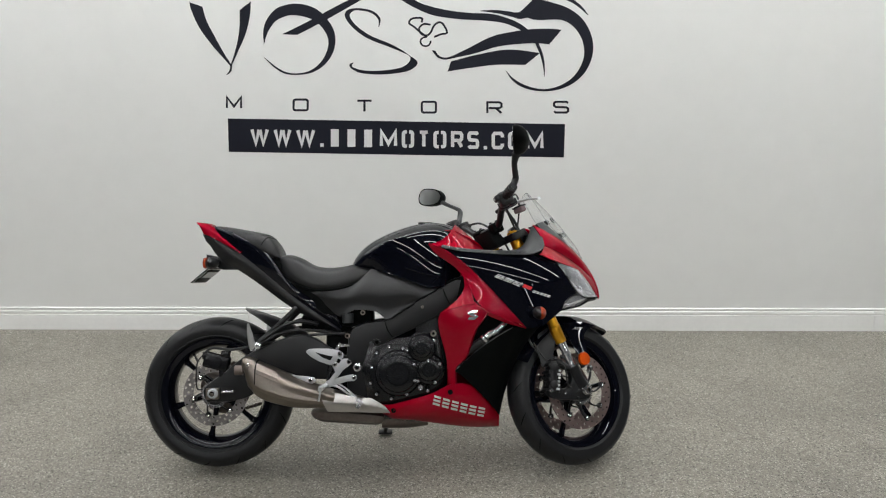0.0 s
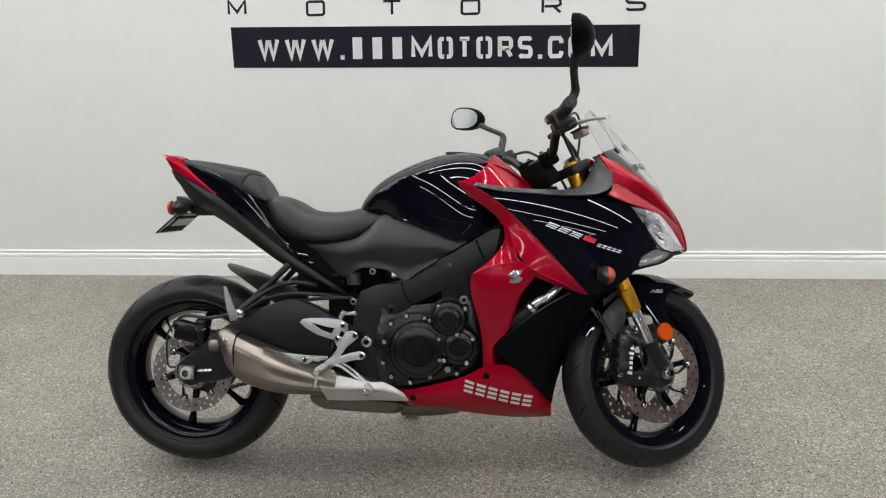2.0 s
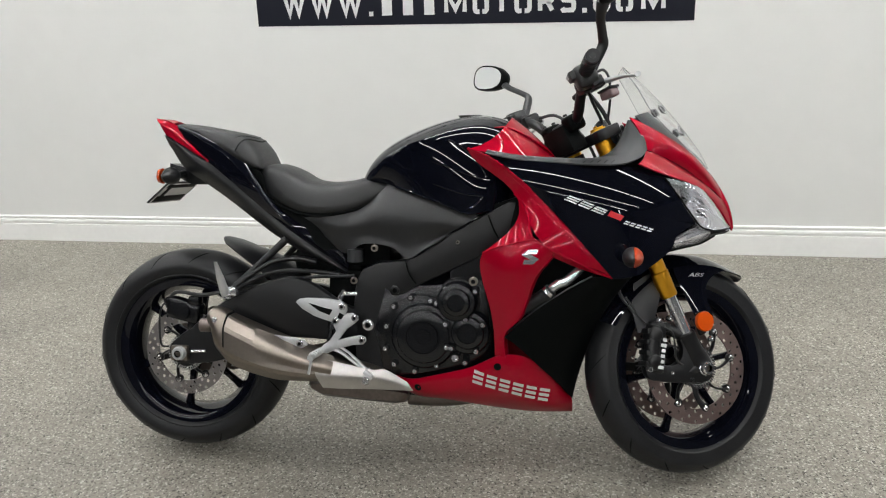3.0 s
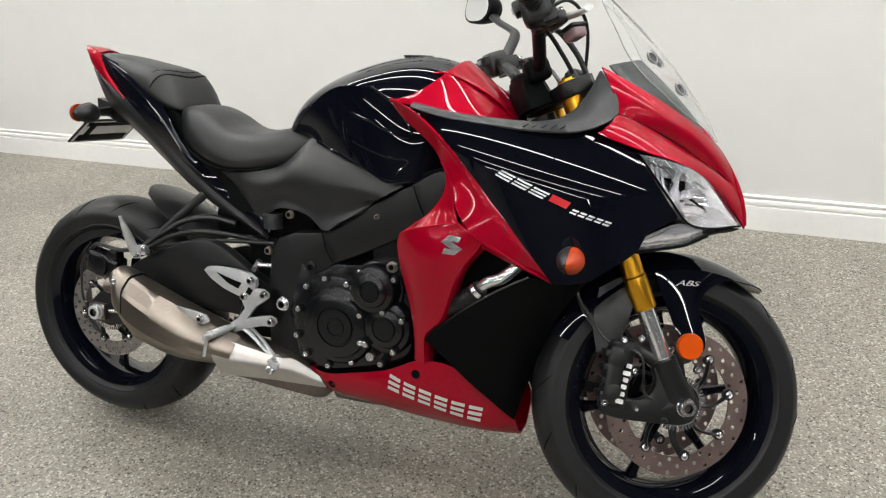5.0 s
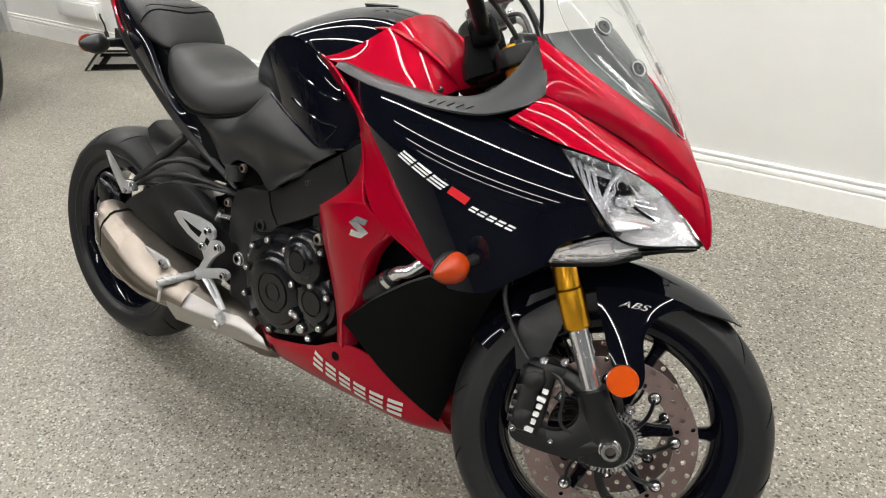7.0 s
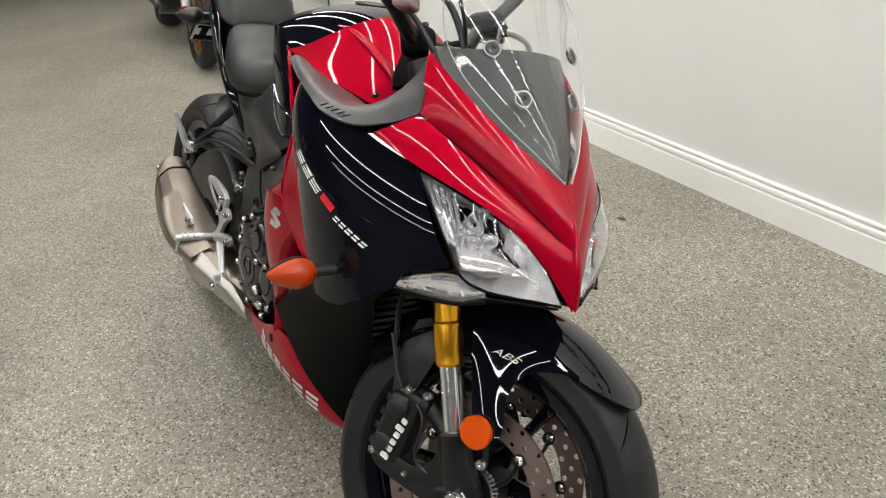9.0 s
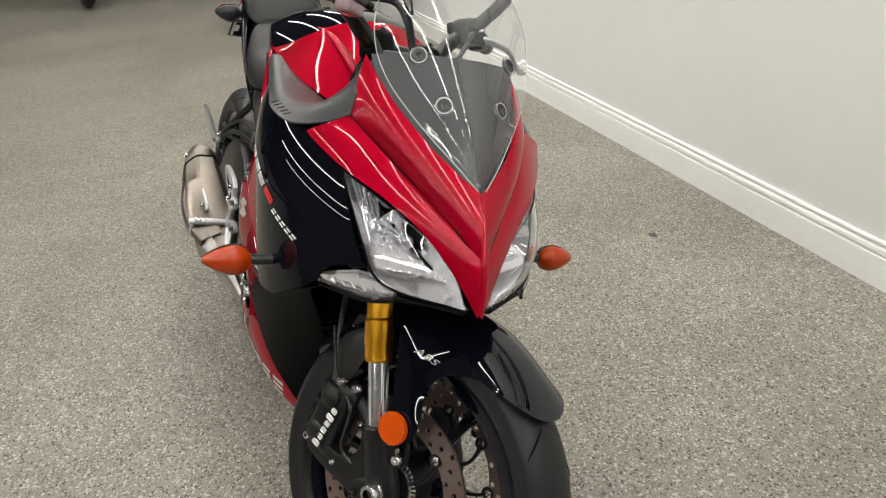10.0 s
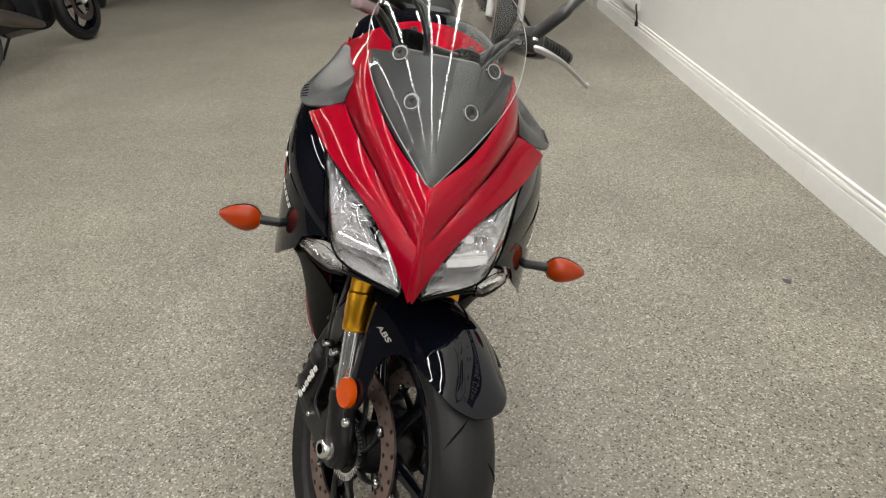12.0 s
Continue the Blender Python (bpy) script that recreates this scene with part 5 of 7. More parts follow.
for s in (-1, 1):
    for i in range(5):
        x = 0.405 + 0.017 * i
        part("vent_slit", tube([(x, s * (0.2275 - 0.001 * i), 0.8562), (x + 0.008, s * (0.218 - 0.001 * i), 0.8618)], 0.0008, 5), FLAT, bike)

both("cowl_filler", patch([[(0.38, -0.214, 0.846), (0.45, -0.21, 0.845), (0.52, -0.188, 0.838), (0.60, -0.152, 0.82)], [(0.38, -0.17, 0.862), (0.45, -0.165, 0.862), (0.52, -0.14, 0.872), (0.58, -0.118, 0.872)]], 6, 16, 0.003, (0, -0.6, 1)), FLAT)

# nose: two red halves that meet on a ridge
NOSE = [
    [(0.523, -0.117, 0.966), (0.543, -0.132, 0.928), (0.561, -0.147, 0.886), (0.555, -0.175, 0.868), (0.539, -0.206, 0.853)],
    [(0.575, -0.120, 0.952), (0.592, -0.127, 0.910), (0.608, -0.127, 0.866), (0.605, -0.145, 0.847), (0.605, -0.166, 0.823)],
    [(0.632, -0.097, 0.914), (0.645, -0.103, 0.876), (0.658, -0.099, 0.841), (0.655, -0.115, 0.827), (0.650, -0.144, 0.812)],
    [(0.680, -0.062, 0.879), (0.693, -0.068, 0.845), (0.705, -0.064, 0.812), (0.703, -0.077, 0.803), (0.697, -0.114, 0.797)],
    [(0.715, -0.028, 0.852), (0.730, -0.034, 0.818), (0.745, -0.034, 0.782), (0.745, -0.044, 0.772), (0.737, -0.068, 0.766)],
    [(0.735, -0.004, 0.836), (0.757, -0.010, 0.797), (0.772, -0.012, 0.756), (0.774, -0.017, 0.742), (0.769, -0.031, 0.722)],
    [(0.738, 0.0, 0.834), (0.765, 0.0, 0.795), (0.786, 0.0, 0.750), (0.796, -0.004, 0.720), (0.795, -0.019, 0.686)],
    [(0.740, 0.0, 0.833), (0.768, 0.0, 0.794), (0.790, 0.0, 0.748), (0.802, 0.0, 0.711), (0.809, -0.003, 0.677)],
]
for k, row in enumerate(NOSE):
    f = min(1.0, 0.5 + 0.25 * k) * max(0.0, min(1.0, (6.5 - k) / 3))
    for j, d in ((1, 0.008), (3, 0.007)):
        x, y, z = row[j]
        row[j] = (x + 0.4 * d * f, y - 0.55 * d * f, z + 0.7 * d * f)
nose_geo = joined(patch([r[:3] for r in NOSE], 40, 15, 0.004, (0.6, -0.5, 0.6), ease=(2, 2)), patch([r[2:] for r in NOSE], 40, 15, 0.004, (0.6, -0.5, 0.6), ease=(3, 2)))
both("nose_cowl", nose_geo, RED, "candy red nose cowl with a sharp centre ridge", angle=26)
part("nose_spine", tube([(0.738, 0, 0.830), (0.766, 0, 0.791), (0.787, 0, 0.749), (0.798, 0, 0.711), (0.804, 0, 0.678)], (0.002, 0.003, 0.005, 0.007, 0.006), 10, 30), RED, bike)
both("nose_groove", tube([(0.562, -0.1475, 0.887), (0.609, -0.1275, 0.867), (0.659, -0.0995, 0.842), (0.706, -0.0645, 0.813), (0.746, -0.0345, 0.783), (0.773, -0.0125, 0.757)], 0.0009, 6, 50), FLAT)

# headlamps: clear lens over a bright bowl with a dark surround
LAMP_UP = [(0.607, -0.165, 0.818), (0.651, -0.145, 0.809), (0.698, -0.115, 0.793), (0.737, -0.069, 0.762), (0.769, -0.032, 0.719), (0.796, -0.020, 0.683)]
LAMP_LOW = [(0.697, -0.131, 0.699), (0.715, -0.119, 0.686), (0.737, -0.099, 0.681), (0.757, -0.071, 0.679), (0.778, -0.041, 0.679), (0.798, -0.018, 0.679)]
LAMP = []
for i in range(5):
    f = i / 4
    row = []
    for j in range(6):
        bulge = math.sin(math.pi * f) * math.sin(math.pi * j / 5)
        a, b = LAMP_UP[j], LAMP_LOW[j]
        row.append((a[0] + (b[0] - a[0]) * f + 0.012 * bulge, a[1] + (b[1] - a[1]) * f - 0.014 * bulge, a[2] + (b[2] - a[2]) * f))
    LAMP.append(row)
lamp_geo = patch(LAMP, 20, 24, 0.003, (0.7, -0.6, 0.2))


def inward(grid, d, k=1.0):
    """The same net, moved back into the nose."""
    return [[(x - d, y * k, z) for x, y, z in row] for row in grid]


for s in (-1, 1):
    m = (lambda g: g) if s < 0 else mirrored
    lamp = new("headlamp")
    lamp.parent = bike
    lens = part("lens", m(lamp_geo), LENS, lamp, "clear headlamp lens")
    lens.visible_shadow = False
    # a deep housing: side walls from the rim of the lens to a smaller back
    rim = [Vector(p) for p in LAMP[0]] + [Vector(r[5]) for r in LAMP[1:4]] + [Vector(p) for p in LAMP[4][::-1]] + [Vector(r[0]) for r in LAMP[3:0:-1]]
    mid = sum(rim, Vector()) / len(rim)
    deep = Vector((-0.052, 0.018, -0.004))
    rings = [[tuple(mid + (p - mid) * k + deep * d) for p in rim] for k, d in ((0.985, 0.06), (0.95, 0.3), (0.86, 0.75), (0.7, 1.0), (0.3, 1.08))]
    part("housing", m(loft([closed(r, 26) for r in rings], ends=(0, 1))), LAMPSILVER, lamp, "bright lamp housing", angle=4)
    bowl = lathe([(0.0, 0.036), (0.024, 0.033), (0.040, 0.022), (0.050, 0.006), (0.051, -0.003), (0.048, 0.003), (0.038, 0.018), (0.022, 0.029), (0.0, 0.032)], 44)
    aim = pose(0.702, s * 0.084, 0.742, 0, 0, 0) @ pose(0, 0, 0, 0, 0, 90 + 24 * s) @ pose(0, 0, 0, -14, 0, 0)
    part("reflector_bowl", moved(bowl, aim), BOWL, lamp)
    part("bulb_shield", moved(lathe([(0.0, -0.002), (0.009, 0.0), (0.011, 0.008), (0.009, 0.028), (0, 0.028)], 20), aim), CHROME, lamp)
    # flutes that fan out over the upper half of the bowl, and a smooth bright step under it
    for i in range(13):
        a = radians(6 + 14 * i)
        c, d = math.cos(a), math.sin(a)
        part("flute", moved(tube([(0.014 * c, 0.0285, 0.014 * d), (0.030 * c, 0.0225, 0.030 * d), (0.046 * c, 0.005, 0.046 * d)], (0.0010, 0.0022, 0.0030), 6, 8), aim), BOWL, lamp)
    part("bowl_step", moved(loft([[(x * k, y, z) for x in (-0.046, -0.03, 0.0, 0.03, 0.046)] + [(x * k, y + 0.003, z - 0.003) for x in (0.046, 0.03, 0.0, -0.03, -0.046)] for k, y, z in ((1.0, 0.024, -0.010), (0.98, 0.010, -0.018), (0.92, -0.001, -0.030), (0.8, -0.004, -0.040))]), aim), LAMPSILVER, lamp)
    # upright ribs behind the outer corner
    for i in range(5):
        u = 0.06 + 0.075 * i
        a = mid + (Vector(LAMP[0][0]).lerp(Vector(LAMP[0][3]), u) - mid) * 0.9 + deep * 0.3
        b = mid + (Vector(LAMP[3][0]).lerp(Vector(LAMP[3][3]), u) - mid) * 0.9 + deep * 0.5
        part("bright_rib", m(tube([tuple(a), tuple(a.lerp(b, 0.5) + deep * 0.15), tuple(b)], 0.0032, 6, 8)), CHROME, lamp)
    # dark cut-outs behind the lens edge
    for u0, u1, f in ((0.12, 0.42, 0.10), (0.55, 0.8, 0.12)):
        a = Vector(LAMP[0][0]).lerp(Vector(LAMP[0][5]), u0).lerp(mid, f + 0.08) + deep * 0.45
        b = Vector(LAMP[0][0]).lerp(Vector(LAMP[0][5]), u1).lerp(mid, f + 0.08) + deep * 0.45
        part("dark_slot", m(tube([tuple(a), tuple(b)], 0.0026, 6)), FLAT, lamp)
    part("lamp_surround", m(tube([LAMP[0][0], LAMP[1][0], LAMP[2][0], LAMP[3][0], LAMP[4][0], LAMP[4][1], LAMP[4][2], LAMP[4][3], LAMP[4][4], LAMP[4][5]], 0.0022, 8, 60)), FLAT, lamp)
    # small parking lamp below
    pos = new("parking_lamp")
    pos.parent = bike
    POS = [
        [(0.616, -0.186, 0.650), (0.660, -0.166, 0.674), (0.697, -0.141, 0.690), (0.736, -0.108, 0.684)],
        [(0.618, -0.183, 0.644), (0.664, -0.163, 0.658), (0.703, -0.138, 0.670), (0.740, -0.107, 0.677)],
        [(0.620, -0.178, 0.638), (0.662, -0.155, 0.643), (0.704, -0.130, 0.651), (0.741, -0.105, 0.668)],
    ]
    ln = part("lens", m(patch(POS, 12, 18, 0.0025, (0.5, -0.7, -0.2))), LENS, pos, "clear parking lamp lens")
    ln.visible_shadow = False
    part("lamp_back", m(patch(inward(POS, 0.010, 0.94), 5, 8, 0.0025, (0.5, -0.7, -0.2))), BOWL, pos, "bright faceted reflector", angle=2)
    part("lamp_edge", m(tube([POS[2][0], POS[2][1], POS[2][2], POS[2][3]], 0.003, 6, 24)), FLAT, pos)
    for i in range(5):
        a = Vector(POS[0][0]).lerp(Vector(POS[0][3]), 0.2 + 0.14 * i) - Vector((0.006, 0, 0.004))
        b = Vector(POS[2][0]).lerp(Vector(POS[2][3]), 0.2 + 0.14 * i) - Vector((0.006, 0, -0.002))
        part("bright_rib", tube([(a.x, -s * a.y * 0.97, a.z), (b.x, -s * b.y * 0.97, b.z)], 0.003, 4), LAMPSILVER, pos)

# chin under the lamps, and the dark inside of the nose
CHIN = [
    [(0.796, -0.02, 0.673), (0.772, -0.054, 0.673), (0.733, -0.106, 0.669), (0.70, -0.128, 0.648), (0.625, -0.168, 0.632)],
    [(0.775, -0.018, 0.664), (0.752, -0.046, 0.663), (0.715, -0.09, 0.655), (0.67, -0.105, 0.64), (0.60, -0.12, 0.625)],
    [(0.74, 0.0, 0.66), (0.72, 0.0, 0.658), (0.68, 0.0, 0.65), (0.63, 0.0, 0.64), (0.56, 0.0, 0.62)],
]
both("chin_panel", patch(CHIN, 12, 24, 0.003, (0, 0, -1)), FLAT, "black plastic panel under the headlamps")
part("nose_inner", loft([[(0.50, y, z) for y, z in ((-0.13, 0.84), (-0.10, 0.92), (0, 0.95), (0.10, 0.92), (0.13, 0.84), (0.10, 0.67), (-0.10, 0.67))],
                         [(0.60, y, z) for y, z in ((-0.125, 0.81), (-0.085, 0.87), (0, 0.90), (0.085, 0.87), (0.125, 0.81), (0.10, 0.67), (-0.10, 0.67))],
                         [(0.69, y, z) for y, z in ((-0.07, 0.765), (-0.04, 0.80), (0, 0.81), (0.04, 0.80), (0.07, 0.765), (0.05, 0.69), (-0.05, 0.69))]]), FLAT, bike, "black plastic inside of the nose")

# ---- screen ----
SCR = []
for c, e in (((0.740, 0.838), (0.7385, -0.006, 0.8375)), ((0.717, 0.882), (0.709, -0.036, 0.866)), ((0.693, 0.915), (0.675, -0.064, 0.892)), ((0.666, 0.950), (0.641, -0.091, 0.921)), ((0.637, 0.985), (0.605, -0.114, 0.953)), ((0.606, 1.020), (0.570, -0.126, 0.992)), ((0.566, 1.060), (0.541, -0.122, 1.042)), ((0.512, 1.108), (0.508, -0.088, 1.092))):
    e = Vector(e)
    cc = Vector((c[0], 0, c[1]))
    # an even arc across: the depth grows with the square of the width
    q1 = Vector((cc.x + (e.x - cc.x) * 0.12, e.y * 0.36, cc.z + (e.z - cc.z) * 0.12))
    q2 = Vector((cc.x + (e.x - cc.x) * 0.5, e.y * 0.72, cc.z + (e.z - cc.z) * 0.5))
    SCR.append([tuple(e), tuple(q2), tuple(q1), tuple(cc), (q1.x, -q1.y, q1.z), (q2.x, -q2.y, q2.z), (e.x, -e.y, e.z)])
scr_geo = patch(SCR, 30, 33, 0.0016, (0.7, 0, 0.7))
screen = part("windscreen", scr_geo, CLEAR, bike, "clear curved windscreen on four bolts")
screen.visible_shadow = False
BACK = [[(x - 0.011 - 0.004 * k, y * (0.985 - 0.022 * max(0, k - 2)), z - 0.009 - 0.0025 * k) for x, y, z in row] for k, row in enumerate(SCR[:6])]
# its top edge runs nearly level from side to side
BACK[5] = [(x + 0.6 * d, y, z - d) for (x, y, z), d in zip(BACK[5], (-0.004, 0.002, 0.008, 0.010, 0.008, 0.002, -0.004))]
part("screen_base", patch(BACK, 22, 29, 0.003, (0.7, 0, 0.7), ease=(3, 2)), TRIM, bike, "dark grey inner cowl behind the screen")
edge_line = [r[0] for r in SCR] + [r[3] for r in SCR[-1:]] + [r[6] for r in SCR[::-1]]
# this pale tube stands in for light caught by the clear edge
part("screen_rim", tube(edge_line, 0.0008, 6, 160), RIMGLINT, screen, "pale line painted for the glint along the screen's edge").visible_shadow = False
glass_tree = BVHTree.FromPolygons([Vector(p) for p in scr_geo[0]], scr_geo[1])
for x, y, z in ((0.608, 0.074, 0.992), (0.662, 0.046, 0.936)):
    for s in (-1, 1):
        at, nrm = glass_tree.find_nearest(Vector((x, s * y, z)))[:2]
        nrm = nrm if nrm.x > 0 else -nrm
        b = Matrix.Translation(at) @ nrm.to_track_quat("-Y", "Z").to_matrix().to_4x4()
        bolt = part("screen_bolt", moved(lathe([(0.0, 0.002), (0.0035, 0.002), (0.0045, -0.0005), (0.0095, -0.0012), (0.0108, 0.001), (0.0108, 0.006), (0, 0.006)], 18), b), TRIM, screen, "dark socket-headed screen bolt")
        # thin silver ring added as the bright outline of the bolt
        part("pale_ring", moved(lathe([(0.0113, -0.0014), (0.0121, -0.0014), (0.0121, 0.002), (0.0113, 0.002)], 24, shut=True), b), SILVER, screen)
        part("bolt_well", moved(lathe([(0.0125, -0.001), (0.0150, -0.001), (0.0150, 0.002), (0.0125, 0.002)], 24, shut=True), b), CLEAR, screen)
part("instrument_panel", moved(joined(box((0, 0, 0), (0.03, 0.15, 0.075), 0.015, steps=3)), pose(0.47, 0, 0.935, 0, -38, 0)), MATTE, bike, "black instrument pod")

# ---- seats and tail ----


def saddle(stations, n=28):
    """A padded seat: stations of (x, half width, foot height, edge height, top height)."""
    rings = []
    for x, w, lo, ed, top in stations:
        ring = [(x, -w * 0.86, lo), (x, -w, lo + 0.35 * (ed - lo)), (x, -w * 0.97, ed), (x, -w * 0.78, ed + 0.72 * (top - ed)), (x, -w * 0.4, top - 0.05 * (top - ed)), (x, 0, top)]
        ring += [(a, -b, c) for a, b, c in ring[:-1][::-1]]
        rings.append(ring)
    fine = []
    for r in rings:
        arc = spline(r, n)
        fine.append(arc)
    return loft(fine, True, 5 * len(stations))


rider = part("rider_seat", saddle([
    (-0.492, 0.060, 0.815, 0.836, 0.846), (-0.478, 0.082, 0.780, 0.835, 0.856), (-0.445, 0.103, 0.752, 0.825, 0.858), (-0.40, 0.116, 0.730, 0.795, 0.842),
    (-0.35, 0.122, 0.714, 0.768, 0.814), (-0.29, 0.122, 0.712, 0.758, 0.806), (-0.23, 0.112, 0.720, 0.765, 0.811), (-0.18, 0.096, 0.736, 0.778, 0.822),
    (-0.145, 0.083, 0.762, 0.788, 0.815), (-0.116, 0.072, 0.795, 0.801, 0.808)]), VINYL, bike, "black vinyl rider seat")
part("seat_piping", joined(*[tube([(-0.478, s * 0.08, 0.785), (-0.445, s * 0.1, 0.757), (-0.40, s * 0.112, 0.735), (-0.35, s * 0.118, 0.719), (-0.29, s * 0.118, 0.717), (-0.23, s * 0.108, 0.725), (-0.18, s * 0.092, 0.741), (-0.145, s * 0.079, 0.766)], 0.0035, 6, 40) for s in (-1, 1)]), FLAT, rider)
pillion = part("pillion_seat", saddle([
    (-0.765, 0.028, 0.955, 0.966, 0.974), (-0.74, 0.050, 0.945, 0.962, 0.977), (-0.68, 0.076, 0.925, 0.950, 0.970), (-0.61, 0.094, 0.895, 0.930, 0.957),
    (-0.565, 0.103, 0.870, 0.918, 0.948), (-0.532, 0.104, 0.855, 0.897, 0.938), (-0.506, 0.098, 0.845, 0.876, 0.912), (-0.488, 0.088, 0.842, 0.858, 0.882), (-0.480, 0.075, 0.842, 0.850, 0.862)]), VINYL, bike, "black vinyl pillion seat with a stitched seam")
pil_tree = BVHTree.FromPolygons([p.co for p in pillion.data.vertices], [tuple(q.vertices) for q in pillion.data.polygons])
for back, wide in ((0.0, 0.103), (-0.020, 0.085)):
    run = []
    for y in np.linspace(-wide, wide, 31):
        k = abs(y) / 0.103
        run.append(pil_tree.find_nearest(Vector((back - 0.497 - 0.052 * k**1.6, y, 0.938 - 0.3 * back - 0.016 * k**2 - 0.027 * k**8)))[0])
    part("seam", tube([tuple(p) for p in run], 0.0022 if back == 0 else 0.0014, 6, 60), FLAT, pillion)


# the tail side: a shelf beside the seats, a gloss face below its sharp edge, a matte skirt under that
SHELF = [(-0.746, -0.046, 0.976), (-0.655, -0.078, 0.943), (-0.572, -0.094, 0.908), (-0.530, -0.099, 0.876), (-0.505, -0.101, 0.842), (-0.484, -0.103, 0.798), (-0.452, -0.105, 0.752), (-0.380, -0.101, 0.712), (-0.295, -0.088, 0.645), (-0.232, -0.076, 0.578)]
EDGE = [(-0.742, -0.053, 0.964), (-0.652, -0.089, 0.921), (-0.579, -0.104, 0.890), (-0.537, -0.111, 0.852), (-0.505, -0.1135, 0.805), (-0.472, -0.1145, 0.762), (-0.420, -0.111, 0.719), (-0.345, -0.102, 0.660), (-0.286, -0.091, 0.609), (-0.236, -0.080, 0.568)]
SKIRT = [(-0.720, -0.066, 0.909), (-0.634, -0.098, 0.862), (-0.590, -0.106, 0.830), (-0.555, -0.110, 0.803), (-0.520, -0.1115, 0.772), (-0.485, -0.1105, 0.743), (-0.428, -0.106, 0.695), (-0.352, -0.096, 0.639), (-0.290, -0.086, 0.595), (-0.240, -0.078, 0.560)]
FOOTLINE = [(-0.795, -0.028, 0.937), (-0.735, -0.046, 0.852), (-0.665, -0.060, 0.810), (-0.610, -0.068, 0.772), (-0.555, -0.074, 0.737), (-0.500, -0.076, 0.695), (-0.445, -0.076, 0.652), (-0.368, -0.072, 0.611), (-0.300, -0.068, 0.572), (-0.240, -0.066, 0.545)]


def fair_line(points, deg=5):
    """The nearest run of points that lies on one low polynomial."""
    p = np.array(points)
    t = np.r_[0, np.cumsum(np.linalg.norm(np.diff(p, axis=0), axis=1))]
    t = t / t[-1]
    return [tuple(q) for q in np.stack([np.polyval(np.polyfit(t, p[:, k], deg), t) for k in range(3)], 1)]


SKIRT = [(x, y + 0.009, z) for x, y, z in SKIRT]
SHELF, EDGE, SKIRT, FOOTLINE = fair_line(SHELF), fair_line(EDGE), fair_line(SKIRT), fair_line(FOOTLINE)


def between(a, b, f, out=0.0):
    return [(p[0] + (q[0] - p[0]) * f, p[1] + (q[1] - p[1]) * f - out, p[2] + (q[2] - p[2]) * f) for p, q in zip(a, b)]


cowl_geo = joined(patch([SHELF, between(SHELF, EDGE, 0.5, 0.0011), EDGE], 9, 70, 0.004, (0, -0.6, 1), ease=(2, 5)), patch([EDGE, between(EDGE, SKIRT, 0.5, 0.001), SKIRT], 8, 70, 0.004, ease=(2, 5)))
both("tail_cowl", cowl_geo, GLOSS, "gloss black tail fairing side", angle=24)
both("tail_edge", tube(EDGE, 0.0012, 8, 90), GLOSS)
both("tail_skirt", patch([SKIRT, between(SKIRT, FOOTLINE, 0.45, 0.010), FOOTLINE], 10, 70, 0.004), MATTE, "matte black tail skirt")
# red tail blades with the tail lamp between them
TAILRED_GRID = [
    [(-0.832, -0.008, 0.994), (-0.785, -0.030, 0.983), (-0.748, -0.046, 0.968), (-0.720, -0.066, 0.937), (-0.683, -0.083, 0.909), (-0.632, -0.1005, 0.867)],
    [(-0.826, -0.017, 0.987), (-0.790, -0.036, 0.967), (-0.750, -0.054, 0.949), (-0.715, -0.073, 0.923), (-0.677, -0.089, 0.898), (-0.631, -0.1015, 0.8665)],
    [(-0.819, -0.020, 0.980), (-0.794, -0.034, 0.950), (-0.752, -0.057, 0.928), (-0.710, -0.075, 0.907), (-0.670, -0.0905, 0.886), (-0.630, -0.101, 0.866)],
]
both("tail_blade", patch(TAILRED_GRID, 12, 24, 0.004, (-0.3, -1, 0)), RED, "candy red tail blade")
part("tail_top", patch([[(-0.833, -0.007, 0.9945), (-0.833, 0, 0.995), (-0.833, 0.007, 0.9945)], [(-0.785, -0.030, 0.986), (-0.785, 0, 0.990), (-0.785, 0.030, 0.986)], [(-0.762, -0.040, 0.976), (-0.762, 0, 0.983), (-0.762, 0.040, 0.976)]], 10, 12, 0.004, (0, 0, 1)), RED, bike)
part("tail_lamp", loft([[(-0.818, -0.014, 0.975), (-0.818, 0.014, 0.975), (-0.80, 0.018, 0.945), (-0.80, -0.018, 0.945)], [(-0.785, -0.033, 0.965), (-0.785, 0.033, 0.965), (-0.765, 0.038, 0.92), (-0.765, -0.038, 0.92)]]), TAILRED, bike, "red tail lamp lens")
# underside of the tail
part("tail_underside", loft([[(-0.805, -0.018, 0.945), (-0.79, -0.02, 0.915), (-0.79, 0.02, 0.915), (-0.805, 0.018, 0.945)], [(-0.75, -0.05, 0.93), (-0.735, -0.045, 0.865), (-0.735, 0.045, 0.865), (-0.75, 0.05, 0.93)], [(-0.66, -0.085, 0.88), (-0.655, -0.066, 0.805), (-0.655, 0.066, 0.805), (-0.66, 0.085, 0.88)],
                                [(-0.54, -0.09, 0.80), (-0.535, -0.07, 0.73), (-0.535, 0.07, 0.73), (-0.54, 0.09, 0.80)], [(-0.42, -0.085, 0.70), (-0.425, -0.065, 0.645), (-0.425, 0.065, 0.645), (-0.42, 0.085, 0.70)], [(-0.30, -0.07, 0.60), (-0.30, -0.06, 0.56), (-0.30, 0.06, 0.56), (-0.30, 0.07, 0.60)]]), MATTE, bike, "matte black tail underside")
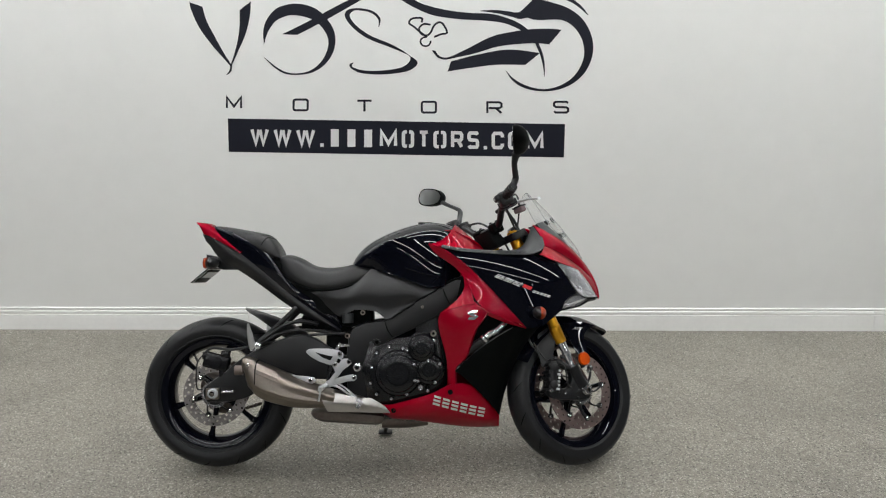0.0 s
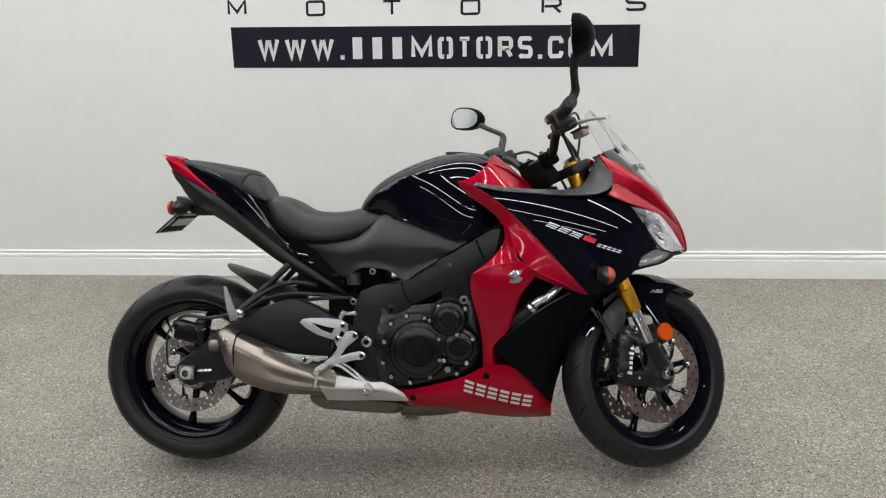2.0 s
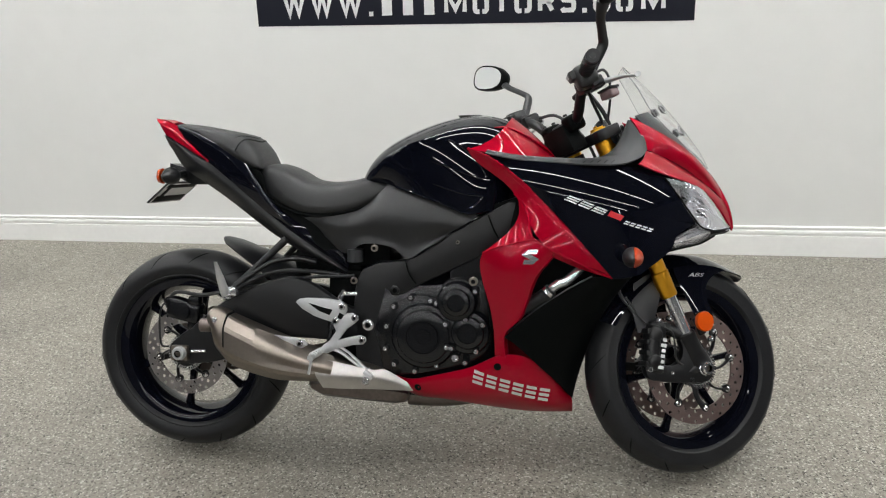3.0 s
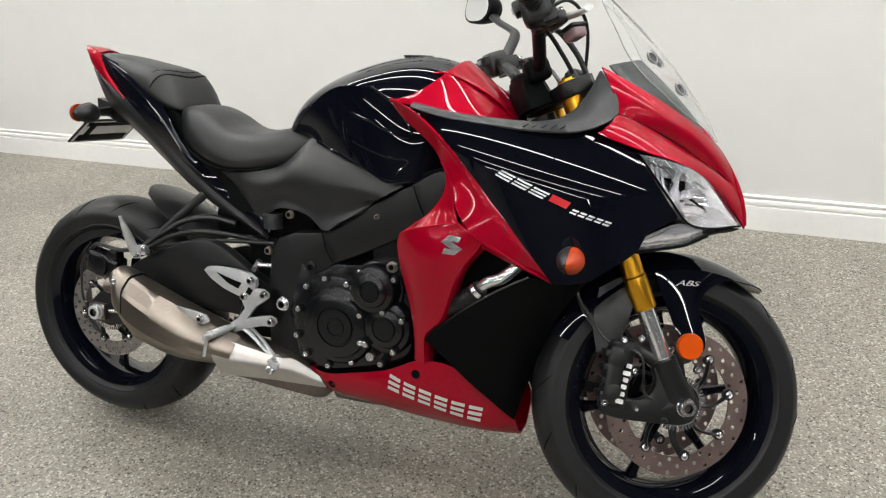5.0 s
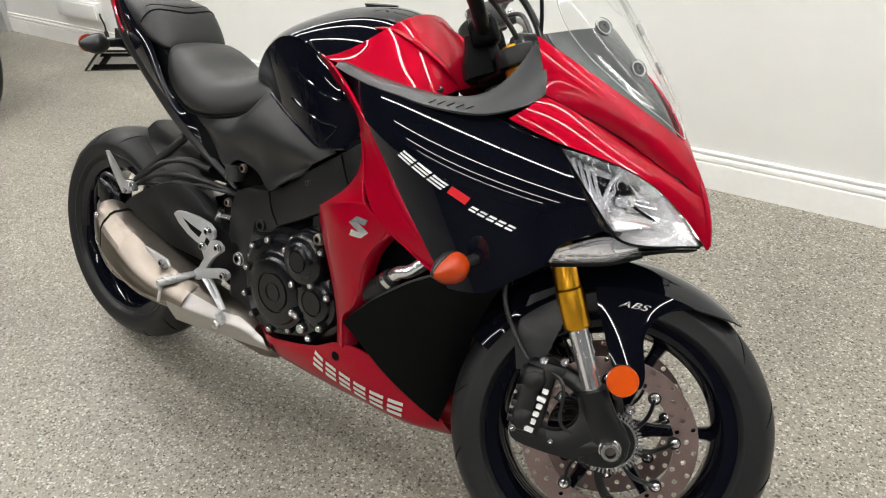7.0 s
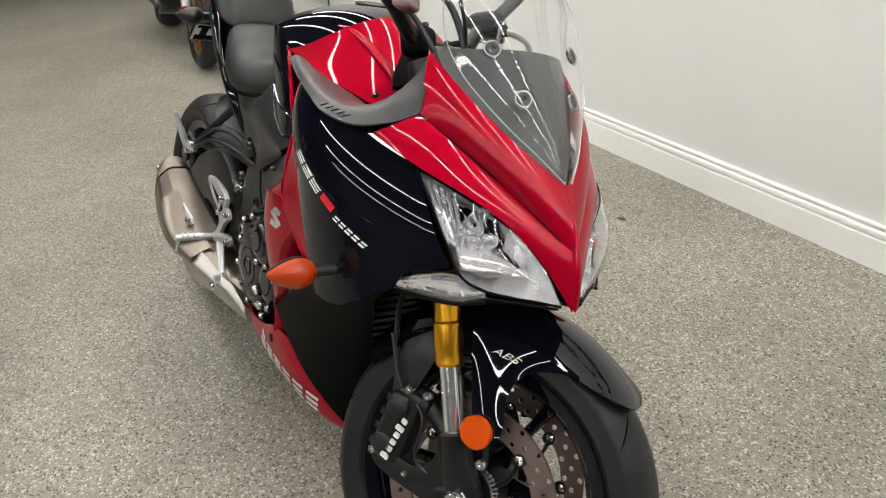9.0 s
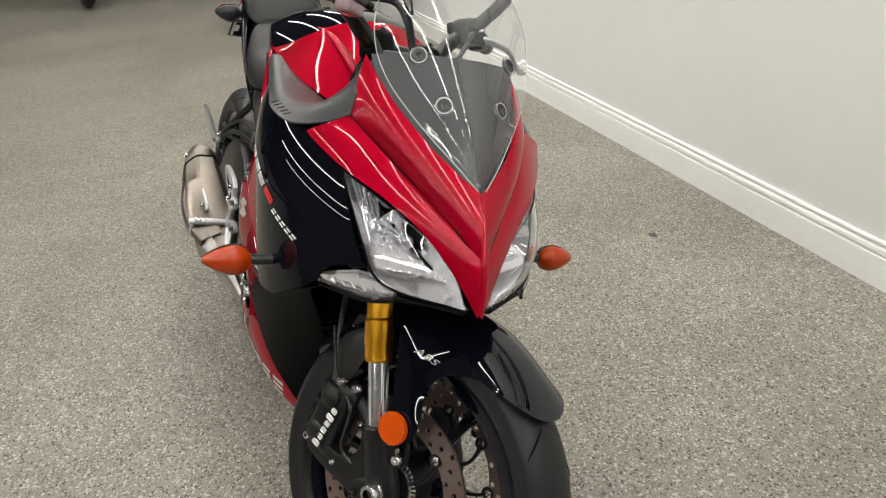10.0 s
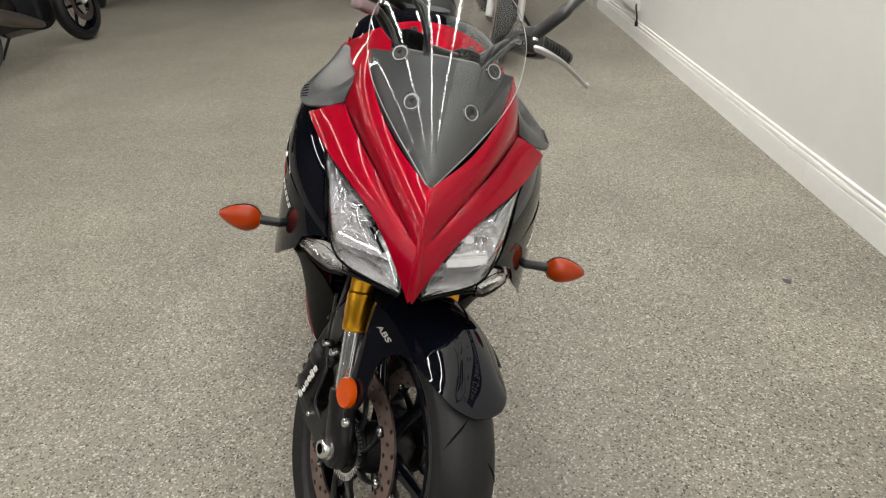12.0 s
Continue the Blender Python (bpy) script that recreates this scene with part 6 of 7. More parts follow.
part("seat_base", loft([[(x, -w, lo), (x, -w * 0.9, hi), (x, w * 0.9, hi), (x, w, lo)] for x, w, lo, hi in ((-0.70, 0.06, 0.90, 0.94), (-0.58, 0.09, 0.84, 0.90), (-0.49, 0.095, 0.76, 0.84), (-0.40, 0.10, 0.69, 0.75), (-0.30, 0.10, 0.62, 0.72), (-0.18, 0.085, 0.62, 0.74), (-0.10, 0.07, 0.64, 0.80), (0.1, 0.09, 0.6, 0.75))]), FLAT, bike)
# plate carrier, plate and rear indicators
carrier = part("plate_carrier", joined(loft([[(-0.66, y, z) for y, z in ((-0.035, 0.80), (0.035, 0.80), (0.035, 0.83), (-0.035, 0.83))], [(-0.72, y, z) for y, z in ((-0.03, 0.80), (0.03, 0.80), (0.03, 0.845), (-0.03, 0.845))], [(-0.785, y, z) for y, z in ((-0.03, 0.835), (0.03, 0.835), (0.03, 0.862), (-0.03, 0.862))]]),
                                       tube([(-0.745, -0.11, 0.825), (-0.74, 0, 0.835), (-0.745, 0.11, 0.825)], 0.009, 8, 14)), MATTE, bike, "black plate carrier arm")
PLT = pose(-0.792, 0.0, 0.778, 0, 50, 0)
part("plate_frame", moved(joined(box((0, 0, 0.043), (0.005, 0.19, 0.005), 0.0015), box((0, 0, -0.043), (0.005, 0.19, 0.005), 0.0015), box((0, -0.0925, 0), (0.005, 0.005, 0.09), 0.0015), box((0, 0.0925, 0), (0.005, 0.005, 0.09), 0.0015)), PLT), SATIN, carrier)
part("dealer_plate", moved(box((0.001, 0, 0), (0.003, 0.18, 0.084), 0.001), PLT), WHITE, carrier, "pale plate with dark bars")
for z, h in ((0.030, 0.014), (-0.026, 0.026)):
    part("plate_bar", moved(box((0, 0, z), (0.0075, 0.165, h), 0.001), PLT), FLAT, carrier)
part("plate_bar", moved(box((0, -0.06, 0.008), (0.0075, 0.02, 0.04), 0.001), PLT), FLAT, carrier)



def indicator(place, aim, length, smoked=False, parent=bike):
    """A flashing lamp on a stalk: aim is its pose, with the stalk along +y."""
    lamp = new("indicator")
    lamp.parent, lamp.matrix_basis = parent, place
    # the lens faces ahead; the half behind it is a dark shell
    shape = ((-0.002, 0.012, 0.011), (-0.010, 0.019, 0.020), (-0.021, 0.0238, 0.0245), (-0.033, 0.0240, 0.0245), (-0.047, 0.0205, 0.021), (-0.059, 0.0150, 0.0155), (-0.069, 0.0092, 0.0095), (-0.0755, 0.0035, 0.0035))
    ahead = 1 if place.translation.y < 0 else -1
    for name, mat, side, words in (("amber_lens", MATTE if smoked else AMBER, ahead, "smoked dark lens" if smoked else "amber indicator lens"), ("lamp_shell", MATTE, -ahead, "")):
        ring = [[(side * (a * math.cos(t) + 0.0006), y, b * math.sin(t)) for t in np.linspace(-1.5708, 1.5708, 15)] for y, a, b in shape]
        part(name, moved(loft(ring), aim), mat, lamp, words)
    part("seal", moved(loft([[((a + 0.0012) * 0.09 * math.cos(t), y, (b + 0.0012) * math.sin(t)) for t in np.linspace(0, 6.2832, 24, endpoint=False)] for y, a, b in shape]), aim), FLAT, lamp)
    if smoked:
        part("red_lens", moved(lathe([(0.0, -0.004), (0.02, -0.003), (0.022, 0.006), (0.0, 0.006)], 20), aim @ pose(-0.022, -0.045, 0, 0, 0, -90)), AMBER, lamp)
    part("stalk", moved(tube([(0, -0.004, 0), (0, length * 0.6, 0), (0, length, 0)], (0.009, 0.009, 0.013), 10, 10), aim), MATTE, lamp)
    return lamp


for s in (-1, 1):
    flip = pose(0, 0, 0, 0, 0, 0 if s < 0 else 180)
    indicator(pose(0.522, s * (0.262 if s < 0 else 0.272), 0.631), flip, 0.05 if s < 0 else 0.06)
    indicator(pose(-0.743, s * 0.075, 0.826), flip, 0.05, True)

# ---- frame, side covers, engine ----
COVERG = [
    [(0.139, -0.150, 0.718), (0.056, -0.142, 0.748), (-0.024, -0.122, 0.778), (-0.105, -0.090, 0.803), (-0.187, -0.098, 0.737), (-0.27, -0.112, 0.718), (-0.355, -0.098, 0.709)],
    [(0.090, -0.156, 0.690), (0.02, -0.156, 0.704), (-0.05, -0.148, 0.716), (-0.13, -0.132, 0.724), (-0.20, -0.122, 0.697), (-0.27, -0.117, 0.688), (-0.335, -0.102, 0.698)],
    [(0.060, -0.141, 0.672), (0.005, -0.143, 0.654), (-0.052, -0.143, 0.640), (-0.105, -0.133, 0.657), (-0.172, -0.120, 0.664), (-0.25, -0.112, 0.652), (-0.315, -0.100, 0.682)],
    [(0.039, -0.148, 0.655), (-0.008, -0.150, 0.628), (-0.050, -0.147, 0.604), (-0.100, -0.136, 0.633), (-0.180, -0.122, 0.640), (-0.237, -0.110, 0.612), (-0.297, -0.097, 0.658)],
]
both("tank_side_cover", patch(COVERG, 24, 44, 0.004), MATTE, "matte black side cover under the tank")
BEAM = [(0.255, 0.775), (0.20, 0.748), (0.139, 0.713), (0.039, 0.657), (-0.058, 0.597), (-0.14, 0.588), (-0.185, 0.570), (-0.205, 0.53), (-0.212, 0.46), (-0.212, 0.393), (-0.206, 0.284), (-0.145, 0.277), (-0.130, 0.294), (-0.128, 0.435), (-0.101, 0.477), (-0.035, 0.526), (0.039, 0.559), (0.152, 0.616), (0.215, 0.657)]
beam_geo = plate(BEAM, -0.122, -0.07, 0.010, 0, lambda x, z: -0.035 * max(0, min(1, (x + 0.12) / 0.3)))
both("frame_beam", beam_geo, SATIN, "satin black twin-spar frame")
both("frame_seam", tube([(0.165, -0.1625, 0.722), (0.178, -0.164, 0.69), (0.192, -0.1645, 0.662)], 0.002, 6, 10), FLAT)
both("frame_seam", tube([(-0.062, -0.1345, 0.597), (-0.05, -0.137, 0.56), (-0.03, -0.139, 0.532)], 0.002, 6, 10), FLAT)
for x, y, z, r in ((-0.093, -0.123, 0.513, 0.0165), (-0.147, -0.128, 0.629, 0.011), (0.128, -0.172, 0.549, 0.0135), (-0.208, -0.121, 0.538, 0.0115), (0.086, -0.1635, 0.651, 0.006)):
    socket_bolt("frame_bolt", (x, y, z), r * 0.8, 0.009, SATIN if r > 0.015 else STEEL, bike)
socket_bolt("pivot_nut", (-0.170, -0.121, 0.415), 0.0145, 0.011, BOLT, bike, "bright hollow nut at the swingarm pivot")

engine = new("engine")
engine.parent = bike
part("crankcase", loft([[(x, y * k, z) for y, z in ((-0.125, lo + 0.03), (-0.14, (lo + hi) / 2), (-0.125, hi - 0.03), (-0.09, hi), (0.09, hi), (0.125, hi - 0.03), (0.14, (lo + hi) / 2), (0.125, lo + 0.03), (0.08, lo), (-0.08, lo))] for x, lo, hi, k in ((-0.19, 0.30, 0.50, 0.75), (-0.12, 0.25, 0.55, 0.98), (0.02, 0.23, 0.56, 1.0), (0.12, 0.25, 0.57, 1.05), (0.18, 0.30, 0.58, 0.95))]), ENGINE, engine, "black painted crankcase")
part("cylinder_head", loft([[(x, y, z) for y, z in ((-0.125, lo), (-0.125, hi), (0.125, hi), (0.125, lo))] for x, lo, hi in ((0.06, 0.52, 0.68), (0.20, 0.44, 0.66), (0.26, 0.46, 0.60))]), ENGINE, engine)


def round_cover(cx, cz, y, r, depth, name, rings=2, seg=56, centre=True):
    prof = [(r + 0.016, y + depth), (r + 0.016, y + 0.018), (r + 0.010, y + 0.010), (r, y + 0.008), (r - 0.004, y + 0.002), (r - 0.012, y), (r * 0.62, y - 0.001), (r * 0.60, y + 0.002), (r * 0.56, y + 0.002), (r * 0.54, y - 0.002)]
    if centre:
        prof += [(r * 0.30, y - 0.002), (r * 0.29, y - 0.0045), (r * 0.25, y - 0.0045), (r * 0.24, y - 0.002)]
    prof += [(0.0, y - 0.002)]
    return part(name, lathe(prof, seg, (cx, 0, cz)), ENGINE, engine, "black round engine cover")


round_cover(-0.009, 0.395, -0.167, 0.074, 0.05, "clutch_cover")
round_cover(0.083, 0.493, -0.188, 0.038, 0.07, "starter_cover", centre=False)
round_cover(0.111, 0.409, -0.172, 0.045, 0.06, "pulse_cover", centre=False)
part("cover_flange", plate([(-0.115, 0.36), (-0.118, 0.43), (-0.08, 0.485), (-0.02, 0.505), (0.03, 0.50), (0.05, 0.545), (0.11, 0.545), (0.142, 0.50), (0.138, 0.45), (0.165, 0.41), (0.158, 0.35), (0.11, 0.318), (0.03, 0.30), (-0.05, 0.288), (-0.10, 0.315)], -0.146, -0.12, 0.005, 50), ENGINE, engine)
for x, z in ((-0.044, 0.498), (-0.091, 0.474), (-0.111, 0.419), (-0.116, 0.357), (-0.092, 0.315), (0.010, 0.491), (0.026, 0.485), (0.053, 0.528), (0.117, 0.506), (0.132, 0.522), (0.107, 0.446), (0.152, 0.433), (0.053, 0.432), (0.055, 0.370), (0.068, 0.368), (0.134, 0.361), (0.025, 0.314), (-0.035, 0.297), (0.105, 0.330)):
    y = -0.152 - 0.020 * (x > 0.04)
    part("bolt_boss", moved(lathe([(0.0, 0.03), (0.0098, 0.03), (0.0092, 0.0), (0.0, 0.0)], 12), pose(x, y, z)), ENGINE, engine)
    part("cover_bolt", hexbolt((x, y, z), 0.0066, 0.005), BOLT, engine)
part("oil_plug", hexbolt((0.078, -0.158, 0.341), 0.012, 0.014), BOLT, engine)
part("sump", loft([[(x, y, z) for y, z in ((-0.09, hi), (-0.07, lo), (0.07, lo), (0.09, hi))] for x, lo, hi in ((-0.12, 0.21, 0.27), (0.1, 0.19, 0.26), (0.2, 0.22, 0.3))]), ENGINE, engine)

# radiator, hoses and pipes behind the fairing
rad = part("radiator", moved(box((0, 0, 0), (0.04, 0.25, 0.24), 0.008), pose(0.36, 0, 0.47, 0, 14, 0)), ENGINE, bike, "black radiator core")
for i in range(13):
    part("fin", moved(box((0.021, 0, -0.11 + 0.018 * i), (0.006, 0.23, 0.004)), pose(0.36, 0, 0.47, 0, 14, 0)), ENGINE, rad)
part("tank_base", box((0.165, 0, 0.765), (0.15, 0.22, 0.11), 0.02), FLAT, bike)
# flat black block added to keep the side recess dark
part("recess_backing", box((-0.175, 0, 0.63), (0.12, 0.15, 0.12), 0.015), FLAT, bike)
# dark shrouds behind the side opening and ahead of the rear wheel
both("inner_shroud", plate([(0.17, 0.42), (0.15, 0.62), (0.30, 0.66), (0.46, 0.62), (0.43, 0.56), (0.36, 0.50), (0.28, 0.42)], -0.150, -0.144, 0.002), FLAT)
part("gearbox_rear", box((-0.235, 0, 0.43), (0.13, 0.14, 0.26), 0.02), FLAT, engine)
part("seat_tray", box((-0.30, 0, 0.585), (0.2, 0.13, 0.07), 0.02), FLAT, bike)
part("radiator_hose", tube([(0.25, -0.175, 0.475), (0.28, -0.185, 0.495), (0.315, -0.19, 0.52), (0.33, -0.19, 0.535)], 0.017, 14, 24), RUBBER, bike)
for i in range(8):
    u = i / 7
    part("hose_rib", moved(lathe([(0.0165, -0.0022), (0.0188, -0.0015), (0.0188, 0.0015), (0.0165, 0.0022)], 18, shut=True), pose(0.262 + 0.05 * u, -0.1785 - 0.0105 * u, 0.483 + 0.035 * u, 0, 0, -90) @ pose(0, 0, 0, 38, 0, 0)), RUBBER, bike)
part("water_pipe", tube([(0.322, -0.19, 0.528), (0.345, -0.193, 0.548), (0.37, -0.19, 0.558), (0.40, -0.18, 0.585), (0.41, -0.16, 0.60)], 0.0125, 14, 30), CHROME, bike, "bent bright water pipe")
part("hose_clip", moved(lathe([(0.0175, -0.005), (0.0195, -0.005), (0.0195, 0.005), (0.0175, 0.005)], 20, shut=True), pose(0.322, -0.190, 0.528, 0, 0, -90) @ pose(0, 0, 0, 45, 0, 0)), BOLT, bike)
for i in range(4):
    y = -0.09 + 0.06 * i
    part("header_pipe", tube([(0.24, y, 0.50), (0.31, y * 0.95, 0.46), (0.34, y * 0.8, 0.36), (0.30, y * 0.6, 0.26), (0.18, y * 0.5, 0.215), (0.0, y * 0.4, 0.21)], 0.019, 12, 36), COPPER, bike, "heat-tinted exhaust header pipe")
part("fairing_inner", loft([[(0.18, y, z) for y, z in ((-0.15, 0.58), (0.15, 0.58), (0.15, 0.75), (-0.15, 0.75))], [(0.34, y, z) for y, z in ((-0.17, 0.60), (0.17, 0.60), (0.17, 0.80), (-0.17, 0.80))], [(0.50, y, z) for y, z in ((-0.15, 0.64), (0.15, 0.64), (0.15, 0.78), (-0.15, 0.78))]]), FLAT, bike)

# ---- exhaust ----
exhaust = new("exhaust")
exhaust.parent = bike
MUF = [(-0.590, 0.464, 0.415, -0.216, -0.165), (-0.574, 0.462, 0.360, -0.230, -0.152), (-0.527, 0.442, 0.310, -0.243, -0.140), (-0.43, 0.400, 0.281, -0.252, -0.128), (-0.36, 0.371, 0.273, -0.248, -0.118), (-0.29, 0.343, 0.270, -0.228, -0.108), (-0.22, 0.320, 0.266, -0.200, -0.100), (-0.15, 0.302, 0.262, -0.168, -0.095), (-0.10, 0.280, 0.240, -0.14, -0.09)]


def can(x, t, b, yo, yi, k=0.012):
    """A five-sided silencer section with softened corners."""
    h, w = t - b, yi - yo
    corner = [(yo + 0.36 * w, t), (yo + 0.05 * w, t - 0.22 * h), (yo, b + 0.30 * h), (yo + 0.26 * w, b), (yi - 0.1 * w, b + 0.06 * h), (yi, t - 0.2 * h), (yi - 0.12 * w, t)]
    ring = []
    for i, c in enumerate(corner):
        p, q = Vector(corner[i - 1]), Vector(corner[(i + 1) % len(corner)])
        c = Vector(c)
        for e in (p, q):
            d = (e - c)
            r = c + d * min(0.3, k * 0.6 / max(d.length, 1e-6))
            ring.append((x, r.x, r.y))
    return ring


rings = [can(*st) for st in MUF]
part("silencer", loft(rings, True, 36), STEEL, exhaust, "warm grey brushed steel silencer", angle=18)
cap = [can(x, t, b, yo, yi) for x, t, b, yo, yi in ((-0.598, 0.460, 0.420, -0.213, -0.168), (-0.588, 0.468, 0.408, -0.220, -0.162), (-0.574, 0.466, 0.354, -0.2335, -0.150), (-0.550, 0.456, 0.328, -0.2405, -0.142), (-0.545, 0.452, 0.328, -0.239, -0.143))]
part("end_cap", loft(cap), STEEL, exhaust, "dark banded silencer end")
part("cap_seam", loft([can(-0.5445, 0.4525, 0.3265, -0.2400, -0.142), can(-0.5425, 0.4515, 0.325, -0.2408, -0.142), can(-0.5405, 0.4500, 0.324, -0.2400, -0.142)]), FLAT, exhaust)
part("outlet", moved(lathe([(0.016, 0), (0.019, 0), (0.019, 0.03), (0.016, 0.03)], 24, shut=True), pose(-0.60, -0.182, 0.415, 0, 0, 90)), DARKSTEEL, exhaust)
SHIELD = [
    [(-0.462, -0.200, 0.4155), (-0.395, -0.198, 0.391), (-0.33, -0.190, 0.366), (-0.255, -0.172, 0.337)],
    [(-0.455, -0.246, 0.388), (-0.385, -0.252, 0.364), (-0.32, -0.245, 0.342), (-0.245, -0.219, 0.318)],
    [(-0.438, -0.255, 0.346), (-0.375, -0.2555, 0.331), (-0.32, -0.247, 0.317), (-0.25, -0.223, 0.299)],
]
part("heat_shield", patch(SHIELD, 14, 26, 0.0025, (0, -1, 0.5)), STEEL, exhaust, "steel heat shield over the silencer")
FOOT = [
    [(-0.285, -0.207, 0.339), (-0.226, -0.192, 0.323), (-0.15, -0.174, 0.303), (-0.112, -0.165, 0.301), (-0.058, -0.149, 0.266)],
    [(-0.290, -0.233, 0.306), (-0.228, -0.214, 0.296), (-0.155, -0.190, 0.285), (-0.106, -0.173, 0.276), (-0.047, -0.151, 0.252)],
    [(-0.272, -0.221, 0.262), (-0.22, -0.205, 0.256), (-0.16, -0.185, 0.252), (-0.105, -0.169, 0.247), (-0.040, -0.149, 0.241)],
]
foot = part("bright_shield", patch(FOOT, 14, 28, 0.003, (0, -1, 0)), SHINE, exhaust, "polished steel link-pipe shield")
part("shield_bolt", hexbolt((-0.161, -0.192, 0.277), 0.011, 0.008), BOLT, foot)
part("silencer_bolt", hexbolt((-0.569, -0.227, 0.440), 0.008, 0.006), BOLT, exhaust)
part("collector_box", loft([[(x, y * k, z) for y, z in ((-0.098, lo + 0.012), (-0.10, hi - 0.01), (-0.07, hi), (0.07, hi), (0.10, hi - 0.01), (0.098, lo + 0.012), (0.08, lo), (-0.08, lo))] for x, lo, hi, k in ((-0.356, 0.226, 0.240, 0.9), (-0.345, 0.212, 0.246, 1.05), (-0.31, 0.199, 0.250, 1.15), (-0.20, 0.192, 0.246, 1.2), (-0.10, 0.186, 0.238, 1.2), (-0.075, 0.190, 0.232, 1.12), (-0.066, 0.198, 0.226, 1.0))]), DARKSTEEL, exhaust, "browned steel exhaust collector box")
part("belly_pipe", tube([(-0.08, 0, 0.195), (0.02, 0, 0.195), (0.10, 0, 0.205)], 0.04, 14, 12), DARKSTEEL, exhaust)

# ---- swingarm, rear brake, mudguard ----
ARM = [(-0.165, 0.45), (-0.22, 0.462), (-0.272, 0.490), (-0.33, 0.527), (-0.389, 0.543), (-0.457, 0.531), (-0.545, 0.495), (-0.616, 0.458), (-0.69, 0.400), (-0.757, 0.352), (-0.775, 0.325), (-0.765, 0.288), (-0.72, 0.280), (-0.64, 0.288), (-0.58, 0.310), (-0.50, 0.375), (-0.39, 0.372), (-0.25, 0.365), (-0.165, 0.36)]
swing = part("swingarm", plate(ARM, -0.122, -0.088, 0.012, 60, lambda x, z: 0.018 * max(0, min(1, (-0.45 - x) / 0.3))), SATIN, bike, "satin black braced swingarm")
part("left_arm", plate([(x, z - 0.05 if x > -0.6 and z > 0.4 else z) for x, z in ARM], 0.092, 0.122, 0.012, 60), SATIN, swing)
part("cross_tube", tube([(-0.30, -0.10, 0.42), (-0.30, 0.10, 0.42)], 0.05, 16), SATIN, swing)
part("axle_block", box((-0.735, -0.112, 0.316), (0.052, 0.02, 0.044), 0.006), STEEL, swing, "bright axle adjuster block")
socket_bolt("axle_nut", (-0.731, -0.122, 0.318), 0.0185, 0.016, SILVER, swing)
part("adjuster", tube([(-0.70, -0.113, 0.322), (-0.655, -0.113, 0.324)], 0.005, 8), BOLT, swing)
part("rear_caliper", joined(moved(joined(box((0, 0, 0), (0.10, 0.045, 0.06), 0.012, steps=3), lathe([(0, -0.032), (0.024, -0.03), (0.026, -0.02), (0.026, 0)], 20)), pose(-0.725, -0.088, 0.438, 0, 14, 0)), box((-0.70, -0.09, 0.40), (0.03, 0.03, 0.06), 0.008), box((-0.765, -0.092, 0.462), (0.03, 0.026, 0.03), 0.007), box((-0.69, -0.094, 0.468), (0.034, 0.03, 0.026), 0.007)), ENGINE, swing, "black rear brake caliper")
part("rear_brake_hose", tube([(-0.775, -0.095, 0.468), (-0.74, -0.10, 0.492), (-0.66, -0.105, 0.486), (-0.56, -0.112, 0.505), (-0.46, -0.10, 0.52), (-0.35, -0.09, 0.54), (-0.22, -0.08, 0.545)], 0.0055, 8, 50), MATTE, bike)
part("sensor_lead", tube([(-0.775, -0.095, 0.47), (-0.80, -0.098, 0.43), (-0.80, -0.10, 0.34), (-0.775, -0.1, 0.33)], 0.003, 6, 26), MATTE, bike)
HUG = [
    [(-0.606, -0.060, 0.632), (-0.630, -0.02, 0.644), (-0.630, 0.02, 0.644), (-0.606, 0.060, 0.632)],
    [(-0.552, -0.087, 0.602), (-0.560, -0.03, 0.622), (-0.560, 0.03, 0.622), (-0.552, 0.087, 0.602)],
    [(-0.475, -0.092, 0.545), (-0.470, -0.035, 0.586), (-0.470, 0.035, 0.586), (-0.475, 0.092, 0.545)],
    [(-0.40, -0.088, 0.490), (-0.385, -0.035, 0.535), (-0.385, 0.035, 0.535), (-0.40, 0.088, 0.490)],
]
part("rear_mudguard", patch(HUG, 20, 16, 0.003, (0, 0, 1)), MATTE, bike, "matte black rear hugger mudguard")
# chain: links round the sprocket's lower and upper run
links = []
for i in range(34):
    x = -0.72 + i * 0.0158
    for z0, z1 in ((0.412, 0.43), (0.208, 0.352)):
        z = z0 + (z1 - z0) * i / 33
        links.append(box((x, 0.079 + 0.006 * (i % 2), z), (0.0145, 0.004, 0.012), 0.003, (0, 0, 0), 1))
        links.append(box((x, 0.067 - 0.006 * (i % 2), z), (0.0145, 0.004, 0.012), 0.003, (0, 0, 0), 1))
part("chain", joined(*links), DARKSTEEL, bike, "steel drive chain", fix=False)["kind"] = "stuff"
part("front_sprocket_cover", box((-0.19, 0.10, 0.40), (0.10, 0.05, 0.12), 0.02), ENGINE, bike)
part("shock", tube([(-0.255, -0.02, 0.62), (-0.24, -0.02, 0.42)], 0.026, 14), ENGINE, bike)
part("fluid_reservoir", joined(lathe([(0.0, 0), (0.022, 0), (0.022, 0.035), (0.0, 0.035)], 18, (0, 0, 0))), TRIM, bike, "smoky grey brake fluid reservoir").matrix_basis = pose(-0.208, -0.104, 0.588, 90, 0, 0)
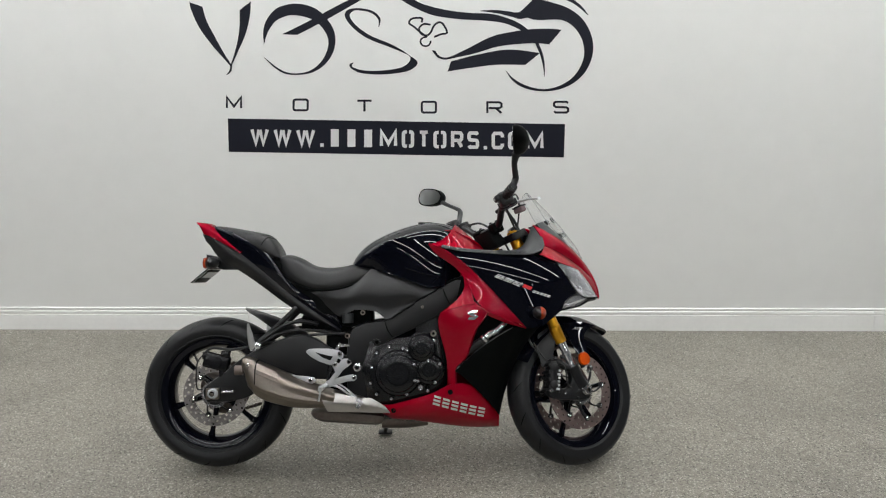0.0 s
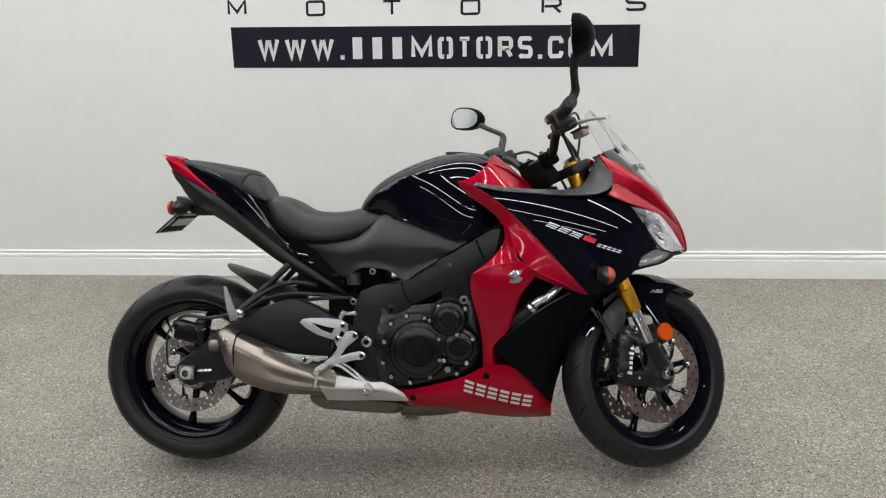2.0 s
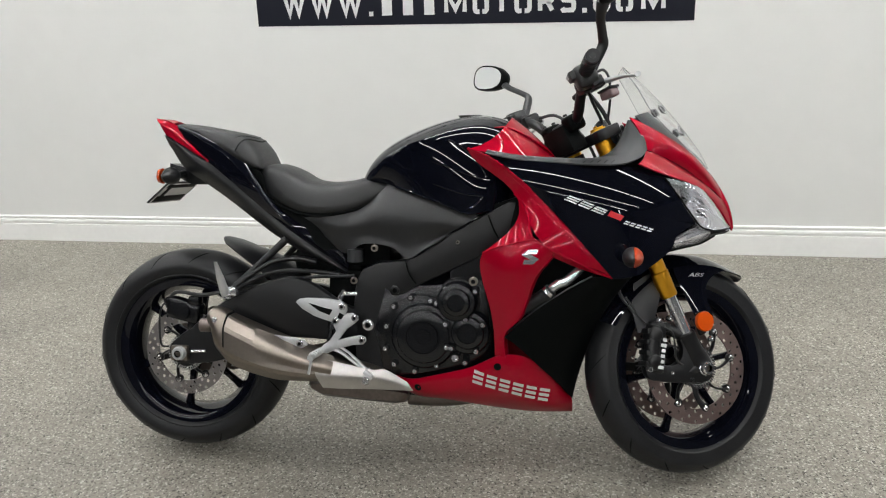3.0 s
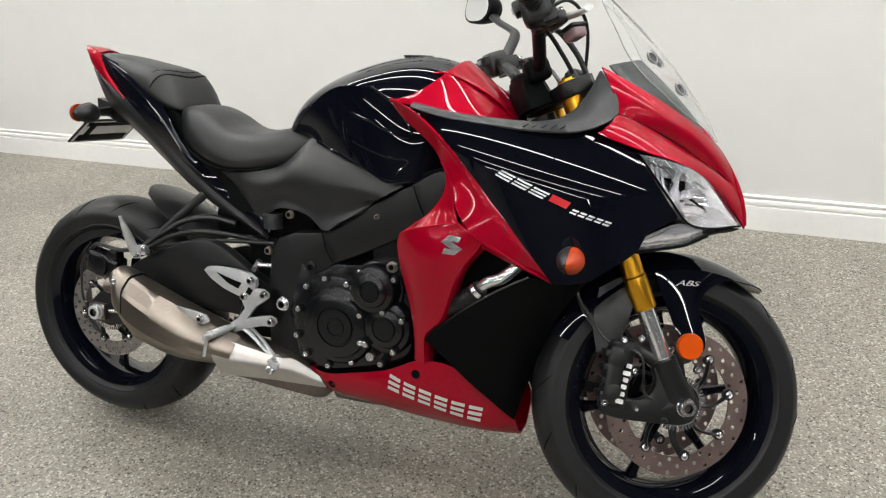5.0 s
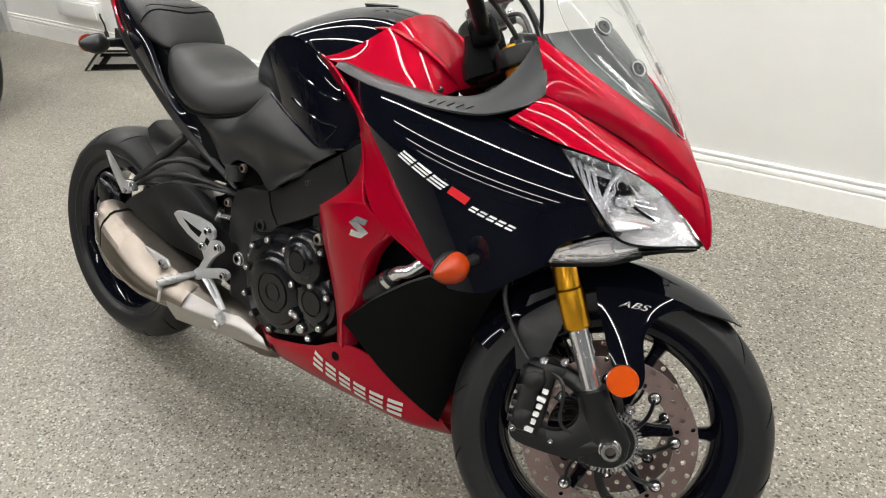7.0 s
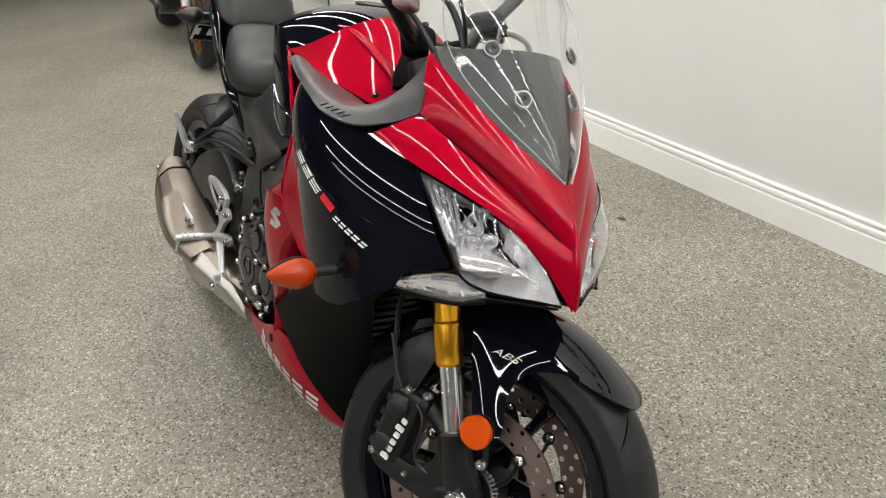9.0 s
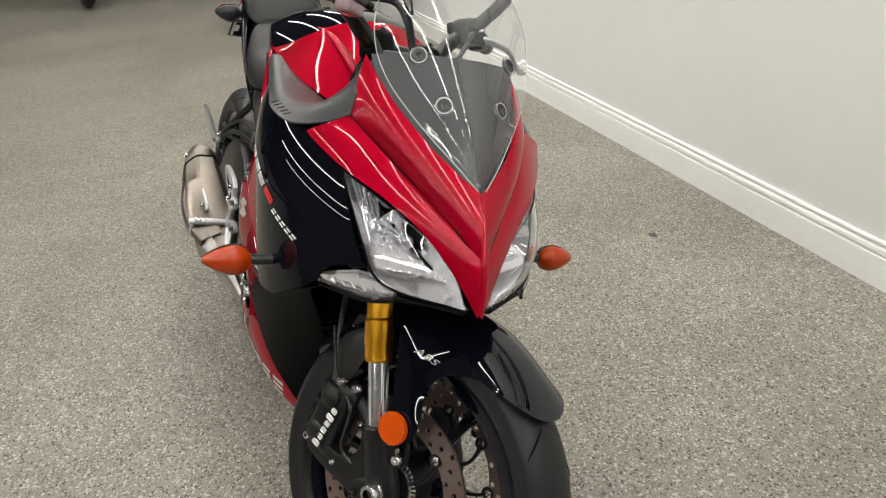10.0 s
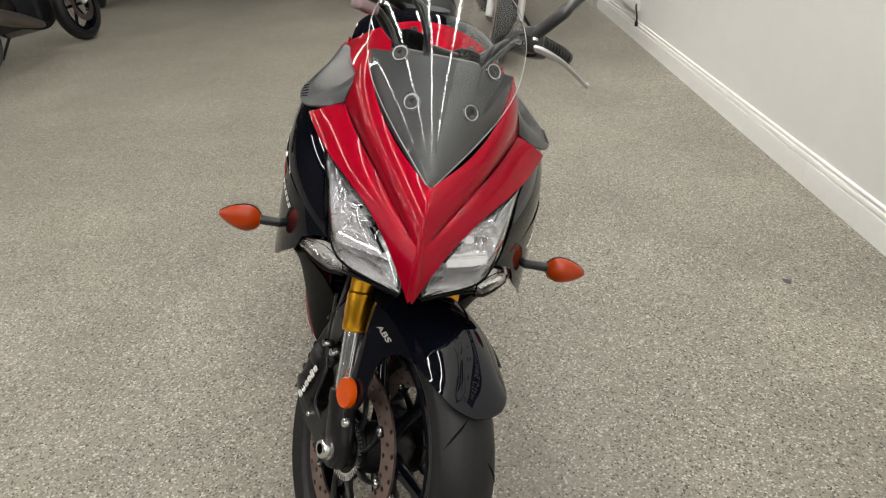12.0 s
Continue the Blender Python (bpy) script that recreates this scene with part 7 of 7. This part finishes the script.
# pillion footrest hangers and folded pegs
for s in (-1, 1):
    part("pillion_hanger", joined(tube([(-0.412, s * 0.085, 0.648), (-0.48, s * 0.112, 0.582), (-0.548, s * 0.132, 0.517)], (0.0085, 0.0075, 0.0085), 10, 20, 1.3), tube([(-0.33, s * 0.075, 0.582), (-0.39, s * 0.095, 0.594), (-0.45, s * 0.112, 0.583), (-0.505, s * 0.125, 0.550), (-0.562, s * 0.135, 0.508)], (0.012, 0.010, 0.009, 0.009, 0.010), 10, 30, 0.8), tube([(-0.225, s * 0.07, 0.538), (-0.30, s * 0.085, 0.553), (-0.40, s * 0.108, 0.560), (-0.48, s * 0.125, 0.545), (-0.562, s * 0.136, 0.500)], 0.0065, 10, 30)), SATIN, bike, "black pillion footrest hanger")
    part("peg_bracket", joined(box((-0.557, s * 0.142, 0.505), (0.034, 0.02, 0.026), 0.006), tube([(-0.566, s * 0.13, 0.494), (-0.566, s * 0.16, 0.494)], 0.008, 12)), CHROME, bike)
    part("pillion_peg", loft([[(-0.570 - 0.35 * (z - 0.49) * 0.3 + a * math.cos(t), s * (0.150 + 0.35 * (z - 0.49)) + b * math.sin(t), z) for t in np.linspace(0, 6.2832, 10, endpoint=False)] for z, a, b in ((0.485, 0.012, 0.010), (0.51, 0.014, 0.010), (0.55, 0.011, 0.009), (0.592, 0.004, 0.005))]), SILVER, bike, "folded bright pillion peg")

# ---- rider's footrest and brake pedal ----
hang = new("footrest_hanger")
hang.parent = bike
HY = -0.150
part("heel_plate", plate([(-0.366, 0.480), (-0.356, 0.489), (-0.335, 0.492), (-0.281, 0.492), (-0.240, 0.486), (-0.222, 0.474), (-0.221, 0.458), (-0.235, 0.437), (-0.252, 0.424), (-0.283, 0.432), (-0.315, 0.443), (-0.348, 0.462)], HY - 0.006, HY + 0.006, 0.003), SILVER, hang, "silver cast heel guard")
part("slot", plate([(-0.330, 0.4795), (-0.284, 0.4665), (-0.260, 0.4615), (-0.270, 0.4465), (-0.299, 0.457)], HY - 0.0068, HY - 0.0055), FLAT, hang)
part("slot", plate([(-0.240, 0.455), (-0.228, 0.448), (-0.236, 0.435), (-0.247, 0.441)], HY - 0.0098, HY - 0.0085), FLAT, hang)
part("hanger_arm", plate([(-0.262, 0.425), (-0.243, 0.440), (-0.222, 0.452), (-0.205, 0.453), (-0.190, 0.444), (-0.190, 0.433), (-0.203, 0.422), (-0.222, 0.408), (-0.245, 0.378), (-0.21, 0.388), (-0.185, 0.392), (-0.171, 0.386), (-0.169, 0.376), (-0.178, 0.367), (-0.205, 0.365), (-0.25, 0.352), (-0.275, 0.341), (-0.296, 0.338), (-0.302, 0.348), (-0.290, 0.362), (-0.272, 0.375), (-0.252, 0.402)], HY - 0.009, HY + 0.004, 0.004), SILVER, hang, "silver three-armed footrest hanger")
for x, z in ((-0.233, 0.471), (-0.252, 0.431), (-0.198, 0.441), (-0.179, 0.380), (-0.338, 0.378)):
    socket_bolt("hanger_bolt", (x, HY - 0.008 if x > -0.3 else -0.206, z), 0.0085, 0.009, BOLT, hang)
part("exhaust_bracket", plate([(-0.412, 0.398), (-0.36, 0.393), (-0.326, 0.388), (-0.317, 0.374), (-0.335, 0.362), (-0.362, 0.371)], -0.205, -0.198, 0.003), SILVER, hang, "silver silencer bracket")
part("peg", tube([(-0.287, HY - 0.005, 0.352), (-0.291, -0.195, 0.351), (-0.297, -0.248, 0.348)], (0.008, 0.009, 0.008), 10, 14), SILVER, hang, "ribbed silver footpeg")
part("peg_feeler", tube([(-0.296, -0.241, 0.342), (-0.303, -0.244, 0.304)], 0.004, 8), SILVER, hang)
for i in range(5):
    y = -0.18 - 0.013 * i
    part("peg_rib", moved(lathe([(0.008, -0.003), (0.0102, -0.0018), (0.0102, 0.0018), (0.008, 0.003)], 14, shut=True), pose(-0.290 - 0.09 * (-0.18 - y) * 1.2, y, 0.351)), SILVER, hang)
part("brake_pedal", joined(tube([(-0.285, -0.140, 0.352), (-0.242, -0.158, 0.346), (-0.205, -0.164, 0.322), (-0.160, -0.171, 0.294)], (0.009, 0.0065, 0.0055, 0.007), 8, 24, 0.7), tube([(-0.245, -0.150, 0.358), (-0.212, -0.158, 0.340), (-0.168, -0.168, 0.304)], (0.005, 0.0045, 0.006), 8, 18, 0.7), box((-0.156, -0.176, 0.292), (0.03, 0.032, 0.013), 0.004, (0, 38, 0))), SILVER, hang, "silver brake pedal with a ribbed toe piece")
for i in range(4):
    part("toe_rib", moved(box((-0.010 + 0.0066 * i, 0, 0.0075), (0.0026, 0.03, 0.003), 0.0006), pose(-0.156, -0.176, 0.292, 0, 38, 0)), SILVER, hang)
part("brake_cylinder", joined(tube([(-0.275, -0.125, 0.40), (-0.268, -0.12, 0.44)], 0.012, 10), tube([(-0.285, -0.128, 0.36), (-0.275, -0.125, 0.40)], 0.006, 8)), ENGINE, hang)
part("brake_switch", joined(tube([(-0.235, -0.12, 0.50), (-0.20, -0.12, 0.502)], 0.006, 8), tube([(-0.25, -0.12, 0.485), (-0.235, -0.12, 0.51)], 0.008, 8)), BOLT, hang)

# ---- side stand, reaching the floor on the left ----
stand = part("side_stand", tube([(-0.06, 0.10, 0.27), (-0.075, 0.19, 0.15), (-0.085, 0.285, 0.010 + 0.075)], (0.013, 0.011, 0.010), 10, 16), MATTE, bike, "black side stand")
part("stand_foot", moved(box((0, 0, 0), (0.06, 0.035, 0.008), 0.003), pose(-0.085, 0.29, 0.081, 15, 0, 0)), MATTE, stand)
part("drain_stub", tube([(-0.075, 0.02, 0.20), (-0.075, 0.02, 0.165)], 0.008, 10), MATTE, bike)

# ---- marks on the panels: plain bars in the colours of the badges ----


def mark_row(name, polys, count, geo, mat, right, left, label, lift=0.0016):
    """One part for each bar of a row, on both sides of the machine."""
    k = len(polys) // count
    for i in range(count):
        d = decal(polys[i * k:(i + 1) * k], geo, lift)
        part(name, d, mat, right, label, fix=False)
        part(name, mirrored(d), mat, left, label, fix=False)


def stroke_rows(name, x0, z0, x1, z1, count, height, gap, slant, geo, mat, right, left, label, steps=4, rows=3):
    """A row of signs, each shown as a stack of plain leaning strokes."""
    d = np.array((x1 - x0, z1 - z0)) / math.hypot(x1 - x0, z1 - z0)
    up = np.array((-d[1], d[0])) + d * slant
    for k in range(rows):
        o = up * height * k / (rows - 0.4)
        mark_row(name, bars(x0 + o[0], z0 + o[1], x1 + o[0], z1 + o[1], count, height * 0.6 / (rows - 0.4), gap, slant, steps, 1), count, geo, mat, right, left, label)


stroke_rows("badge_bar", 0.124, 0.278, 0.330, 0.217, 6, 0.036, 0.24, -0.1, belly_geo, SILVERMARK, belly_r, belly_l, "pale grey lettering stroke", 5)
stroke_rows("model_bar", 0.360, 0.766, 0.457, 0.727, 3, 0.015, 0.14, 0.6, black_geo, WHITE, black_r, black_l, "white lettering stroke")
stroke_rows("model_bar", 0.502, 0.707, 0.574, 0.684, 5, 0.009, 0.25, 0.5, black_geo, WHITE, black_r, black_l, "white lettering stroke", 2, 2)
red_dash = decal(bars(0.464, 0.727, 0.498, 0.713, 1, 0.014, 0.05, 0.2), black_geo)
part("red_dash", red_dash, REDMARK, black_r, fix=False)
part("red_dash", mirrored(red_dash), REDMARK, black_l, fix=False)
ZIG = ([(0.0, 0.62), (0.42, 1.0), (1.0, 0.96), (0.84, 0.66), (0.50, 0.72)], [(0.0, 0.62), (0.50, 0.72), (1.0, 0.36), (0.52, 0.28)], [(0.16, 0.34), (0.52, 0.28), (1.0, 0.36), (0.60, 0.0), (0.02, 0.02)])
zig = decal([[(0.258 + 0.042 * u - 0.003 * h, 0.603 + 0.038 * h) for u, h in q] for q in ZIG], side_geo, 0.002)
part("chrome_badge", zig, CHROME, side_r, "small chromed zigzag badge", fix=False)
part("chrome_badge", mirrored(zig), CHROME, side_l, fix=False)
for x, z in ((0.192, 0.325), (-0.028, 0.250)):
    part("panel_bolt", decal([[(x + 0.010 * math.cos(a), z + 0.010 * math.sin(a)) for a in np.linspace(0, 6.2832, 14, endpoint=False)]], belly_geo, 0.001), FLAT, belly_r, fix=False)

# small white letters on the side of the mudguard
abs_ob = lettering("ABS", 0.021, "letters", Matrix.Identity(4), SILVERMARK, guard)
span = [[f([p.co[k] for p in abs_ob.data.vertices]) for f in (min, max)] for k in (0, 1)]
for p in abs_ob.data.vertices:
    u, h = ((p.co[k] - span[k][0]) / (span[k][1] - span[k][0]) for k in (0, 1))
    q = ON_WHEEL @ Vector(on_wheel(-7.5 + 10.5 * u + 2.0 * h, 0.2445 + 0.010 * h - 0.001 * u, 0))
    p.co = arm_tree.ray_cast(Vector((q.x, -1, q.z)), Vector((0, 1, 0)))[0] - Vector((0, 0.0006 + p.co.z, 0))

# ---- other motorcycles parked across the showroom ----


def parked_bike(m, tone, wheel_mat, label, group="parked motorcycles"):
    b = thing("motorcycle", label, "motorcycle", m, group)
    for x, name, w in ((-0.7, "rear_wheel", 0.17), (0.74, "front_wheel", 0.12)):
        h = w / 2
        part("tyre", moved(lathe([(0.225, -h * 0.8)] + [(0.30 - 0.05 * (1 - math.cos(a)), h * math.sin(a)) for a in np.linspace(-1.3, 1.3, 9)] + [(0.225, h * 0.8)], 40, shut=True), pose(x, 0, 0.3)), RUBBER, b)
        sp = [moved(box((0.11, 0, 0), (0.2, 0.02, 0.025), 0.004, steps=1), pose(x, 0, 0.3, 0, 60 * i, 0)) for i in range(6)]
        part("rim", joined(moved(lathe([(0.2, -h * 0.7), (0.23, -h * 0.7), (0.23, h * 0.7), (0.2, h * 0.7)], 40, shut=True), pose(x, 0, 0.3)), *sp), wheel_mat, b)
        part("brake_disc", moved(lathe([(0.1, -0.07), (0.15, -0.07), (0.15, -0.065), (0.1, -0.065)], 32, shut=True), pose(x, 0, 0.3)), DISC, b)
    for s in (-1, 1):
        part("fork_leg", tube([(0.74, s * 0.1, 0.3), (0.52, s * 0.1, 0.88)], 0.026, 12), SILVER, b)
    part("front_mudguard", patch([[(0.74 + 0.32 * math.sin(a), -0.07, 0.3 + 0.30 * math.cos(a)), (0.74 + 0.335 * math.sin(a), 0, 0.3 + 0.335 * math.cos(a)), (0.74 + 0.32 * math.sin(a), 0.07, 0.3 + 0.30 * math.cos(a))] for a in (-0.9, -0.3, 0.3, 0.9)], 16, 10, 0.003, (0, 0, 1)), tone, b)
    part("engine", loft([[(x, y, z) for y, z in ((-w, lo), (-w * 1.1, (lo + hi) / 2), (-w, hi), (w, hi), (w * 1.1, (lo + hi) / 2), (w, lo))] for x, w, lo, hi in ((-0.2, 0.12, 0.25, 0.55), (0.0, 0.16, 0.2, 0.6), (0.2, 0.14, 0.25, 0.6), (0.28, 0.1, 0.35, 0.55))], True, 14), ENGINE, b)
    part("fuel_tank", loft([closed([(x, -w, lo), (x, -w, (lo + hi) / 2), (x, -w * 0.6, hi), (x, w * 0.6, hi), (x, w, (lo + hi) / 2), (x, w, lo)], 24) for x, w, lo, hi in ((-0.2, 0.07, 0.76, 0.82), (-0.05, 0.14, 0.72, 0.95), (0.12, 0.16, 0.72, 1.0), (0.3, 0.12, 0.75, 0.95), (0.38, 0.06, 0.78, 0.88))], True, 24), tone, b)
    part("seat", loft([closed([(x, -w, lo), (x, -w, hi - 0.02), (x, 0, hi), (x, w, hi - 0.02), (x, w, lo)], 20) for x, w, lo, hi in ((-0.85, 0.05, 0.9, 0.95), (-0.6, 0.11, 0.8, 0.9), (-0.4, 0.13, 0.73, 0.82), (-0.16, 0.09, 0.74, 0.82))], True, 20), VINYL, b)
    part("tail", loft([closed([(x, -w, lo), (x, -w, hi), (x, w, hi), (x, w, lo)], 16) for x, w, lo, hi in ((-0.95, 0.03, 0.9, 0.95), (-0.7, 0.1, 0.74, 0.86), (-0.35, 0.11, 0.6, 0.74))], True, 16), tone, b)
    part("swingarm", tube([(-0.2, 0.1, 0.4), (-0.7, 0.11, 0.3)], 0.03, 10), SATIN, b)
    part("silencer", tube([(0.0, -0.14, 0.24), (-0.35, -0.2, 0.33), (-0.75, -0.22, 0.45)], (0.03, 0.055, 0.06), 14, 18), DARKSTEEL, b)
    part("handlebar", tube([(0.3, -0.36, 1.02), (0.42, -0.15, 1.03), (0.45, 0, 1.0), (0.42, 0.15, 1.03), (0.3, 0.36, 1.02)], 0.014, 10, 30), SATIN, b)
    part("headlamp", moved(lathe([(0.0, -0.02), (0.08, -0.01), (0.09, 0.02), (0.06, 0.1), (0.0, 0.13)], 28), pose(0.66, 0, 0.86, 0, 0, 90)), ENGINE, b)
    part("side_stand", tube([(0.0, 0.1, 0.3), (-0.05, 0.3, 0.062)], 0.012, 8), MATTE, b)
    return b


parked_bike(pose(-3.95, 4.04, 0.0, 0, 0, -4) @ pose(0, 0, 0.006, -11, 0, 0), RED, RUST, "red motorcycle with gold wheels parked along the wall")
parked_bike(pose(-4.28, 0.38, 0.0, 0, 0, 172) @ pose(0, 0, 0.006, -11, 0, 0), GLOSS, GLOSS, "black motorcycle parked across the showroom")
parked_bike(pose(-7.14, 2.61, 0.0, 0, 0, 8) @ pose(0, 0, 0.006, -11, 0, 0), GLOSS, GLOSS, "dark motorcycle parked at the far end")
parked_bike(pose(-7.6, -0.4, 0.0, 0, 0, 20) @ pose(0, 0, 0.006, -11, 0, 0), GLOSS, GLOSS, "dark motorcycle parked at the far end")
